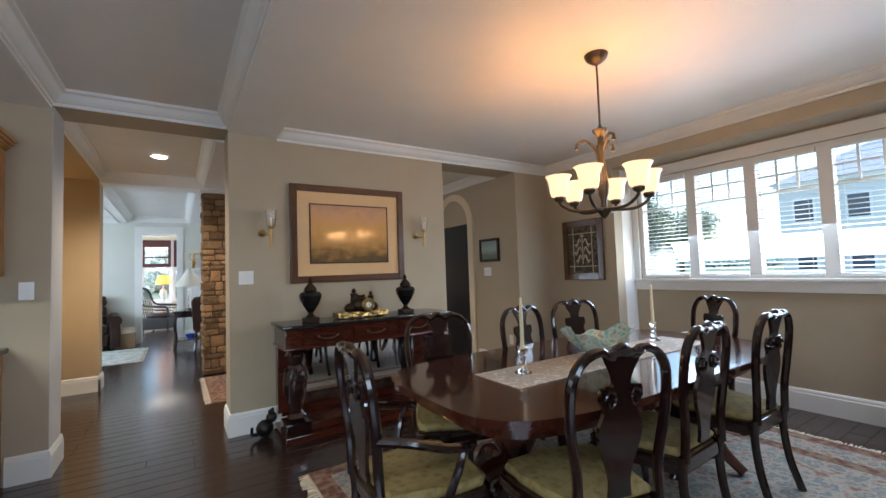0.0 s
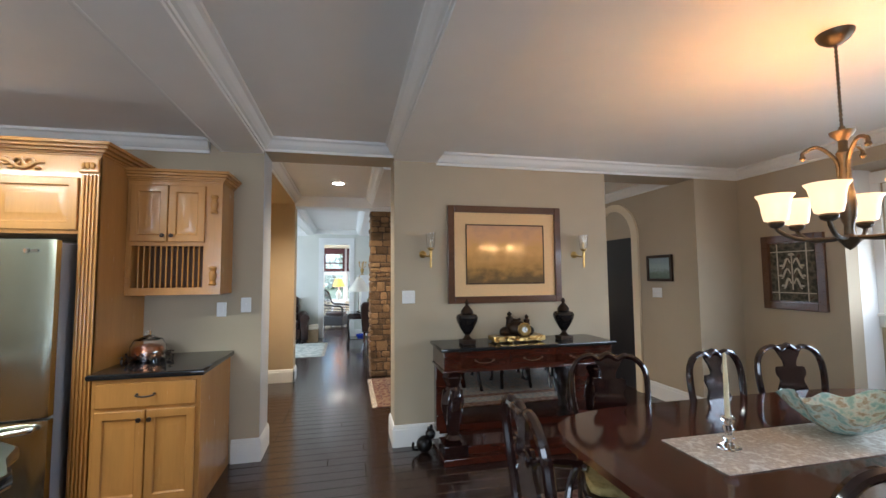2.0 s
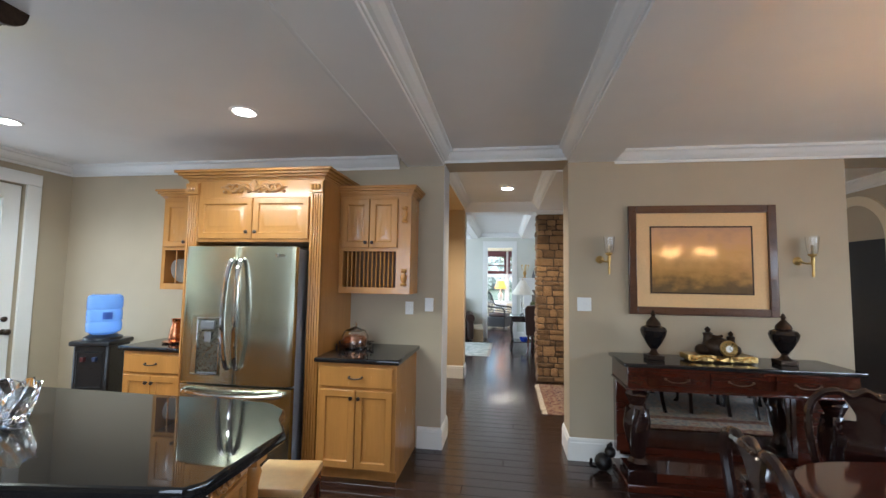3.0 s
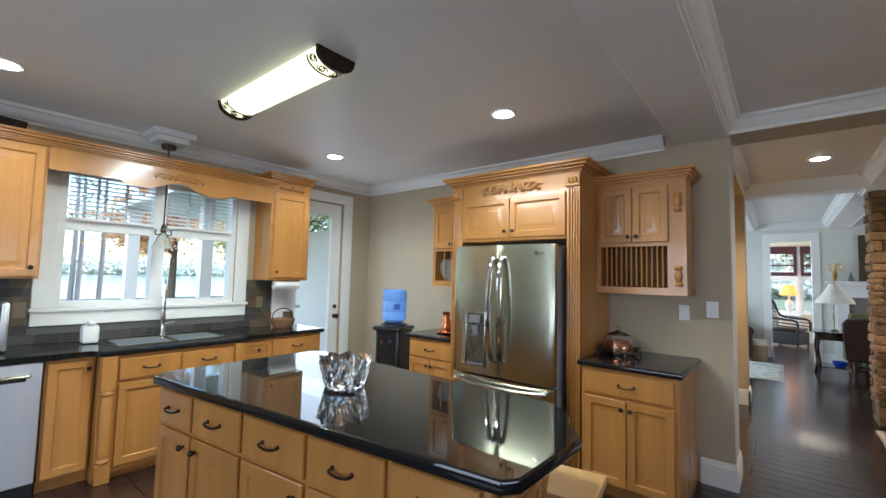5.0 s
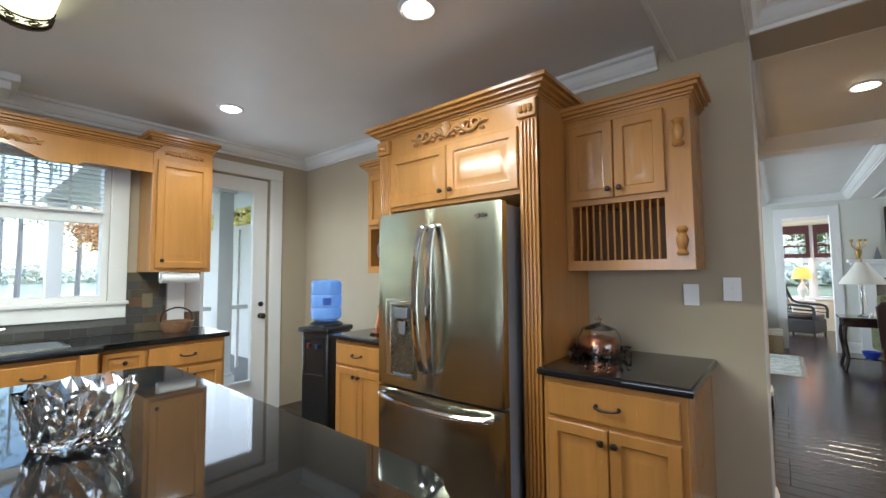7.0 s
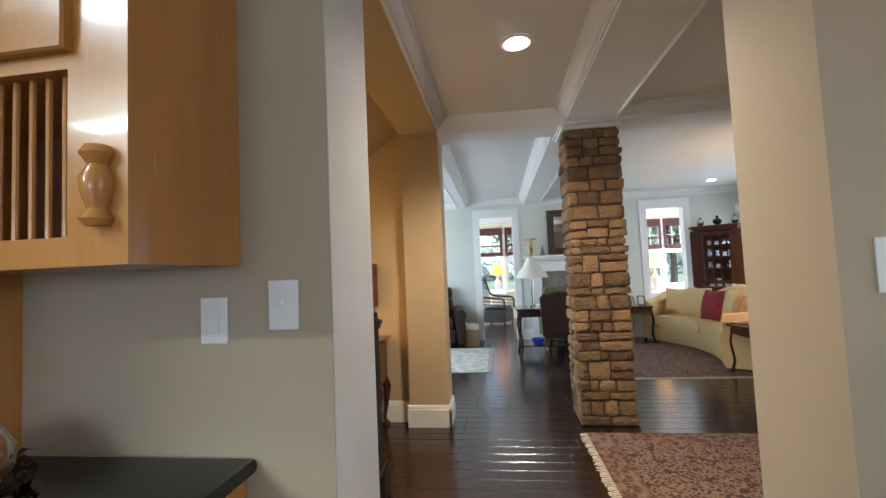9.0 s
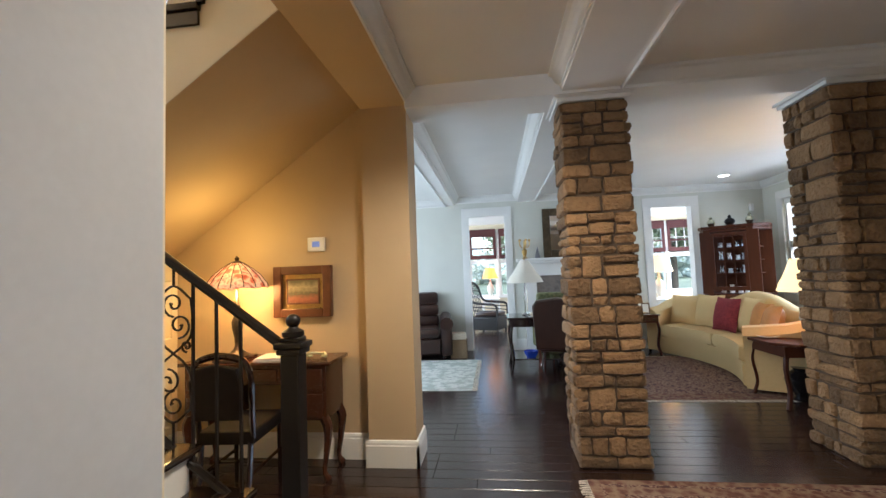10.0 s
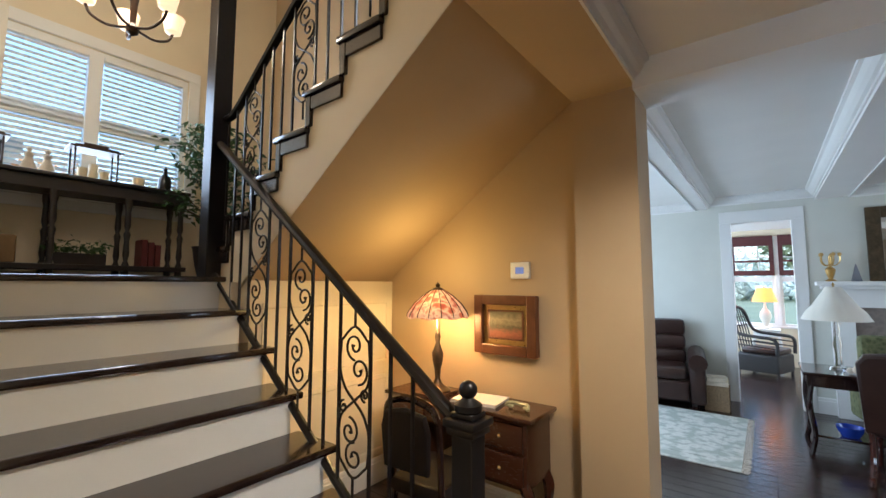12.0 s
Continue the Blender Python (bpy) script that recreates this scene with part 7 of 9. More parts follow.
def stone_column(x0, y0, x1, y1, h, seed):
    c = new("stone_column")
    tagged(c, "stacked fieldstone column in brown and grey tones", "column", kind="structure")
    r = random.Random(seed)
    b = bm_new()
    box(b, x0 + 0.008, y0 + 0.008, 0, x1 - 0.008, y1 - 0.008, h)
    part("core", b, M_MORTAR, c, smooth=None)
    faces = [((x0, y0), (1, 0), x1 - x0, (0, -1)), ((x1, y0), (0, 1), y1 - y0, (1, 0)), ((x1, y1), (-1, 0), x1 - x0, (0, 1)), ((x0, y1), (0, -1), y1 - y0, (-1, 0))]
    z = 0.002
    while z < h - 0.03:
        ch = min(r.choice((0.07, 0.085, 0.10, 0.125, 0.16)), h - z)
        if h - z - ch < 0.06:
            ch = h - z
        for p, d, ln, n in faces:
            cuts = [0.0]
            while cuts[-1] < ln - 0.12:
                cuts.append(cuts[-1] + r.choice((0.08, 0.11, 0.14, 0.18, 0.24)))
            cuts[-1] = ln
            if len(cuts) > 2 and cuts[-1] - cuts[-2] < 0.09:
                cuts.pop(-2)
            for a, e in zip(cuts, cuts[1:]):
                sp = r.uniform(0.38, 0.62)
                one = ch < 0.16 or r.random() < 0.3
                for za, zb in ([(z, z + ch)] if one else [(z, z + ch * sp), (z + ch * sp, z + ch)]):
                    pr = r.uniform(0.001, 0.022)
                    g = r.uniform(0.001, 0.003)
                    us, ue = (a - pr * 0.7 if a == 0 else a + g), (e + pr * 0.7 if e == ln else e - g)
                    part("stone", stone_block(p, d, n, us, ue, za + g, zb - g, pr, r), M_STONE, c, smooth=32)
        z += ch
    b = bm_new()
    for o, za, zb in ((0.03, 0.0, 0.03), (0.05, 0.03, 0.055)):
        box(b, x0 - o, y0 - o, h + za, x1 + o, y1 + o, h + zb, 0.004)
    part("cap", b, M_TRIM, c, "white trim cap")
    return c


stone_column(0.80, 6.70, 1.25, 7.05, 2.555, 3)
stone_column(2.60, 6.78, 3.05, 7.22, 2.555, 8)


# ---- living room ----
M_GOLD = patterned("gold_chenille", [(0.35, (0.62, 0.44, 0.19)), (0.6, (0.68, 0.50, 0.24))], 110, 0.85)
M_REDC = patterned("red_cushion_cloth", [(0.35, (0.16, 0.015, 0.02)), (0.6, (0.26, 0.03, 0.035))], 50, 0.85)
M_ORANGE = mat("orange_silk", (0.52, 0.22, 0.05), 0.5, var=0.15, scale=12)
M_BROWNL = mat("brown_leather", (0.032, 0.014, 0.010), 0.32, spec=0.45, var=0.35, scale=8, bump=0.25, bscale=80)
M_CHERRY = mat("cherry_wood", (0.062, 0.017, 0.006), 0.45, var=0.35, scale=4, stretch=(3, 3, 0.4), spec=0.2)
M_SHADE = mat("cream_lamp_shade", (0.74, 0.70, 0.60), 0.8, var=0.03)
M_SHADE_LIT = glow("lit_lamp_shade", (1.0, 0.63, 0.26), 0.34)
M_SHADE_OR = glow("lit_orange_shade", (1.0, 0.42, 0.08), 0.24)


def arc_block(bm, c, r0, r1, z0, z1, a0, a1, n=12, bev=0.03):
    inner = [(c[0] + r0 * math.cos(radians(a0 + (a1 - a0) * i / n)), c[1] + r0 * math.sin(radians(a0 + (a1 - a0) * i / n))) for i in range(n + 1)]
    outer = [(c[0] + r1 * math.cos(radians(a0 + (a1 - a0) * i / n)), c[1] + r1 * math.sin(radians(a0 + (a1 - a0) * i / n))) for i in range(n + 1)]
    prism(bm, inner + outer[::-1], z0, z1, bev=bev)


def cushion(bm, w, h, d, m):
    n = 8
    g = {}
    for s in (-1, 1):
        for i in range(n + 1):
            for k in range(n + 1):
                u, v = 2 * i / n - 1, 2 * k / n - 1
                puff = (1 - u ** 4) * (1 - v ** 4)
                edge = abs(u) == 1 or abs(v) == 1
                key = (i, k) if edge else (i, k, s)
                if key not in g:
                    pinch = 1 - 0.06 * (1 - max(abs(u), abs(v))) if not edge else 1 - 0.07 * (1 - abs(u * v))
                    g[key] = bm.verts.new(m @ Vector((u * w / 2 * pinch, s * d / 2 * puff if not edge else 0, v * h / 2 * pinch)))
    for s in (-1, 1):
        for i in range(n):
            for k in range(n):
                q = []
                for a, b_ in ((i, k), (i + 1, k), (i + 1, k + 1), (i, k + 1)):
                    e = a in (0, n) or b_ in (0, n)
                    q.append(g[(a, b_) if e else (a, b_, s)])
                bm.faces.new(q if s < 0 else q[::-1])


C = (1.2, 9.5)
sofa = thing("sofa", "curved gold upholstered sofa with a camel back", "sofa", pose(0, 0, 0))
b = bm_new()
arc_block(b, C, 1.90, 2.72, 0.03, 0.27, -27, 36, 14, 0.02)
part("skirted_base", b, M_GOLD, sofa, "gold upholstered base with a skirt")
for a0, a1 in ((-25, 4.2), (4.8, 34)):
    b = bm_new()
    arc_block(b, C, 1.88, 2.50, 0.275, 0.45, a0, a1, 10, 0.045)
    part("seat_cushion", b, M_GOLD, sofa)
b = bm_new()
n = 24
loops = []
for i in range(n + 1):
    a = -27 + 63 * i / n
    t = i / n
    h = 0.80 + 0.13 * math.sin(math.pi * t) ** 2 + 0.05 * math.cos(t * math.pi * 4)
    ca, sa = math.cos(radians(a)), math.sin(radians(a))
    prof = [(2.46, 0.28), (2.44, h - 0.10), (2.47, h - 0.02), (2.54, h), (2.64, h - 0.03), (2.70, h - 0.12), (2.74, 0.05), (2.60, 0.05)]
    loops.append([b.verts.new((C[0] + r * ca, C[1] + r * sa, z)) for r, z in prof])
for la, lb in zip(loops, loops[1:]):
    for k in range(8):
        b.faces.new((la[k], la[(k + 1) % 8], lb[(k + 1) % 8], lb[k]))
b.faces.new(loops[0][::-1])
b.faces.new(loops[-1])
part("backrest", b, M_GOLD, sofa, "serpentine upholstered back", smooth=60)
for a, nm in ((-30, 1), (38.5, -1)):
    b = bm_new()
    m = Matrix.Translation((C[0], C[1], 0)) @ Matrix.Rotation(radians(a), 4, "Z")
    prof = [(-0.09, 0.05), (-0.10, 0.50), (-0.15, 0.60), (-0.10, 0.68), (0.0, 0.69), (0.08, 0.64), (0.09, 0.55), (0.08, 0.05)]
    l0, l1, l2 = [[b.verts.new(m @ Vector((r, p[0] * nm, p[1] + dz * (1 if p[1] > 0.3 else 0)))) for p in prof] for r, dz in ((1.93, 0.0), (2.30, 0.04), (2.66, 0.14))]
    for la, lb in ((l0, l1), (l1, l2)):
        for k in range(8):
            b.faces.new((la[k], la[(k + 1) % 8], lb[(k + 1) % 8], lb[k]))
    b.faces.new(l0[::-1])
    b.faces.new(l2)
    part("arm", b, M_GOLD, sofa, "rolled arm", smooth=50)
for a, r, s, mt, lab in ((30, 2.30, 0.46, M_GOLD, "square gold cushion on the sofa"), (20, 2.32, 0.48, M_GOLD, "square gold cushion on the sofa"), (8.5, 2.20, 0.46, M_REDC, "deep red cushion on the sofa"), (0, 2.30, 0.48, M_GOLD, "square gold cushion on the sofa"), (-9, 2.25, 0.44, M_ORANGE, "orange silk cushion on the sofa"), (-17, 2.25, 0.44, M_ORANGE, "orange silk cushion on the sofa")):
    b = bm_new()
    cushion(b, s, s, 0.17, Matrix.Identity(4))
    solid("cushion", b, mt, lab, "cushion", "sofa cushions", Matrix.Translation((C[0], C[1], 0)) @ Matrix.Rotation(radians(a), 4, "Z") @ Matrix.Translation((r, 0, 0.452 + s / 2 * 0.95)) @ Matrix.Rotation(radians(90), 4, "Z") @ Matrix.Rotation(radians(14), 4, "X"), smooth=60)


def table_lamp(name, m, label, base_mat, shade_mat, hb, r0, r1, hs, kind="urn"):
    o = thing(name, label, "table lamp", m)
    b = bm_new()
    if kind == "urn":
        lathe(b, [(0.08, 0), (0.085, 0.015), (0.05, 0.03), (0.03, 0.05), (0.06, hb * 0.25), (0.095, hb * 0.45), (0.08, hb * 0.62), (0.03, hb * 0.75), (0.02, hb * 0.82), (0.012, hb)], 18)
    else:
        lathe(b, [(0.07, 0), (0.075, 0.012), (0.03, 0.03), (0.022, hb * 0.3), (0.036, hb * 0.5), (0.02, hb * 0.7), (0.03, hb * 0.78), (0.012, hb)], 16)
    part("base", b, base_mat, o)
    b = bm_new()
    lathe(b, [(r0, hb), (r0 * 0.8 + r1 * 0.2, hb + hs * 0.25), (r1 * 1.05, hb + hs * 0.8), (r1, hb + hs), (r1 - 0.004, hb + hs), (r0 - 0.004, hb)], 26)
    part("shade", b, shade_mat, o, "bell-shaped fabric shade")
    b = bm_new()
    lathe(b, [(0.006, hb), (0.006, hb + hs), (0.012, hb + hs + 0.02), (0.001, hb + hs + 0.045)], 10)
    part("finial", b, M_BRASS, o)
    return o


def simple_table(name, m, label, w, d, h, mat_, cat="side table", octo=False, shelf=None):
    o = thing(name, label, cat, m)
    b = bm_new()
    c = 0.22 * w if octo else 0.01
    prism(b, [(-w / 2 + c, -d / 2), (w / 2 - c, -d / 2), (w / 2, -d / 2 + c), (w / 2, d / 2 - c), (w / 2 - c, d / 2), (-w / 2 + c, d / 2), (-w / 2, d / 2 - c), (-w / 2, -d / 2 + c)], h - 0.028, h, bev=0.007)
    part("top", b, mat_, o)
    b = bm_new()
    k = 0.80 if octo else 0.92
    box(b, -w / 2 * k, -d / 2 * k, h - 0.13, w / 2 * k, d / 2 * k, h - 0.029, 0.004)
    part("apron", b, mat_, o)
    for sx in (-1, 1):
        for sy in (-1, 1):
            b = bm_new()
            x, y = sx * w / 2 * (k - 0.07), sy * d / 2 * (k - 0.07)
            tube(b, smooth_path([(x, y, h - 0.10), (x + sx * 0.02, y + sy * 0.01, h * 0.6), (x - sx * 0.005, y, h * 0.25), (x + sx * 0.03, y + sy * 0.02, 0.0)], 4), 0.022, 8)
            part("leg", b, mat_, o)
    if shelf:
        b = bm_new()
        box(b, -w / 2 * 0.8, -d / 2 * 0.8, shelf, w / 2 * 0.8, d / 2 * 0.8, shelf + 0.02, 0.004)
        part("shelf", b, mat_, o)
    return o


simple_table("end_table", pose(3.18, 8.18, 0.0), "octagonal cherry end table at the sofa's end", 0.74, 0.66, 0.60, M_CHERRY, octo=True)
for x, y in ((2.98, 8.30), (3.36, 8.38)):
    b = bm_new()
    lathe(b, [(0.04, 0), (0.07, 0.004), (0.095, 0.014), (0.09, 0.016), (0.001, 0.006)], 20)
    solid("dish", b, M_WHITE, "white dish on the end table", "dish", "dishes", m=pose(x, y, 0.601))
b = bm_new()
lathe(b, [(0.08, 0), (0.085, 0.02), (0.05, 0.04), (0.12, 0.14), (0.13, 0.20), (0.08, 0.27), (0.05, 0.29), (0.07, 0.31)], 20)
solid("urn", b, M_URN, "dark glazed urn on the floor beneath the table", "urn", m=pose(3.18, 8.20, 0.0105))
table_lamp("table_lamp", pose(3.22, 8.04, 0.601), "lit cream lamp on the end table by the sofa", M_FRINGE, M_SHADE_LIT, 0.47, 0.25, 0.13, 0.31)
simple_table("lamp_table", pose(2.52, 10.75, 0), "dark side table by the doorway", 0.50, 0.50, 0.62, M_DARKWOOD)
for x, y in ((2.42, 10.62), (2.62, 10.66)):
    p = thing("photo_frame", "small silver photo frame on the side table", "photo frame", pose(x, y, 0.621, -14, 0, -8), "photo frames")
    b = bm_new()
    wall_cells(b, "y", -0.006, 0.006, -0.06, 0.06, 0, 0.17, [(-0.043, 0.043, 0.018, 0.152)])
    part("frame_border", b, M_CHROME, p)
    b = bm_new()
    box(b, -0.0435, -0.001, 0.017, 0.0435, 0.004, 0.153)
    part("photo", b, M_SHADE, p, "pale print")
flat_rug(1.30, 8.22, 4.40, 10.35, M_RED, M_RUG_BORDER, "red brown persian rug before the sofa", True, "y")
M_PALER = patterned("pale_rug", [(0.2, (0.42, 0.42, 0.36)), (0.42, (0.56, 0.56, 0.50)), (0.6, (0.34, 0.36, 0.31))], 9, 0.95)
flat_rug(-2.30, 8.58, -0.05, 10.30, M_PALER, M_PALER, "pale cream and sage rug in the living room", True)

# corner cabinet
HU = pose(3.58, 10.72, 0, 0, 0, -38) @ Matrix.Diagonal((0.73, 1.0, 1.0, 1.0))
hu = thing("china_cabinet", "cherry corner china cabinet with a glazed door", "china cabinet", HU)
b = bm_new()
out = [(0.0, 0.0), (0.88, 0.0), (1.10, 0.20), (1.12, 0.42), (-0.10, 0.42), (-0.10, 0.12)]
prism(b, out, 0.0, 0.90)
prism(b, out, 1.86, 1.90)
box(b, -0.10, 0.405, 0.90, 1.12, 0.42, 1.86)
box(b, -0.08, 0.0, 0.90, 0.12, 0.06, 1.86)
box(b, 0.76, 0.0, 0.90, 0.96, 0.06, 1.86)
part("case", b, M_CHERRY, hu)
b = bm_new()
prism(b, [(x * 1.05 - 0.025, y - 0.03) for x, y in out[:3]] + [(1.13, 0.42), (-0.12, 0.42), (-0.13, 0.10)], 1.90, 1.95, bev=0.008)
part("cornice", b, M_CHERRY, hu)
b = bm_new()
wall_cells(b, "y", -0.015, 0.015, 0.12, 0.76, 0.95, 1.84, [(0.18, 0.70, 1.01, 1.78)])
dr = part("glazed_door", b, M_CHERRY, hu)
b = bm_new()
for k in range(1, 3):
    box(b, 0.18 + 0.52 * k / 3 - 0.008, -0.010, 1.01, 0.18 + 0.52 * k / 3 + 0.008, 0.005, 1.78)
for k in range(1, 4):
    box(b, 0.18, -0.0095, 1.01 + 0.77 * k / 4 - 0.008, 0.70, 0.0045, 1.01 + 0.77 * k / 4 + 0.008)
part("muntin", b, M_CHERRY, dr)
b = bm_new()
box(b, 0.175, 0.006, 1.005, 0.705, 0.009, 1.785)
pn = part("pane", b, M_PANE, dr)
pn.visible_shadow = False
for z in (1.20, 1.40, 1.60):
    b = bm_new()
    box(b, 0.0, 0.10, z, 0.96, 0.40, z + 0.015)
    part("shelf", b, M_CHERRY, hu)
for x0, x1 in ((0.03, 0.43), (0.45, 0.85)):
    b = bm_new()
    rect_rings(b, x0, 0.10, x1, 0.82, RAISED, -0.001)
    part("door", b, M_CHERRY, hu)
r = random.Random(11)
for z in (1.016, 1.216, 1.416, 1.616):
    for x in (0.25, 0.40, 0.55, 0.66):
        b = bm_new()
        hgt = r.uniform(0.06, 0.14)
        lathe(b, [(0.03, 0), (0.035, hgt * 0.3), (0.022, hgt * 0.6), (0.034, hgt)], 12)
        z1 = z if z > 1.1 else 0.901
        solid("china_piece", b, M_WHITE if r.random() < 0.6 else M_CHROME, "small china cup on the cabinet shelf", "china", "cabinet china", m=HU @ Matrix.Translation((x, 0.20, z1)) @ Matrix.Diagonal((1 / 0.73, 1, 1, 1)))
for x, sc in ((0.10, 1.0), (0.45, 1.25), (0.80, 1.0)):
    b = bm_new()
    lathe(b, [(0.03 * sc, 0), (0.035, 0.01), (0.06 * sc, 0.06), (0.05 * sc, 0.10), (0.02, 0.13), (0.028, 0.15), (0.001, 0.18)], 16)
    solid("vase", b, M_IRON if sc > 1 else M_STEEL, "small lidded vase on top of the china cabinet", "vase", "cabinet vases", m=HU @ Matrix.Translation((x, 0.20, 1.951)) @ Matrix.Diagonal((1 / 0.73, 1, 1, 1)))
b = bm_new()
box(b, -0.03, -0.05, -0.06, 0.03, -0.001, 0.06, 0.01)
solid("alarm_sensor", b, M_WHITE, "white alarm sensor high on the wall", "sensor", m=pose(4.55, 11.15, 2.28))

# recliner
rc = thing("recliner", "brown leather reclining armchair", "armchair", pose(-0.98, 10.62, 0, 0, 0, 8))
b = bm_new()
box(b, -0.32, -0.30, 0.08, 0.32, 0.36, 0.34, 0.03)
part("base", b, M_BROWNL, rc)
b = bm_new()
box(b, -0.29, -0.36, 0.342, 0.29, 0.22, 0.50, 0.06)
part("seat_cushion", b, M_BROWNL, rc)
b = bm_new()
box(b, -0.30, -0.37, 0.10, 0.30, -0.305, 0.335, 0.025)
part("footrest", b, M_BROWNL, rc)
for i, (z0, z1) in enumerate(((0.46, 0.66), (0.65, 0.85), (0.84, 1.06))):
    b = bm_new()
    box(b, -0.29, 0.16 + 0.05 * i, z0, 0.29, 0.36 + 0.05 * i, z1, 0.055)
    part("back_cushion", b, M_BROWNL, rc)
for s in (-1, 1):
    b = bm_new()
    box(b, s * 0.40 - 0.09, -0.34, 0.06, s * 0.40 + 0.09, 0.40, 0.54, 0.04)
    tube(b, [(s * 0.41, -0.36, 0.57), (s * 0.41, 0.40, 0.60)], 0.105, 12)
    part("arm", b, M_BROWNL, rc, "padded rolled arm")
b = bm_new()
for s in (-1, 1):
    for y in (-0.25, 0.33):
        box(b, s * 0.36 - 0.03, y - 0.03, 0.0, s * 0.36 + 0.03, y + 0.03, 0.08)
part("feet", b, M_BLACKWOOD, rc)
for i in range(3):
    b = bm_new()
    box(b, -0.13 + 0.01 * i, -0.10, 0, 0.13 - 0.01 * i, 0.10, 0.05 if i else 0.30, 0.006)
    solid("storage_box" if i == 0 else "book", b, M_FRINGE if i else mat("wicker_box", (0.22, 0.15, 0.08), 0.7, var=0.4, scale=60), "pale book stacked on the basket" if i else "wicker storage box beside the recliner", "book" if i else "box", m=pose(-0.36, 10.55, 0.001 if i == 0 else 0.302 + 0.051 * (i - 1), 0, 0, 6 * i))

# living room desk, lamp, chair
d2 = simple_table("sofa_table", pose(0.80, 9.72, 0), "dark wood writing table with a lamp", 0.78, 0.62, 0.74, M_BLACKWOOD, "table", shelf=0.16)
table_lamp("table_lamp", pose(0.70, 9.80, 0.741), "white shaded crystal lamp on the writing table", M_GLASS, M_SHADE, 0.46, 0.26, 0.06, 0.32, "stick")
b = bm_new()
lathe(b, [(0.06, 0), (0.09, 0.05), (0.10, 0.09), (0.095, 0.09), (0.06, 0.02), (0.001, 0.015)], 18)
solid("blue_bowl", b, mat("cobalt_glaze", (0.02, 0.05, 0.35), 0.1, var=0.2), "cobalt blue bowl on the lower shelf", "bowl", m=pose(0.72, 9.58, 0.181))
b = bm_new()
for x, y, s in ((0, 0, 0.045), (0.07, 0.02, 0.035), (-0.05, 0.04, 0.03), (0.02, -0.05, 0.03)):
    ball(b, (x, y, s), s, 10)
solid("shell_ornament", b, M_FRINGE, "pale shell ornament on the writing table", "ornament", m=pose(0.80, 9.50, 0.741))
lc2 = thing("leather_chair", "brown leather studded chair with curved legs", "chair", pose(1.02, 8.95, 0, 0, 0, -12))
b = bm_new()
prism(b, [(-0.27, 0.42), (0.27, 0.42), (0.29, 0.95), (0.24, 1.02), (0, 1.05), (-0.24, 1.02), (-0.29, 0.95)], 0.0, 0.09, pose(0, 0, 0, 97, 0, 0), 0.025)
part("backrest", b, M_BROWNL, lc2)
b = bm_new()
box(b, -0.28, -0.02, 0.36, 0.28, 0.52, 0.50, 0.03)
part("seat", b, M_BROWNL, lc2)
for x in (-0.24, 0.24):
    b = bm_new()
    tube(b, smooth_path([(x, -0.05, 0.64), (x * 1.15, 0.15, 0.66), (x * 1.2, 0.38, 0.62), (x * 1.1, 0.42, 0.50)], 4), 0.022, 8)
    part("arm", b, M_DARKWOOD, lc2)
    for y, dy in ((0.0, -0.10), (0.48, 0.03)):
        b = bm_new()
        tube(b, smooth_path([(x, y, 0.40), (x, y + dy * 0.2, 0.2), (x * 1.05, y + dy, 0.0)], 4), 0.022, 8)
        part("leg", b, M_DARKWOOD, lc2)
wc = thing("wing_chair", "olive green upholstered chair by the fireplace", "armchair", pose(1.24, 10.42, 0, 0, 0, 190))
M_OLIVE = patterned("olive_tapestry", [(0.3, (0.07, 0.08, 0.03)), (0.6, (0.16, 0.16, 0.07))], 22, 0.9)
b = bm_new()
box(b, -0.33, 0.0, 0.18, 0.33, 0.62, 0.46, 0.05)
part("seat", b, M_OLIVE, wc)
b = bm_new()
box(b, -0.33, -0.12, 0.30, 0.33, 0.04, 1.02, 0.05)
part("backrest", b, M_OLIVE, wc)
for s in (-1, 1):
    b = bm_new()
    box(b, s * 0.36 - 0.06, -0.08, 0.2, s * 0.36 + 0.06, 0.50, 0.64, 0.04)
    part("arm", b, M_OLIVE, wc)
    for y in (0.0, 0.52):
        b = bm_new()
        lathe(b, [(0.015, 0.0), (0.025, 0.19)], 8, (s * 0.28, y, 0))
        part("leg", b, M_DARKWOOD, wc)

# fireplace, mirror
M_FSTONE = patterned("fireplace_stone", [(0.2, (0.10, 0.08, 0.07)), (0.5, (0.22, 0.18, 0.15)), (0.7, (0.14, 0.12, 0.11))], 8, 0.6)
fp2 = new("fireplace")
tagged(fp2, "white fireplace mantel with a brown stone surround", "fireplace", kind="structure")
b = bm_new()
box(b, 0.66, 10.90, 1.53, 2.40, 11.149, 1.58, 0.008)
box(b, 0.70, 10.95, 1.49, 2.36, 11.149, 1.53, 0.008)
part("mantel_shelf", b, M_TRIM, fp2)
b = bm_new()
box(b, 0.78, 11.02, 1.28, 2.28, 11.149, 1.489)
for x in (0.78, 2.08):
    box(b, x, 11.02, 0, x + 0.20, 11.149, 1.28, 0.004)
part("surround", b, M_TRIM, fp2)
b = bm_new()
wall_cells(b, "y", 11.07, 11.148, 0.981, 2.079, 0, 1.279, [(1.2, 1.86, -1, 0.75)])
part("stone_facing", b, M_FSTONE, fp2)
b = bm_new()
box(b, 1.2, 11.12, 0, 1.86, 11.148, 0.75)
part("firebox", b, M_IRON, fp2)
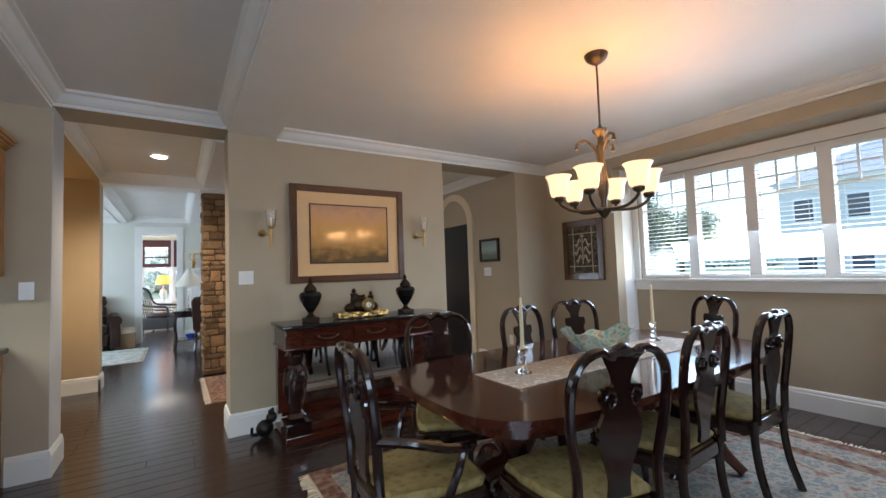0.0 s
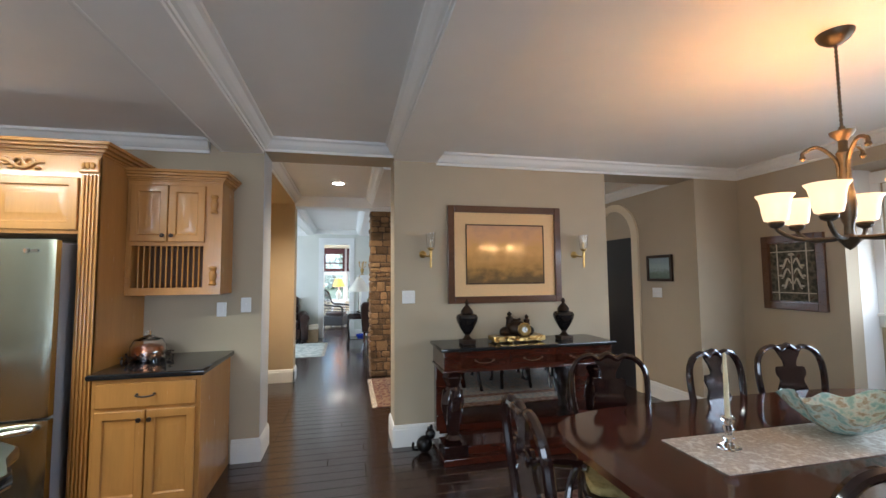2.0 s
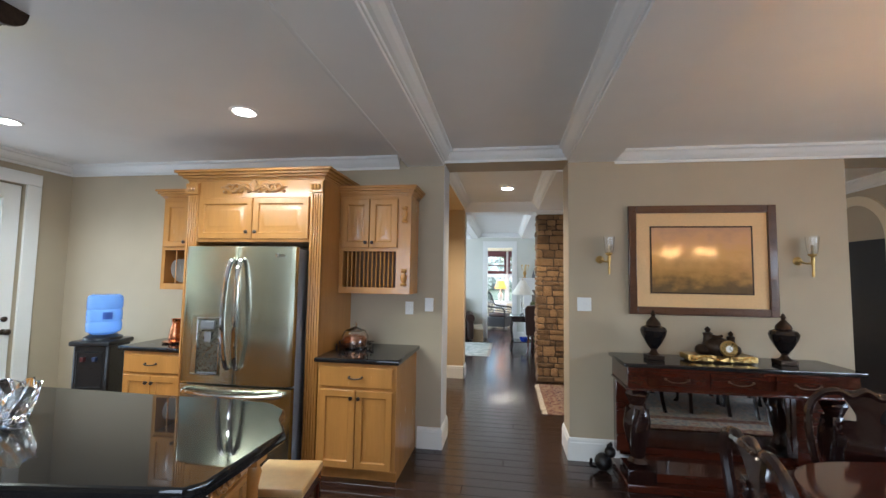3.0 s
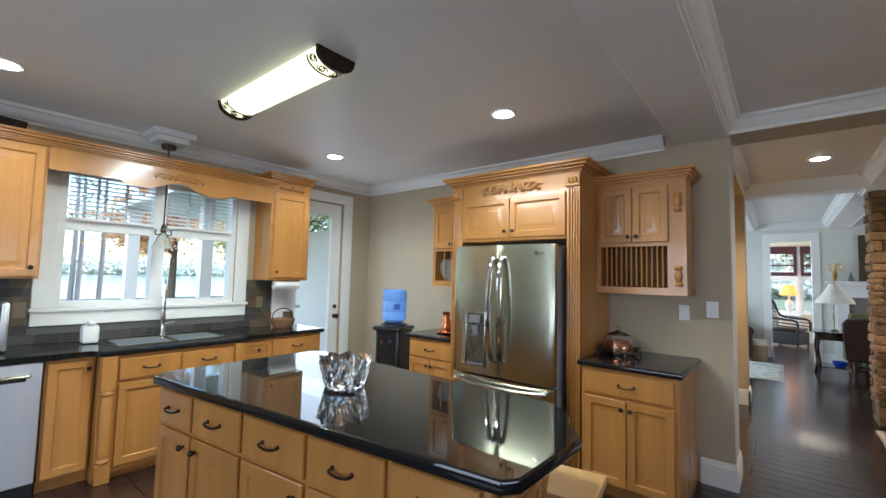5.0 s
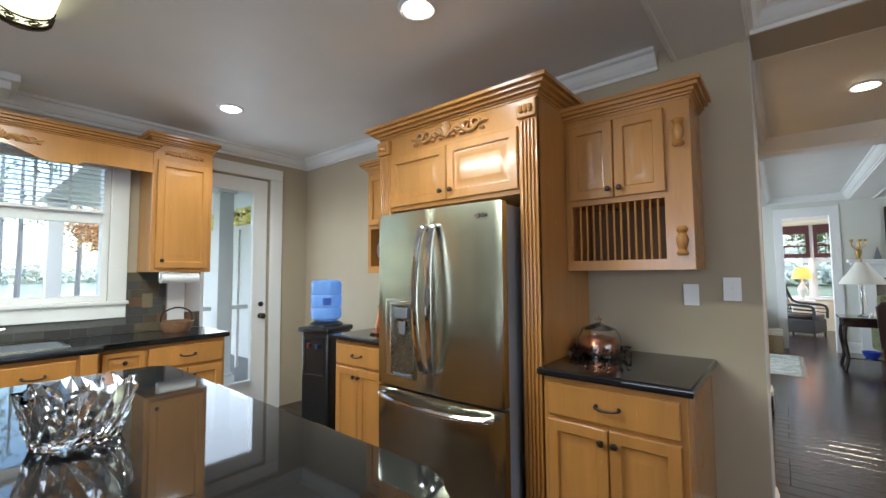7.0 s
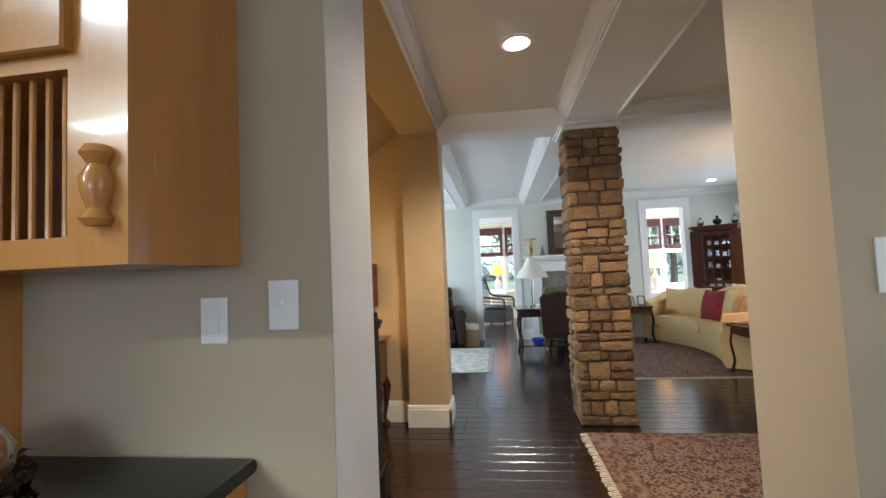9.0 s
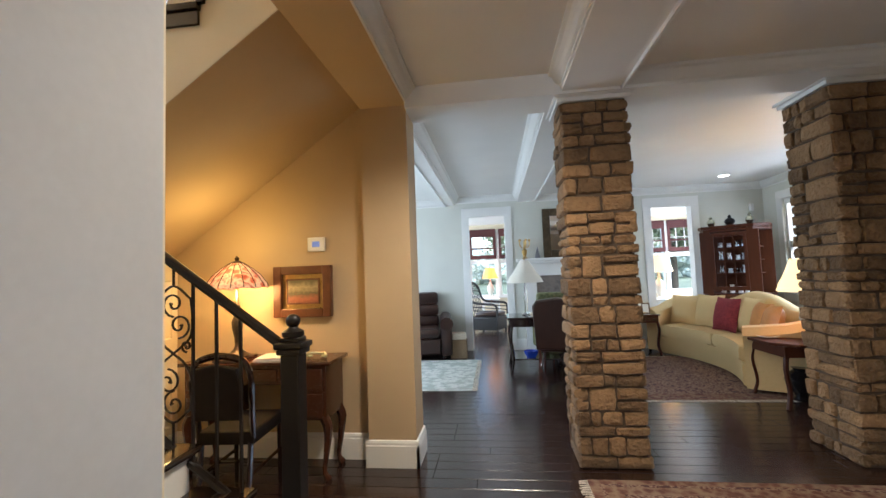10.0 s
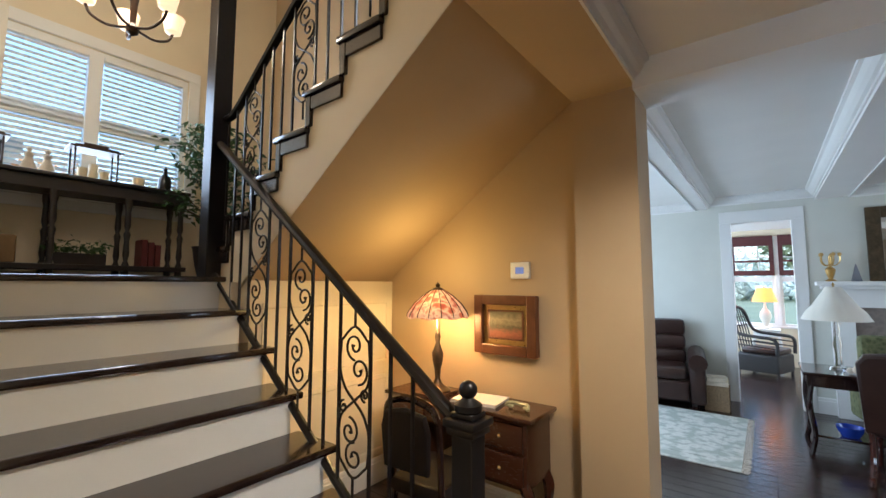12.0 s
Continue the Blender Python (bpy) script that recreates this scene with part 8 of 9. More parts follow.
picture("mirror", "large carved dark gilt framed mirror over the mantel", pose(1.14, 11.145, 1.585), 0.86, 0.86, 0.13, mat("dark_gilt", (0.09, 0.065, 0.035), 0.4, 0.5, var=0.5, scale=18, bump=0.6, bscale=50), M_MIRROR, 0.0)
for x in (0.80, 2.20):
    cd = thing("candelabrum", "brass candelabrum on the mantel", "candelabrum", pose(x, 11.02, 1.581), "candelabra")
    b = bm_new()
    lathe(b, [(0.05, 0), (0.055, 0.01), (0.02, 0.03), (0.04, 0.09), (0.05, 0.14), (0.015, 0.18), (0.012, 0.30)], 14)
    part("stem", b, M_BRASS, cd)
    for k in range(5):
        a = 2 * math.pi * k / 5
        b = bm_new()
        tube(b, smooth_path([(0, 0, 0.2), (0.05 * math.cos(a), 0.05 * math.sin(a), 0.19), (0.09 * math.cos(a), 0.09 * math.sin(a), 0.24), (0.09 * math.cos(a), 0.09 * math.sin(a), 0.31)], 4), 0.007, 6)
        ball(b, (0.09 * math.cos(a), 0.09 * math.sin(a), 0.32), 0.022, 8)
        part("arm", b, M_BRASS, cd)
b = bm_new()
prism(b, [(-0.05, 0), (0.05, 0), (0.0, 0.20)], -0.01, 0.01, pose(0, 0, 0, 90, 0, 20))
solid("ship_ornament", b, M_STEEL_SIDE, "small grey sail ornament on the mantel", "ornament", m=pose(1.02, 11.02, 1.581))


# doorways to the sunroom
def doorway(name, x0, x1, h, y, c=0.115):
    o = new(name)
    tagged(o, "white cased doorway to the sunroom", "doorway", kind="structure")
    for q in ((x0 - c, 0, x0, h), (x1, 0, x1 + c, h), (x0 - c, h, x1 + c, h + 0.15)):
        b = bm_new()
        box(b, q[0], y - 0.022, q[1], q[2], y, q[3], 0.004)
        part("casing", b, M_TRIM, o)
    for q in ((x0, 0.0, x0 + 0.012, h), (x1 - 0.012, 0.0, x1, h), (x0 + 0.012, h - 0.012, x1 - 0.012, h)):
        b = bm_new()
        box(b, q[0], y - 0.0225, q[1], q[2], y + 0.15, q[3])
        part("jamb", b, M_TRIM, o)
    return o


doorway("doorway_1", -0.17, 0.49, 2.38, 11.15)
doorway("doorway_2", 2.95, 3.62, 2.38, 11.15)
window_frame("window_4", "white living room window with a blind", pose(4.75, 10.68, 0.9, 0, 0, -90), 1.93, 1.43, 2, casing=0.13, depth=0.12, sash_split=0.72)
blind("window_blind", "white slatted blind in the living room window", pose(4.775, 10.63, 0, 0, 0, -90), 1.83, 0.95, 2.30, 0.05, 12, 0.04)

# sunroom
M_ROMAN = mat("maroon_roman_cloth", (0.075, 0.020, 0.018), 0.85, var=0.3, scale=30, stretch=(1, 1, 6), bump=0.3)
for i, x in enumerate((-1.10, -0.36, 0.40, 3.80, 4.55)):
    window_frame("window_%d" % (5 + i), "white sunroom window below a maroon shade", pose(x, 14.6, 0.75), 0.69, 1.70, 1, sash_split=0.90, casing=0.035, depth=0.10, grids=[(1.0, 1.66, 3, 2)])
    rs = thing("roman_shade", "maroon woven roman shade half drawn", "roman shade", pose(x, 14.6, 0), "roman shades")
    for k, (z0, z1) in enumerate(((2.30, 2.50), (1.98, 2.02), (1.72, 1.82))):
        b = bm_new()
        box(b, 0.0, -0.06 - 0.006 * k, z0, 0.69, -0.035, z1, 0.006)
        part("fold", b, M_ROMAN, rs)
    for q in ((0.0, 0.07), (0.62, 0.69)):
        b = bm_new()
        box(b, q[0], -0.052, 1.82, q[1], -0.040, 2.30)
        part("side_band", b, M_ROMAN, rs)
M_WICKER = mat("dark_wicker", (0.018, 0.015, 0.013), 0.6, var=0.4, scale=60, bump=0.6, bscale=120)


def wicker_chair(m):
    o = thing("wicker_chair", "dark wicker armchair with a dark cushion", "armchair", m, "wicker chairs")
    b = bm_new()
    box(b, -0.33, -0.30, 0.06, 0.33, 0.33, 0.36, 0.03)
    part("skirt", b, M_WICKER, o)
    b = bm_new()
    box(b, -0.29, -0.29, 0.362, 0.29, 0.26, 0.46, 0.04)
    part("seat_cushion", b, M_BROWNL, o, "dark seat cushion")
    for k in range(7):
        x = -0.30 + 0.10 * k
        b = bm_new()
        tube(b, smooth_path([(x, 0.30, 0.34), (x, 0.36, 0.70), (x * 0.95, 0.45, 1.12 - 0.2 * abs(x))], 4), 0.012, 6)
        part("back_slat", b, M_WICKER, o)
    b = bm_new()
    tube(b, smooth_path([(-0.36, -0.30, 0.36), (-0.37, -0.28, 0.62), (-0.37, 0.0, 0.66), (-0.35, 0.30, 0.72), (-0.30, 0.42, 1.05), (0, 0.46, 1.14), (0.30, 0.42, 1.05), (0.35, 0.30, 0.72), (0.37, 0.0, 0.66), (0.37, -0.28, 0.62), (0.36, -0.30, 0.36)], 4), 0.028, 8)
    for z in (0.48, 0.56):
        for s in (-1, 1):
            tube(b, [(s * 0.36, -0.29, z), (s * 0.36, 0.31, z + 0.03)], 0.012, 6)
    for z in (0.80, 0.95):
        tube(b, [(-0.33, 0.36 + (z - 0.7) * 0.2, z), (0.33, 0.36 + (z - 0.7) * 0.2, z)], 0.012, 6)
    part("arm_frame", b, M_WICKER, o)
    for x in (-0.29, 0.29):
        for y in (-0.27, 0.30):
            b = bm_new()
            lathe(b, [(0.02, 0), (0.024, 0.07)], 8, (x, y, 0))
            part("leg", b, M_WICKER, o)
    return o


wicker_chair(pose(0.12, 13.55, 0, 0, 0, 70))
simple_table("lamp_table", pose(0.15, 14.25, 0), "small round sunroom table with an orange lamp", 0.42, 0.42, 0.72, M_WHITE)
table_lamp("table_lamp", pose(0.15, 14.25, 0.721), "lit orange shaded lamp in the sunroom", M_SHADE, M_SHADE_OR, 0.50, 0.20, 0.12, 0.26)
wicker_chair(pose(3.25, 13.4, 0, 0, 0, -20))
simple_table("lamp_table", pose(3.62, 12.75, 0), "pale sunroom table with a lit lamp", 0.5, 0.5, 0.70, M_WHITE)
table_lamp("table_lamp", pose(3.62, 12.75, 0.701), "lit cream lamp on the sunroom table", M_SHADE, M_SHADE_LIT, 0.55, 0.27, 0.17, 0.34)


# ---- small things of the kitchen ----
M_SLATES = [mat("slate_tile", c, 0.5, var=0.5, scale=6, bump=0.5, bscale=50, rand=0.6) for c in ((0.060, 0.055, 0.050), (0.10, 0.075, 0.040), (0.13, 0.070, 0.035), (0.065, 0.070, 0.050), (0.045, 0.040, 0.036))]
M_GROUT = mat("grey_grout", (0.12, 0.115, 0.105), 0.9, var=0.15, scale=40)
M_COPPER = mat("copper", (0.66, 0.26, 0.12), 0.25, 1.0, var=0.2, scale=16)
wcl = thing("water_cooler", "black water cooler with a blue water bottle", "water cooler", pose(-3.455, 3.60, 0, 0, 0, 14))
b = bm_new()
box(b, -0.155, -0.15, 0.0, 0.155, 0.17, 0.90, 0.025)
part("body", b, M_BLACK, wcl, "black plastic body")
b = bm_new()
box(b, -0.175, -0.185, 0.875, 0.175, 0.18, 0.925, 0.02)
lathe(b, [(0.150, 0.92), (0.148, 0.945), (0.11, 0.965), (0.08, 0.97)], 24)
part("collar", b, M_BLACK, wcl)
b = bm_new()
lathe(b, [(0.05, 0.955), (0.10, 0.975), (0.132, 0.995), (0.138, 1.02), (0.138, 1.075), (0.131, 1.09), (0.138, 1.105), (0.138, 1.19), (0.131, 1.205), (0.138, 1.22), (0.138, 1.30), (0.130, 1.328), (0.105, 1.342), (0.03, 1.335), (0.001, 1.335)], 28)
bottle = part("bottle", b, glass("blue_water_bottle", (0.26, 0.47, 0.88), 0.12, 1.15), wcl, "pale blue translucent bottle")
bottle.visible_shadow = False
bottle.data.materials[0].node_tree.nodes["Principled BSDF"].inputs["Transmission Weight"].default_value = 0.5
b = bm_new()
prism(b, [(0.1395 * math.cos(radians(a)), 0.1395 * math.sin(radians(a))) for a in range(-62, -27, 5)] + [(0.138 * math.cos(radians(a)), 0.138 * math.sin(radians(a))) for a in range(-32, -63, -5)], 1.115, 1.18)
part("bottle_label", b, mat("blue_paper_label", (0.03, 0.08, 0.32), 0.5), bottle, "dark blue paper label")
b = bm_new()
rect_rings(b, -0.115, 0.50, 0.115, 0.83, [(0, -0.151), (0.01, -0.160), (0.022, -0.140)], -0.148)
part("tap_recess", b, M_BLACK, wcl)
for x, c in ((-0.05, (0.10, 0.02, 0.02)), (0.05, (0.03, 0.04, 0.09))):
    b = bm_new()
    box(b, x - 0.015, -0.185, 0.74, x + 0.015, -0.14, 0.78, 0.004)
    part("tap", b, mat("tap_plastic", c, 0.35), wcl)

b = bm_new()
lathe(b, [(0.055, 0), (0.06, 0.02), (0.05, 0.10), (0.035, 0.15), (0.04, 0.19), (0.046, 0.20), (0.04, 0.20), (0.03, 0.15), (0.001, 0.03)], 18)
tube(b, smooth_path([(0.045, 0, 0.17), (0.09, 0, 0.15), (0.085, 0, 0.08), (0.05, 0, 0.06)], 4), 0.007, 6)
solid("copper_jug", b, M_COPPER, "copper jug on the counter beside the fridge", "jug", m=pose(-2.66, 3.57, 0.9375))
b = bm_new()
lathe(b, [(0.07, 0), (0.10, 0.006), (0.105, 0.014), (0.001, 0.008)], 22)
solid("copper_tray", b, M_COPPER, "round copper tray under the jug", "tray", m=pose(-2.66, 3.57, 0.923))
cl = thing("cake_dome", "glass dome over copper ware ringed with dried leaves", "cloche", pose(-1.00, 3.70, 0.923))
b = bm_new()
lathe(b, [(0.06, 0.0), (0.10, 0.02), (0.105, 0.07), (0.085, 0.10), (0.03, 0.115), (0.001, 0.12)], 20)
part("pot", b, M_COPPER, cl, "copper pot")
b = bm_new()
lathe(b, [(0.115, 0.002), (0.117, 0.10), (0.09, 0.15), (0.03, 0.175), (0.012, 0.185), (0.020, 0.205), (0.001, 0.22), (0.001, 0.172), (0.085, 0.146), (0.112, 0.10), (0.111, 0.002)], 24)
dm = part("dome", b, M_GLASS, cl, "clear glass dome")
dm.visible_shadow = False
r = random.Random(21)
leaves("wreath", cl, [Vector((r.uniform(0.11, 0.16) * math.cos(a), r.uniform(0.11, 0.16) * math.sin(a), r.uniform(0.005, 0.05))) for a in np.linspace(0, 6.28, 110)], 0.04, 8, M_BRONZE)

# sink, tap, soap
sk = thing("kitchen_sink", "double bowl stainless steel sink", "sink", pose(-4.02, 1.50, 0.9225, 0, 0, 90))
b = bm_new()
for x0, x1 in ((-0.39, -0.01), (0.01, 0.39)):
    box(b, x0, -0.2, 0.0005, x0 + 0.02, 0.2, 0.006)
    box(b, x1 - 0.02, -0.2, 0.0005, x1, 0.2, 0.006)
    box(b, x0 + 0.02, -0.2, 0.0005, x1 - 0.02, -0.18, 0.006)
    box(b, x0 + 0.02, 0.18, 0.0005, x1 - 0.02, 0.2, 0.006)
part("rim", b, M_STEEL, sk)
# no hollow here: darker flat plates stand in for the shaded basins
for x in (-0.2, 0.2):
    b = bm_new()
    box(b, x - 0.168, -0.178, 0.0008, x + 0.168, 0.178, 0.0025)
    part("basin", b, M_STEEL_SIDE, sk, "flat grey plate with the basin's shade in its colour")
fa = thing("kitchen_tap", "brushed steel pull-down spring tap", "tap", pose(-4.24, 1.52, 0.9225))
b = bm_new()
lathe(b, [(0.03, 0), (0.03, 0.01), (0.02, 0.03), (0.018, 0.10), (0.018, 0.18)], 16)
tube(b, [(0, 0.015, 0.10), (0.0, 0.09, 0.115)], 0.008, 8)
part("body", b, M_CHROME, fa)
b = bm_new()
tube(b, smooth_path([(0, 0, 0.18), (0, 0, 0.40), (0.03, -0.01, 0.475), (0.09, -0.03, 0.49), (0.14, -0.045, 0.44), (0.15, -0.05, 0.36), (0.15, -0.05, 0.20)], 6), 0.012, 10)
part("spout", b, M_CHROME, fa)
b = bm_new()
for i in range(34):
    z = 0.20 + 0.22 * i / 34
    lathe(b, [(0.0125, z - 0.002), (0.0155, z), (0.0125, z + 0.002)], 10)
part("spring", b, M_STEEL, fa)
b = bm_new()
lathe(b, [(0.016, 0.12), (0.02, 0.14), (0.018, 0.24)], 12, (0.15, -0.05, 0))
part("spray_head", b, M_CHROME, fa)
b = bm_new()
box(b, -0.04, -0.04, 0, 0.04, 0.04, 0.12, 0.02)
box(b, -0.02, -0.015, 0.12, 0.06, 0.015, 0.145, 0.008)
solid("soap_dispenser", b, M_WHITE, "white soap dispenser by the sink", "soap dispenser", m=pose(-4.15, 1.0, 0.923) @ Matrix.Diagonal((1.3, 1.35, 1.2, 1.0)))
cm = thing("coffee_maker", "black and silver pod coffee maker", "coffee maker", pose(-4.10, 0.40, 0.923, 0, 0, 90))
b = bm_new()
box(b, -0.06, -0.10, 0.0, 0.10, 0.14, 0.03, 0.008)
box(b, -0.06, 0.02, 0.03, 0.10, 0.14, 0.33, 0.02)
box(b, -0.06, -0.10, 0.23, 0.10, 0.02, 0.33, 0.02)
part("body", b, M_BLACK, cm)
b = bm_new()
box(b, 0.102, -0.09, 0.01, 0.145, 0.14, 0.335, 0.015)
part("side_panel", b, M_STEEL_SOFT, cm, "silver side panel")
b = bm_new()
box(b, -0.145, -0.04, 0.0, -0.062, 0.14, 0.31, 0.015)
part("water_tank", b, mat("smoked_tank", (0.02, 0.022, 0.03), 0.1, var=0.1), cm, "smoked water tank")
bk = thing("basket", "woven basket with a handle on the counter", "basket", pose(-4.13, 2.60, 0.923))
b = bm_new()
lathe(b, [(0.09, 0), (0.115, 0.04), (0.125, 0.09), (0.118, 0.09), (0.10, 0.03), (0.001, 0.015)], 24, wav=(12, 0.02))
part("body", b, mat("tan_wicker", (0.22, 0.11, 0.05), 0.6, var=0.4, scale=60, bump=0.6, bscale=110), bk)
b = bm_new()
tube(b, smooth_path([(0, -0.12, 0.08), (0, -0.10, 0.16), (0, 0, 0.20), (0, 0.10, 0.16), (0, 0.12, 0.08)], 5), 0.006, 6)
part("handle", b, M_BRONZE, bk)
pt = thing("paper_towel_holder", "white paper towel roll under the wall cabinet", "paper towel", pose(-4.10, 2.60, 1.372))
b = bm_new()
lathe(b, [(0.015, -0.14), (0.045, -0.138), (0.045, 0.138), (0.015, 0.14)], 20, m=pose(0, 0, 0, 90, 0, 0))
part("roll", b, M_WHITE, pt)
b = bm_new()
for y in (-0.15, 0.15):
    box(b, -0.012, y - 0.004, -0.012, 0.012, y + 0.004, 0.048)
box(b, -0.02, -0.154, 0.04, 0.02, 0.154, 0.0475)
part("bracket", b, M_CHROME, pt)
M_TANPLATE = mat("tan_plate_plastic", (0.20, 0.15, 0.09), 0.4, var=0.05)
for y in (0.62, 2.45):
    switch(pose(KX + 0.012, y, 1.18, 0, 0, 90), 0.075, 0.118, kind="rocker", label="tan outlet on the slate backsplash", mt=M_TANPLATE)

# pendant over the sink
pd = thing("pendant_light", "pale glass bell pendant on a dark stem over the sink", "pendant light", pose(-4.12, 1.44, 1.66))
b = bm_new()
box(b, -0.16, -0.16, 0.99, 0.16, 0.16, 1.04, 0.006)
box(b, -0.12, -0.12, 0.94, 0.12, 0.12, 0.99, 0.006)
part("ceiling_block", b, M_TRIM, pd, "white ceiling block")
b = bm_new()
lathe(b, [(0.055, 0.90), (0.06, 0.935), (0.03, 0.94)], 18)
tube(b, [(0, 0, 0.22), (0, 0, 0.91)], 0.006, 8)
lathe(b, [(0.012, 0.16), (0.026, 0.18), (0.018, 0.22), (0.008, 0.24)], 12)
tube(b, smooth_path([(0, -0.055, 0.19), (0, -0.06, 0.15), (0, -0.03, 0.145), (0, 0, 0.17), (0, 0.03, 0.145), (0, 0.06, 0.15), (0, 0.055, 0.19)], 4), 0.005, 6)
part("stem", b, M_BRONZE, pd)
b = bm_new()
lathe(b, [(0.025, 0.15), (0.045, 0.12), (0.062, 0.07), (0.080, 0.03), (0.075, 0.03), (0.058, 0.07), (0.040, 0.115), (0.02, 0.145)], 22)
part("shade", b, glass("pale_opal_glass", (0.86, 0.86, 0.82), 0.25, 1.3), pd, "pale glass bell shade")
b = bm_new()
tube(b, smooth_path([(0, -0.35, 0.0), (0, -0.1, 0.02), (0, 0.25, 0.0)], 4), 0.03, 8)
lathe(b, [(0.012, 0.0), (0.012, 0.10), (0.02, 0.13), (0.001, 0.15)], 10, (0, 0, 0))
solid("wrought_ornament", b, M_BRONZE, "dark ornament lying on top of the cabinets", "ornament", m=pose(-4.05, 0.30, 2.487))

# backsplash of slate tiles
bs = thing("backsplash", "backsplash of mixed grey and brown slate tiles", "backsplash", pose(KX, 0, 0))
b = bm_new()
box(b, 0.0005, -0.78, 0.923, 0.004, 2.86, 1.05)
box(b, 0.0005, -0.78, 1.05, 0.004, 0.675, 1.418)
box(b, 0.0005, 2.305, 1.05, 0.004, 2.59, 1.418)
part("grout", b, M_GROUT, bs)
r = random.Random(17)
for row in range(7):
    z0, z1 = 0.9245 + row * 0.0705, 0.9245 + row * 0.0705 + 0.067
    y = -0.78 - r.uniform(0, 0.1)
    while y < 2.86:
        w = r.choice((0.10, 0.15, 0.20))
        y0, y1 = max(y, -0.78), min(y + w - 0.004, 2.585 if z0 > 1.06 else 2.86)
        y += w
        if z1 > 1.045 and y1 > 0.67 and y0 < 2.31:
            if y0 < 0.66:
                y1 = min(y1, 0.67)
            elif y1 > 2.32:
                y0 = max(y0, 2.31)
            else:
                continue
        if y1 - y0 < 0.02:
            continue
        b = bm_new()
        box(b, 0.004, y0, z0, 0.009 + r.uniform(0, 0.003), y1, min(z1, 1.417))
        part("tile", b, r.choice(M_SLATES), bs, smooth=None)

# ---- outdoors ----
M_GRASS = mat("lawn", (0.13, 0.15, 0.075), 0.95, var=0.35, scale=0.4, bscale=20)
M_DRIVE = mat("pale_drive", (0.24, 0.235, 0.225), 0.9, var=0.1, scale=0.6)
b = bm_new()
b.faces.new([b.verts.new(p) for p in ((-900, -900, -0.45), (900, -900, -0.45), (900, 900, -0.45), (-900, 900, -0.45))])
fixed("ground", b, M_GRASS, "lawn round the house", "ground")
b = bm_new()
box(b, 8, -60, -0.46, 15, 60, -0.42)
fixed("road", b, M_DRIVE, "pale street before the house", "road")
b = bm_new()
box(b, -9.6, 2.0, -0.44, KX - 0.17, 4.8, -0.05)
fixed("pavement", b, M_DRIVE, "pale concrete porch slab by the back door", "porch")
M_SIDING = mat("pale_siding", (0.66, 0.64, 0.58), 0.8, var=0.05, scale=2)
M_ROOF = mat("grey_shingles", (0.30, 0.30, 0.31), 0.9, var=0.2, scale=4)
M_DKGLASS = mat("dark_window_glass", (0.05, 0.06, 0.08), 0.1, var=0.1)


def far_house(x, y, w, d, h, arches=False):
    o = thing("house", "pale two-storey house across the street", "house", pose(x, y, -0.45), "neighbouring houses")
    b = bm_new()
    box(b, -d / 2, -w / 2, 0, d / 2, w / 2, h)
    part("wall", b, M_SIDING, o, smooth=None)
    b = bm_new()
    v = [b.verts.new(p) for p in ((-d / 2 - 0.4, -w / 2 - 0.4, h), (d / 2 + 0.4, -w / 2 - 0.4, h), (d / 2 + 0.4, w / 2 + 0.4, h), (-d / 2 - 0.4, w / 2 + 0.4, h), (0, -w / 4, h + 2.6), (0, w / 4, h + 2.6))]
    for q in ((0, 1, 4), (1, 2, 5, 4), (2, 3, 5), (3, 0, 4, 5), (3, 2, 1, 0)):
        b.faces.new([v[i] for i in q])
    part("roof", b, M_ROOF, o, smooth=None)
    b = bm_new()
    box(b, -d / 2 - 0.12, -w / 2 - 0.1, 2.95, -d / 2 + 0.01, w / 2 + 0.1, 3.15)
    box(b, -d / 2 - 0.25, -w / 2 - 0.2, h - 0.22, -d / 2 + 0.01, w / 2 + 0.2, h)
    part("cornice", b, M_TRIM, o, smooth=None)
    n = int(w / 2.4)
    for s in range(2):
        for i in range(n):
            yy = -w / 2 + w * (i + 0.5) / n
            z0 = 1.0 + s * 2.9
            top = [(0.55, z0 + 1.5), (-0.55, z0 + 1.5)]
            if arches and s == 0:
                top = [(0.55 * math.cos(math.pi * k / 10), z0 + 1.15 + 0.55 * math.sin(math.pi * k / 10)) for k in range(11)]
            for nm, f, mt, a0, a1 in (("window", 1.0, M_TRIM, 0.005, 0.06), ("pane", 0.80, M_DKGLASS, 0.061, 0.075)):
                b = bm_new()
                pts = [(-0.55, z0), (0.55, z0)] + top
                cz = z0 + 0.8
                prism(b, [(p * f, cz + (q - cz) * (f + 0.06 if f < 1 else 1)) for p, q in pts], a0, a1, pose(-d / 2, yy, 0) @ Matrix(((0, 0, -1, 0), (1, 0, 0, 0), (0, 1, 0, 0), (0, 0, 0, 1))))
                bmesh.ops.recalc_face_normals(b, faces=b.faces)
                if nm == "window":
                    wd = part(nm, b, mt, o, smooth=None)
                else:
                    part(nm, b, mt, wd, smooth=None)
    return o


far_house(37, 3.2, 14.5, 9, 6.4, True)
far_house(78, 50, 12, 9, 5.4)
M_BARK = mat("bark", (0.09, 0.07, 0.05), 0.95, var=0.4, scale=8, bump=0.6)
M_AUTUMN = mat("autumn_leaves", (0.62, 0.36, 0.18), 0.8, var=0.6, scale=3)
M_PINE = mat("grey_pine_bark", (0.20, 0.20, 0.20), 0.95, var=0.3, scale=8, bump=0.5)
M_YELLOW = mat("yellow_leaves", (0.50, 0.46, 0.16), 0.8, var=0.5, scale=3)
M_GREENS = mat("tree_leaves", (0.22, 0.25, 0.13), 0.8, var=0.6, scale=3)


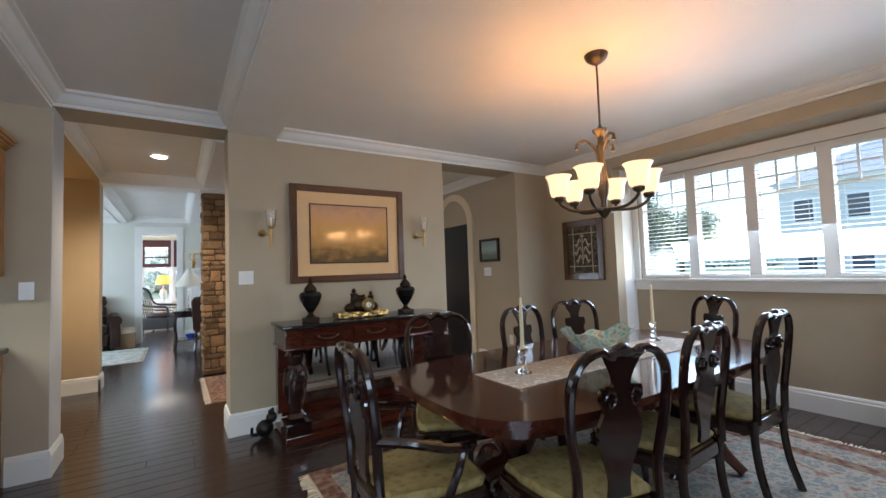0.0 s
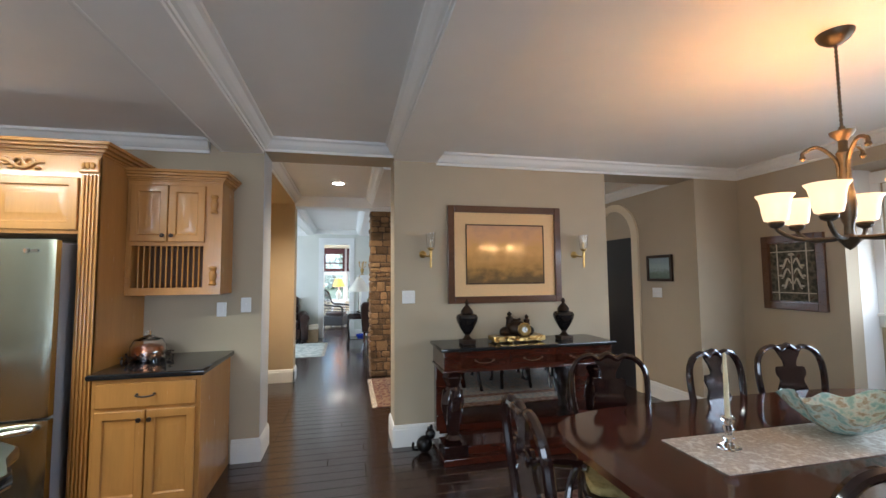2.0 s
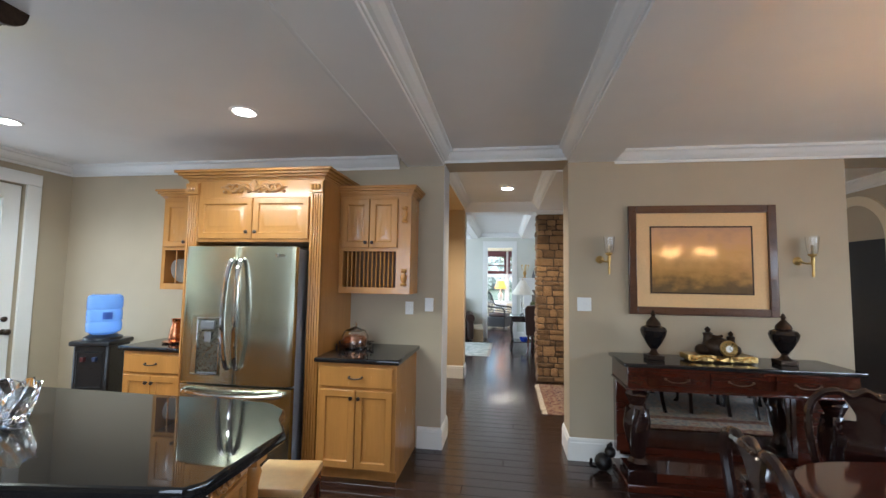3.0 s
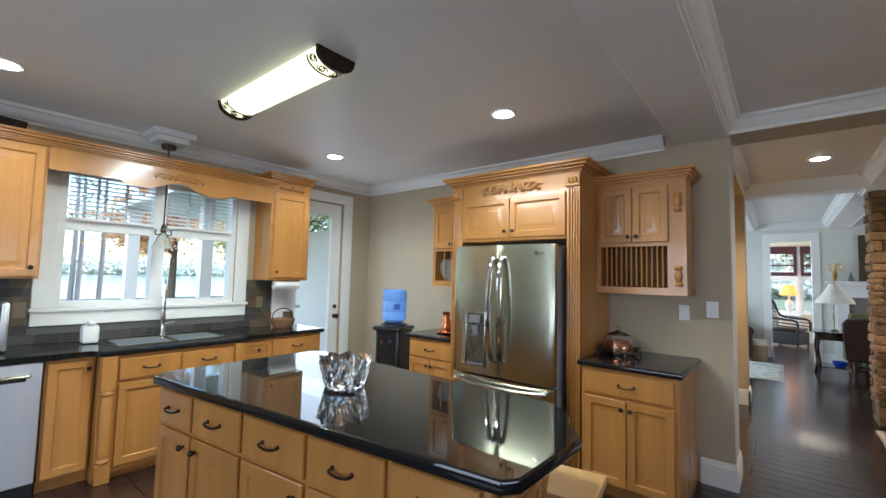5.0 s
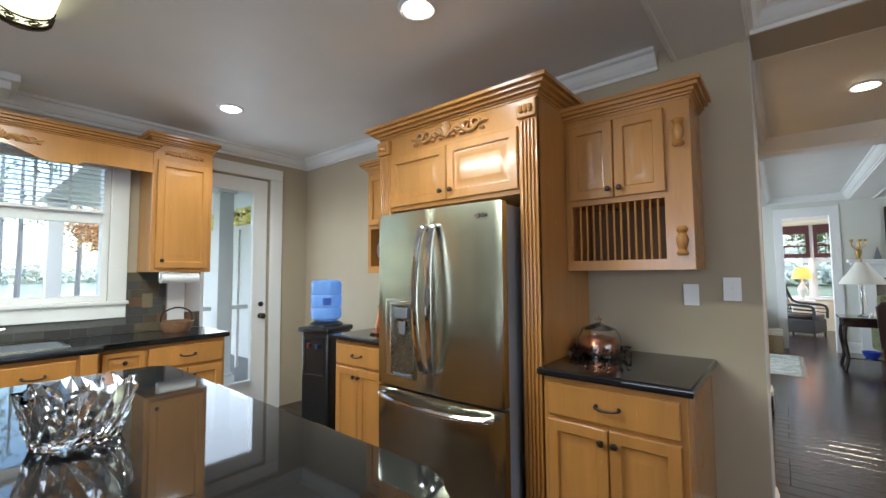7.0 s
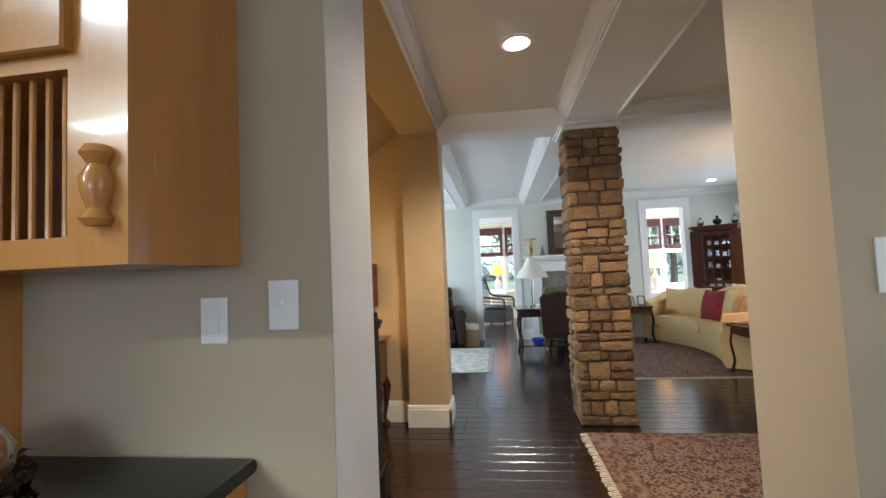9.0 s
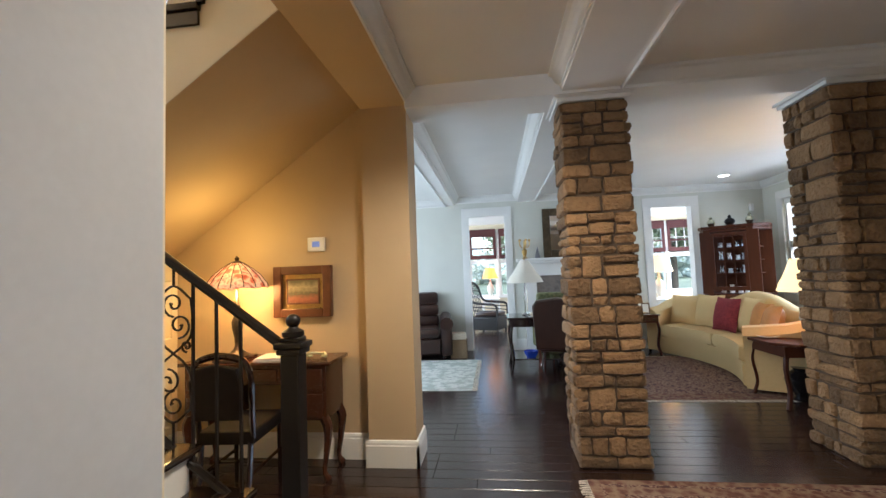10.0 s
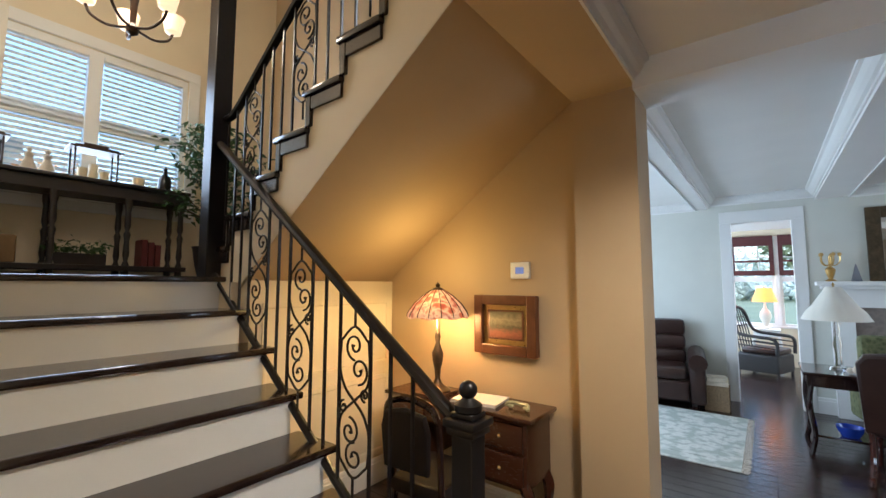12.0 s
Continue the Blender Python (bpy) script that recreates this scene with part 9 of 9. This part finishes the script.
def tree(x, y, h, cr, seed, leaf, label):
    o = thing("tree", label, "tree", pose(x, y, -0.45))
    r = random.Random(seed)
    b = bm_new()
    tube(b, smooth_path([(0, 0, 0), (0.1, 0, h * 0.3), (-0.1, 0.1, h * 0.6), (0, 0, h * 0.9)], 4), [0.22 - 0.015 * i for i in range(13)], 8)
    pts = []
    for i in range(16):
        z0 = h * r.uniform(0.3, 0.85)
        a = r.uniform(0, 6.28)
        l = cr * r.uniform(0.5, 1.0) * (1.1 - 0.5 * z0 / h)
        e = Vector((l * math.cos(a), l * math.sin(a), z0 + l * 0.5))
        tube(b, [(0, 0, z0), tuple(e * 0.5 + Vector((0, 0, z0 * 0.5 + 0.1))), tuple(e)], [0.09, 0.05, 0.02], 6)
        for k in range(480):
            pts.append(Vector((0, 0, z0)).lerp(e, r.uniform(0.35, 1.1)) + Vector((r.gauss(0, 0.45), r.gauss(0, 0.45), r.gauss(0, 0.35))))
    part("trunk", b, M_BARK, o)
    leaves("crown", o, pts, 0.24, seed + 50, leaf)
    return o


tree(-25, 8.2, 7.5, 3.2, 1, M_AUTUMN, "maple tree with thin orange autumn leaves")
tree(-34, -9.0, 8.0, 3.4, 12, M_AUTUMN, "maple tree with thin orange autumn leaves")
tree(-24, 12.0, 7.0, 3.2, 2, M_YELLOW, "yellow green tree behind the house")
for x, y in ((-30, 3.2), (-31, 4.0), (-29.5, 4.9), (-32, 5.6), (-30.5, 6.3)):
    o = thing("pine", "tall pine with a bare grey trunk by the lake", "tree", pose(x, y, -0.45), "lakeside pines")
    b = bm_new()
    tube(b, [(0, 0, 0), (0.05, 0.04, 3), (-0.04, 0.02, 6.5), (0, 0, 10)], [0.13, 0.11, 0.08, 0.03], 8)
    part("trunk", b, M_PINE, o)
    r = random.Random(int(y * 10))
    leaves("crown", o, [Vector((r.gauss(0, 0.8) * (1.2 - z / 14), r.gauss(0, 0.8) * (1.2 - z / 14), z)) for z in (r.uniform(4.5, 10.2) for k in range(160))], 0.26, int(y * 7), M_GREENS)
tree(-30, 19, 9, 3.6, 4, M_GREENS, "green tree seen from the landing")
tree(34, 17.5, 6.5, 2.8, 5, M_GREENS, "green tree by the street")
tree(23, 15.0, 6.0, 2.4, 6, M_GREENS, "green tree by the street")
tree(2.0, 26, 7.0, 3.0, 7, M_GREENS, "green tree beyond the sunroom")
tree(10, 28, 7.0, 3.0, 8, M_GREENS, "green tree beyond the sunroom")
b = bm_new()
box(b, -160, -140, -0.448, -34, 140, -0.44)
fixed("water", b, mat("lake_water", (0.20, 0.24, 0.27), 0.12, var=0.1, scale=0.3, bump=0.2, bscale=2), "pale lake behind the house", "lake")
t_ = bm_new()
bmesh.ops.create_icosphere(t_, subdivisions=1, radius=1.0)
tv, tf = [v.co.copy() for v in t_.verts], [[v.index for v in f.verts] for f in t_.faces]
t_.free()
r = random.Random(31)
wv, wf = [], []
for i in range(1500):
    side = i % 3
    if side == 0:
        c = (-170 + r.uniform(-6, 6), r.uniform(-140, 160))
    elif side == 1:
        c = (r.uniform(-60, 120), 75 + r.uniform(-6, 6))
    else:
        c = (125 + r.uniform(-6, 6), r.uniform(-60, 90))
    s = r.uniform(2.2, 4.6)
    for k in range(13):
        p = Vector((c[0] + r.gauss(0, 1.6), c[1] + r.gauss(0, 1.9), r.uniform(0.0, 1.25) * s))
        q, n0 = s * r.uniform(0.08, 0.20), len(wv)
        wv += [tuple(p + v * q * r.uniform(0.6, 1.3)) for v in tv]
        wf += [[n0 + i_ for i_ in f] for f in tf]
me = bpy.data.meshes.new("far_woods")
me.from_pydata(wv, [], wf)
# foliage paled: the haze of distance is put into its colour
me.materials.append(mat("haze_painted_foliage", (0.62, 0.66, 0.58), 0.95, var=0.15, scale=0.12))
tagged(new("far_woods", me), "far line of green woods with haze painted into their colour", "woods", kind="stuff")
fn = thing("porch_railing", "white porch railing outside the kitchen window", "railing", pose(-6.9, 0, -0.44))
for i in range(24):
    b = bm_new()
    box(b, -0.02, -3.0 + i * 0.32 - 0.02, 0, 0.02, -3.0 + i * 0.32 + 0.02, 1.30)
    part("picket", b, M_TRIM, fn, smooth=None)
b = bm_new()
box(b, -0.045, -3.1, 1.30, 0.045, 4.5, 1.36)
part("top_rail", b, M_TRIM, fn)
for y in (0.35, 2.85):
    b = bm_new()
    box(b, -0.08, y - 0.08, 0, 0.08, y + 0.08, 3.6)
    part("post", b, M_TRIM, fn)

# white porch outside the back door
b = bm_new()
box(b, -9.6, 2.3, 2.62, KX - 0.165, 4.8, 2.70)
fixed("porch_ceiling", b, M_TRIM, "white painted porch ceiling", "ceiling")
wall("wall_porch", "y", 4.805, 4.95, -9.6, KX - 0.165, -0.44, 2.30, M_TRIM)
for x, y in ((-6.05, 3.76), (-9.3, 2.5)):
    o = thing("porch_column", "square white porch column with a moulded base", "column", pose(x, y, -0.05), "porch columns")
    b = bm_new()
    box(b, -0.095, -0.095, 0.14, 0.095, 0.095, 2.55, 0.006)
    part("shaft", b, M_TRIM, o)
    b = bm_new()
    box(b, -0.135, -0.135, 0.0, 0.135, 0.135, 0.10, 0.008)
    box(b, -0.115, -0.115, 0.10, 0.115, 0.115, 0.14, 0.008)
    part("base", b, M_TRIM, o)
    b = bm_new()
    box(b, -0.125, -0.125, 2.55, 0.125, 0.125, 2.67, 0.008)
    part("capital", b, M_TRIM, o)
o = thing("porch_door", "closed white panelled door on the porch", "door", pose(-8.75, 4.80, -0.05))
b = bm_new()
for q in ((-0.10, 0.0, 0.0, 2.16), (0.82, 0.0, 0.92, 2.16), (-0.12, 2.16, 0.94, 2.27)):
    box(b, q[0], -0.03, q[1], q[2], -0.001, q[3], 0.004)
part("casing", b, M_TRIM, o)
b = bm_new()
box(b, 0.002, -0.018, 0.005, 0.818, -0.001, 2.158)
part("leaf", b, M_WHITE, o)
for x0 in (0.12, 0.46):
    for z0, z1 in ((0.2, 0.85), (1.0, 1.95)):
        b = bm_new()
        box(b, x0, -0.026, z0, x0 + 0.25, -0.0185, z1, 0.004)
        part("panel", b, M_WHITE, o)
b = bm_new()
lathe(b, [(0.028, 0.0), (0.012, 0.01), (0.012, 0.03), (0.028, 0.05), (0.001, 0.065)], 14, m=pose(0.06, -0.019, 0.98, 90))
part("knob", b, M_BRONZE, o)

# ---- floor boards ----
fl_ = bpy.data.objects["floor"]
r = random.Random(2)
near, far_v, far_f = [], [], []
PW = 0.127
y = -3.0
meshes = {}


def board_mesh(w):
    if w not in meshes:
        b = bm_new()
        e = 0.0035
        lo = [b.verts.new(p) for p in ((0, 0, -0.012), (w, 0, -0.012), (w, PW - 0.002, -0.012), (0, PW - 0.002, -0.012))]
        md = [b.verts.new(p) for p in ((0, 0, -0.003), (w, 0, -0.003), (w, PW - 0.002, -0.003), (0, PW - 0.002, -0.003))]
        tp = [b.verts.new(p) for p in ((e, e, 0), (w - e, e, 0), (w - e, PW - 0.002 - e, 0), (e, PW - 0.002 - e, 0))]
        for ra, rb in ((lo, md), (md, tp)):
            for i in range(4):
                b.faces.new((ra[i], ra[(i + 1) % 4], rb[(i + 1) % 4], rb[i]))
        b.faces.new(tp)
        me = bpy.data.meshes.new("floor_board")
        b.to_mesh(me)
        b.free()
        me.materials.append(M_FLOOR)
        meshes[w] = me
    return meshes[w]


count = 0
while y < 14.55:
    span = [f for f in FLOORS if f[0] <= y + PW / 2 < f[1]][0]
    x = span[2]
    first = r.choice((0.3, 0.6, 0.9, 1.2))
    while x < span[3] - 0.05:
        w = first or r.choice((0.9, 1.2, 1.5, 1.8))
        first = None
        w = min(w, round(span[3] - x, 3))
        if -1.4 < x + w / 2 < 1.6 and 2.6 < y < 11.2 and count < 300:
            o = bpy.data.objects.new("floor_board", board_mesh(w))
            scene.collection.objects.link(o)
            o.parent = fl_
            o.location = (x, y, r.uniform(-0.0008, 0.0))
            count += 1
        else:
            k, z = len(far_v), r.uniform(-0.0008, 0.0)
            x1, y1, e = x + w - 0.002, y + PW - 0.002, 0.0035
            far_v += [(x, y, z - 0.003), (x1, y, z - 0.003), (x1, y1, z - 0.003), (x, y1, z - 0.003), (x + e, y + e, z), (x1 - e, y + e, z), (x1 - e, y1 - e, z), (x + e, y1 - e, z)]
            far_f += [(k + 4, k + 5, k + 6, k + 7)] + [(k + i, k + (i + 1) % 4, k + 4 + (i + 1) % 4, k + 4 + i) for i in range(4)]
        x += w
    y += PW
me = bpy.data.meshes.new("floor_boards")
me.from_pydata(far_v, [], far_f)
me.materials.append(M_FLOOR)
o = bpy.data.objects.new("floor_boards", me)
scene.collection.objects.link(o)
o.parent = fl_
o["kind"] = "stuff"
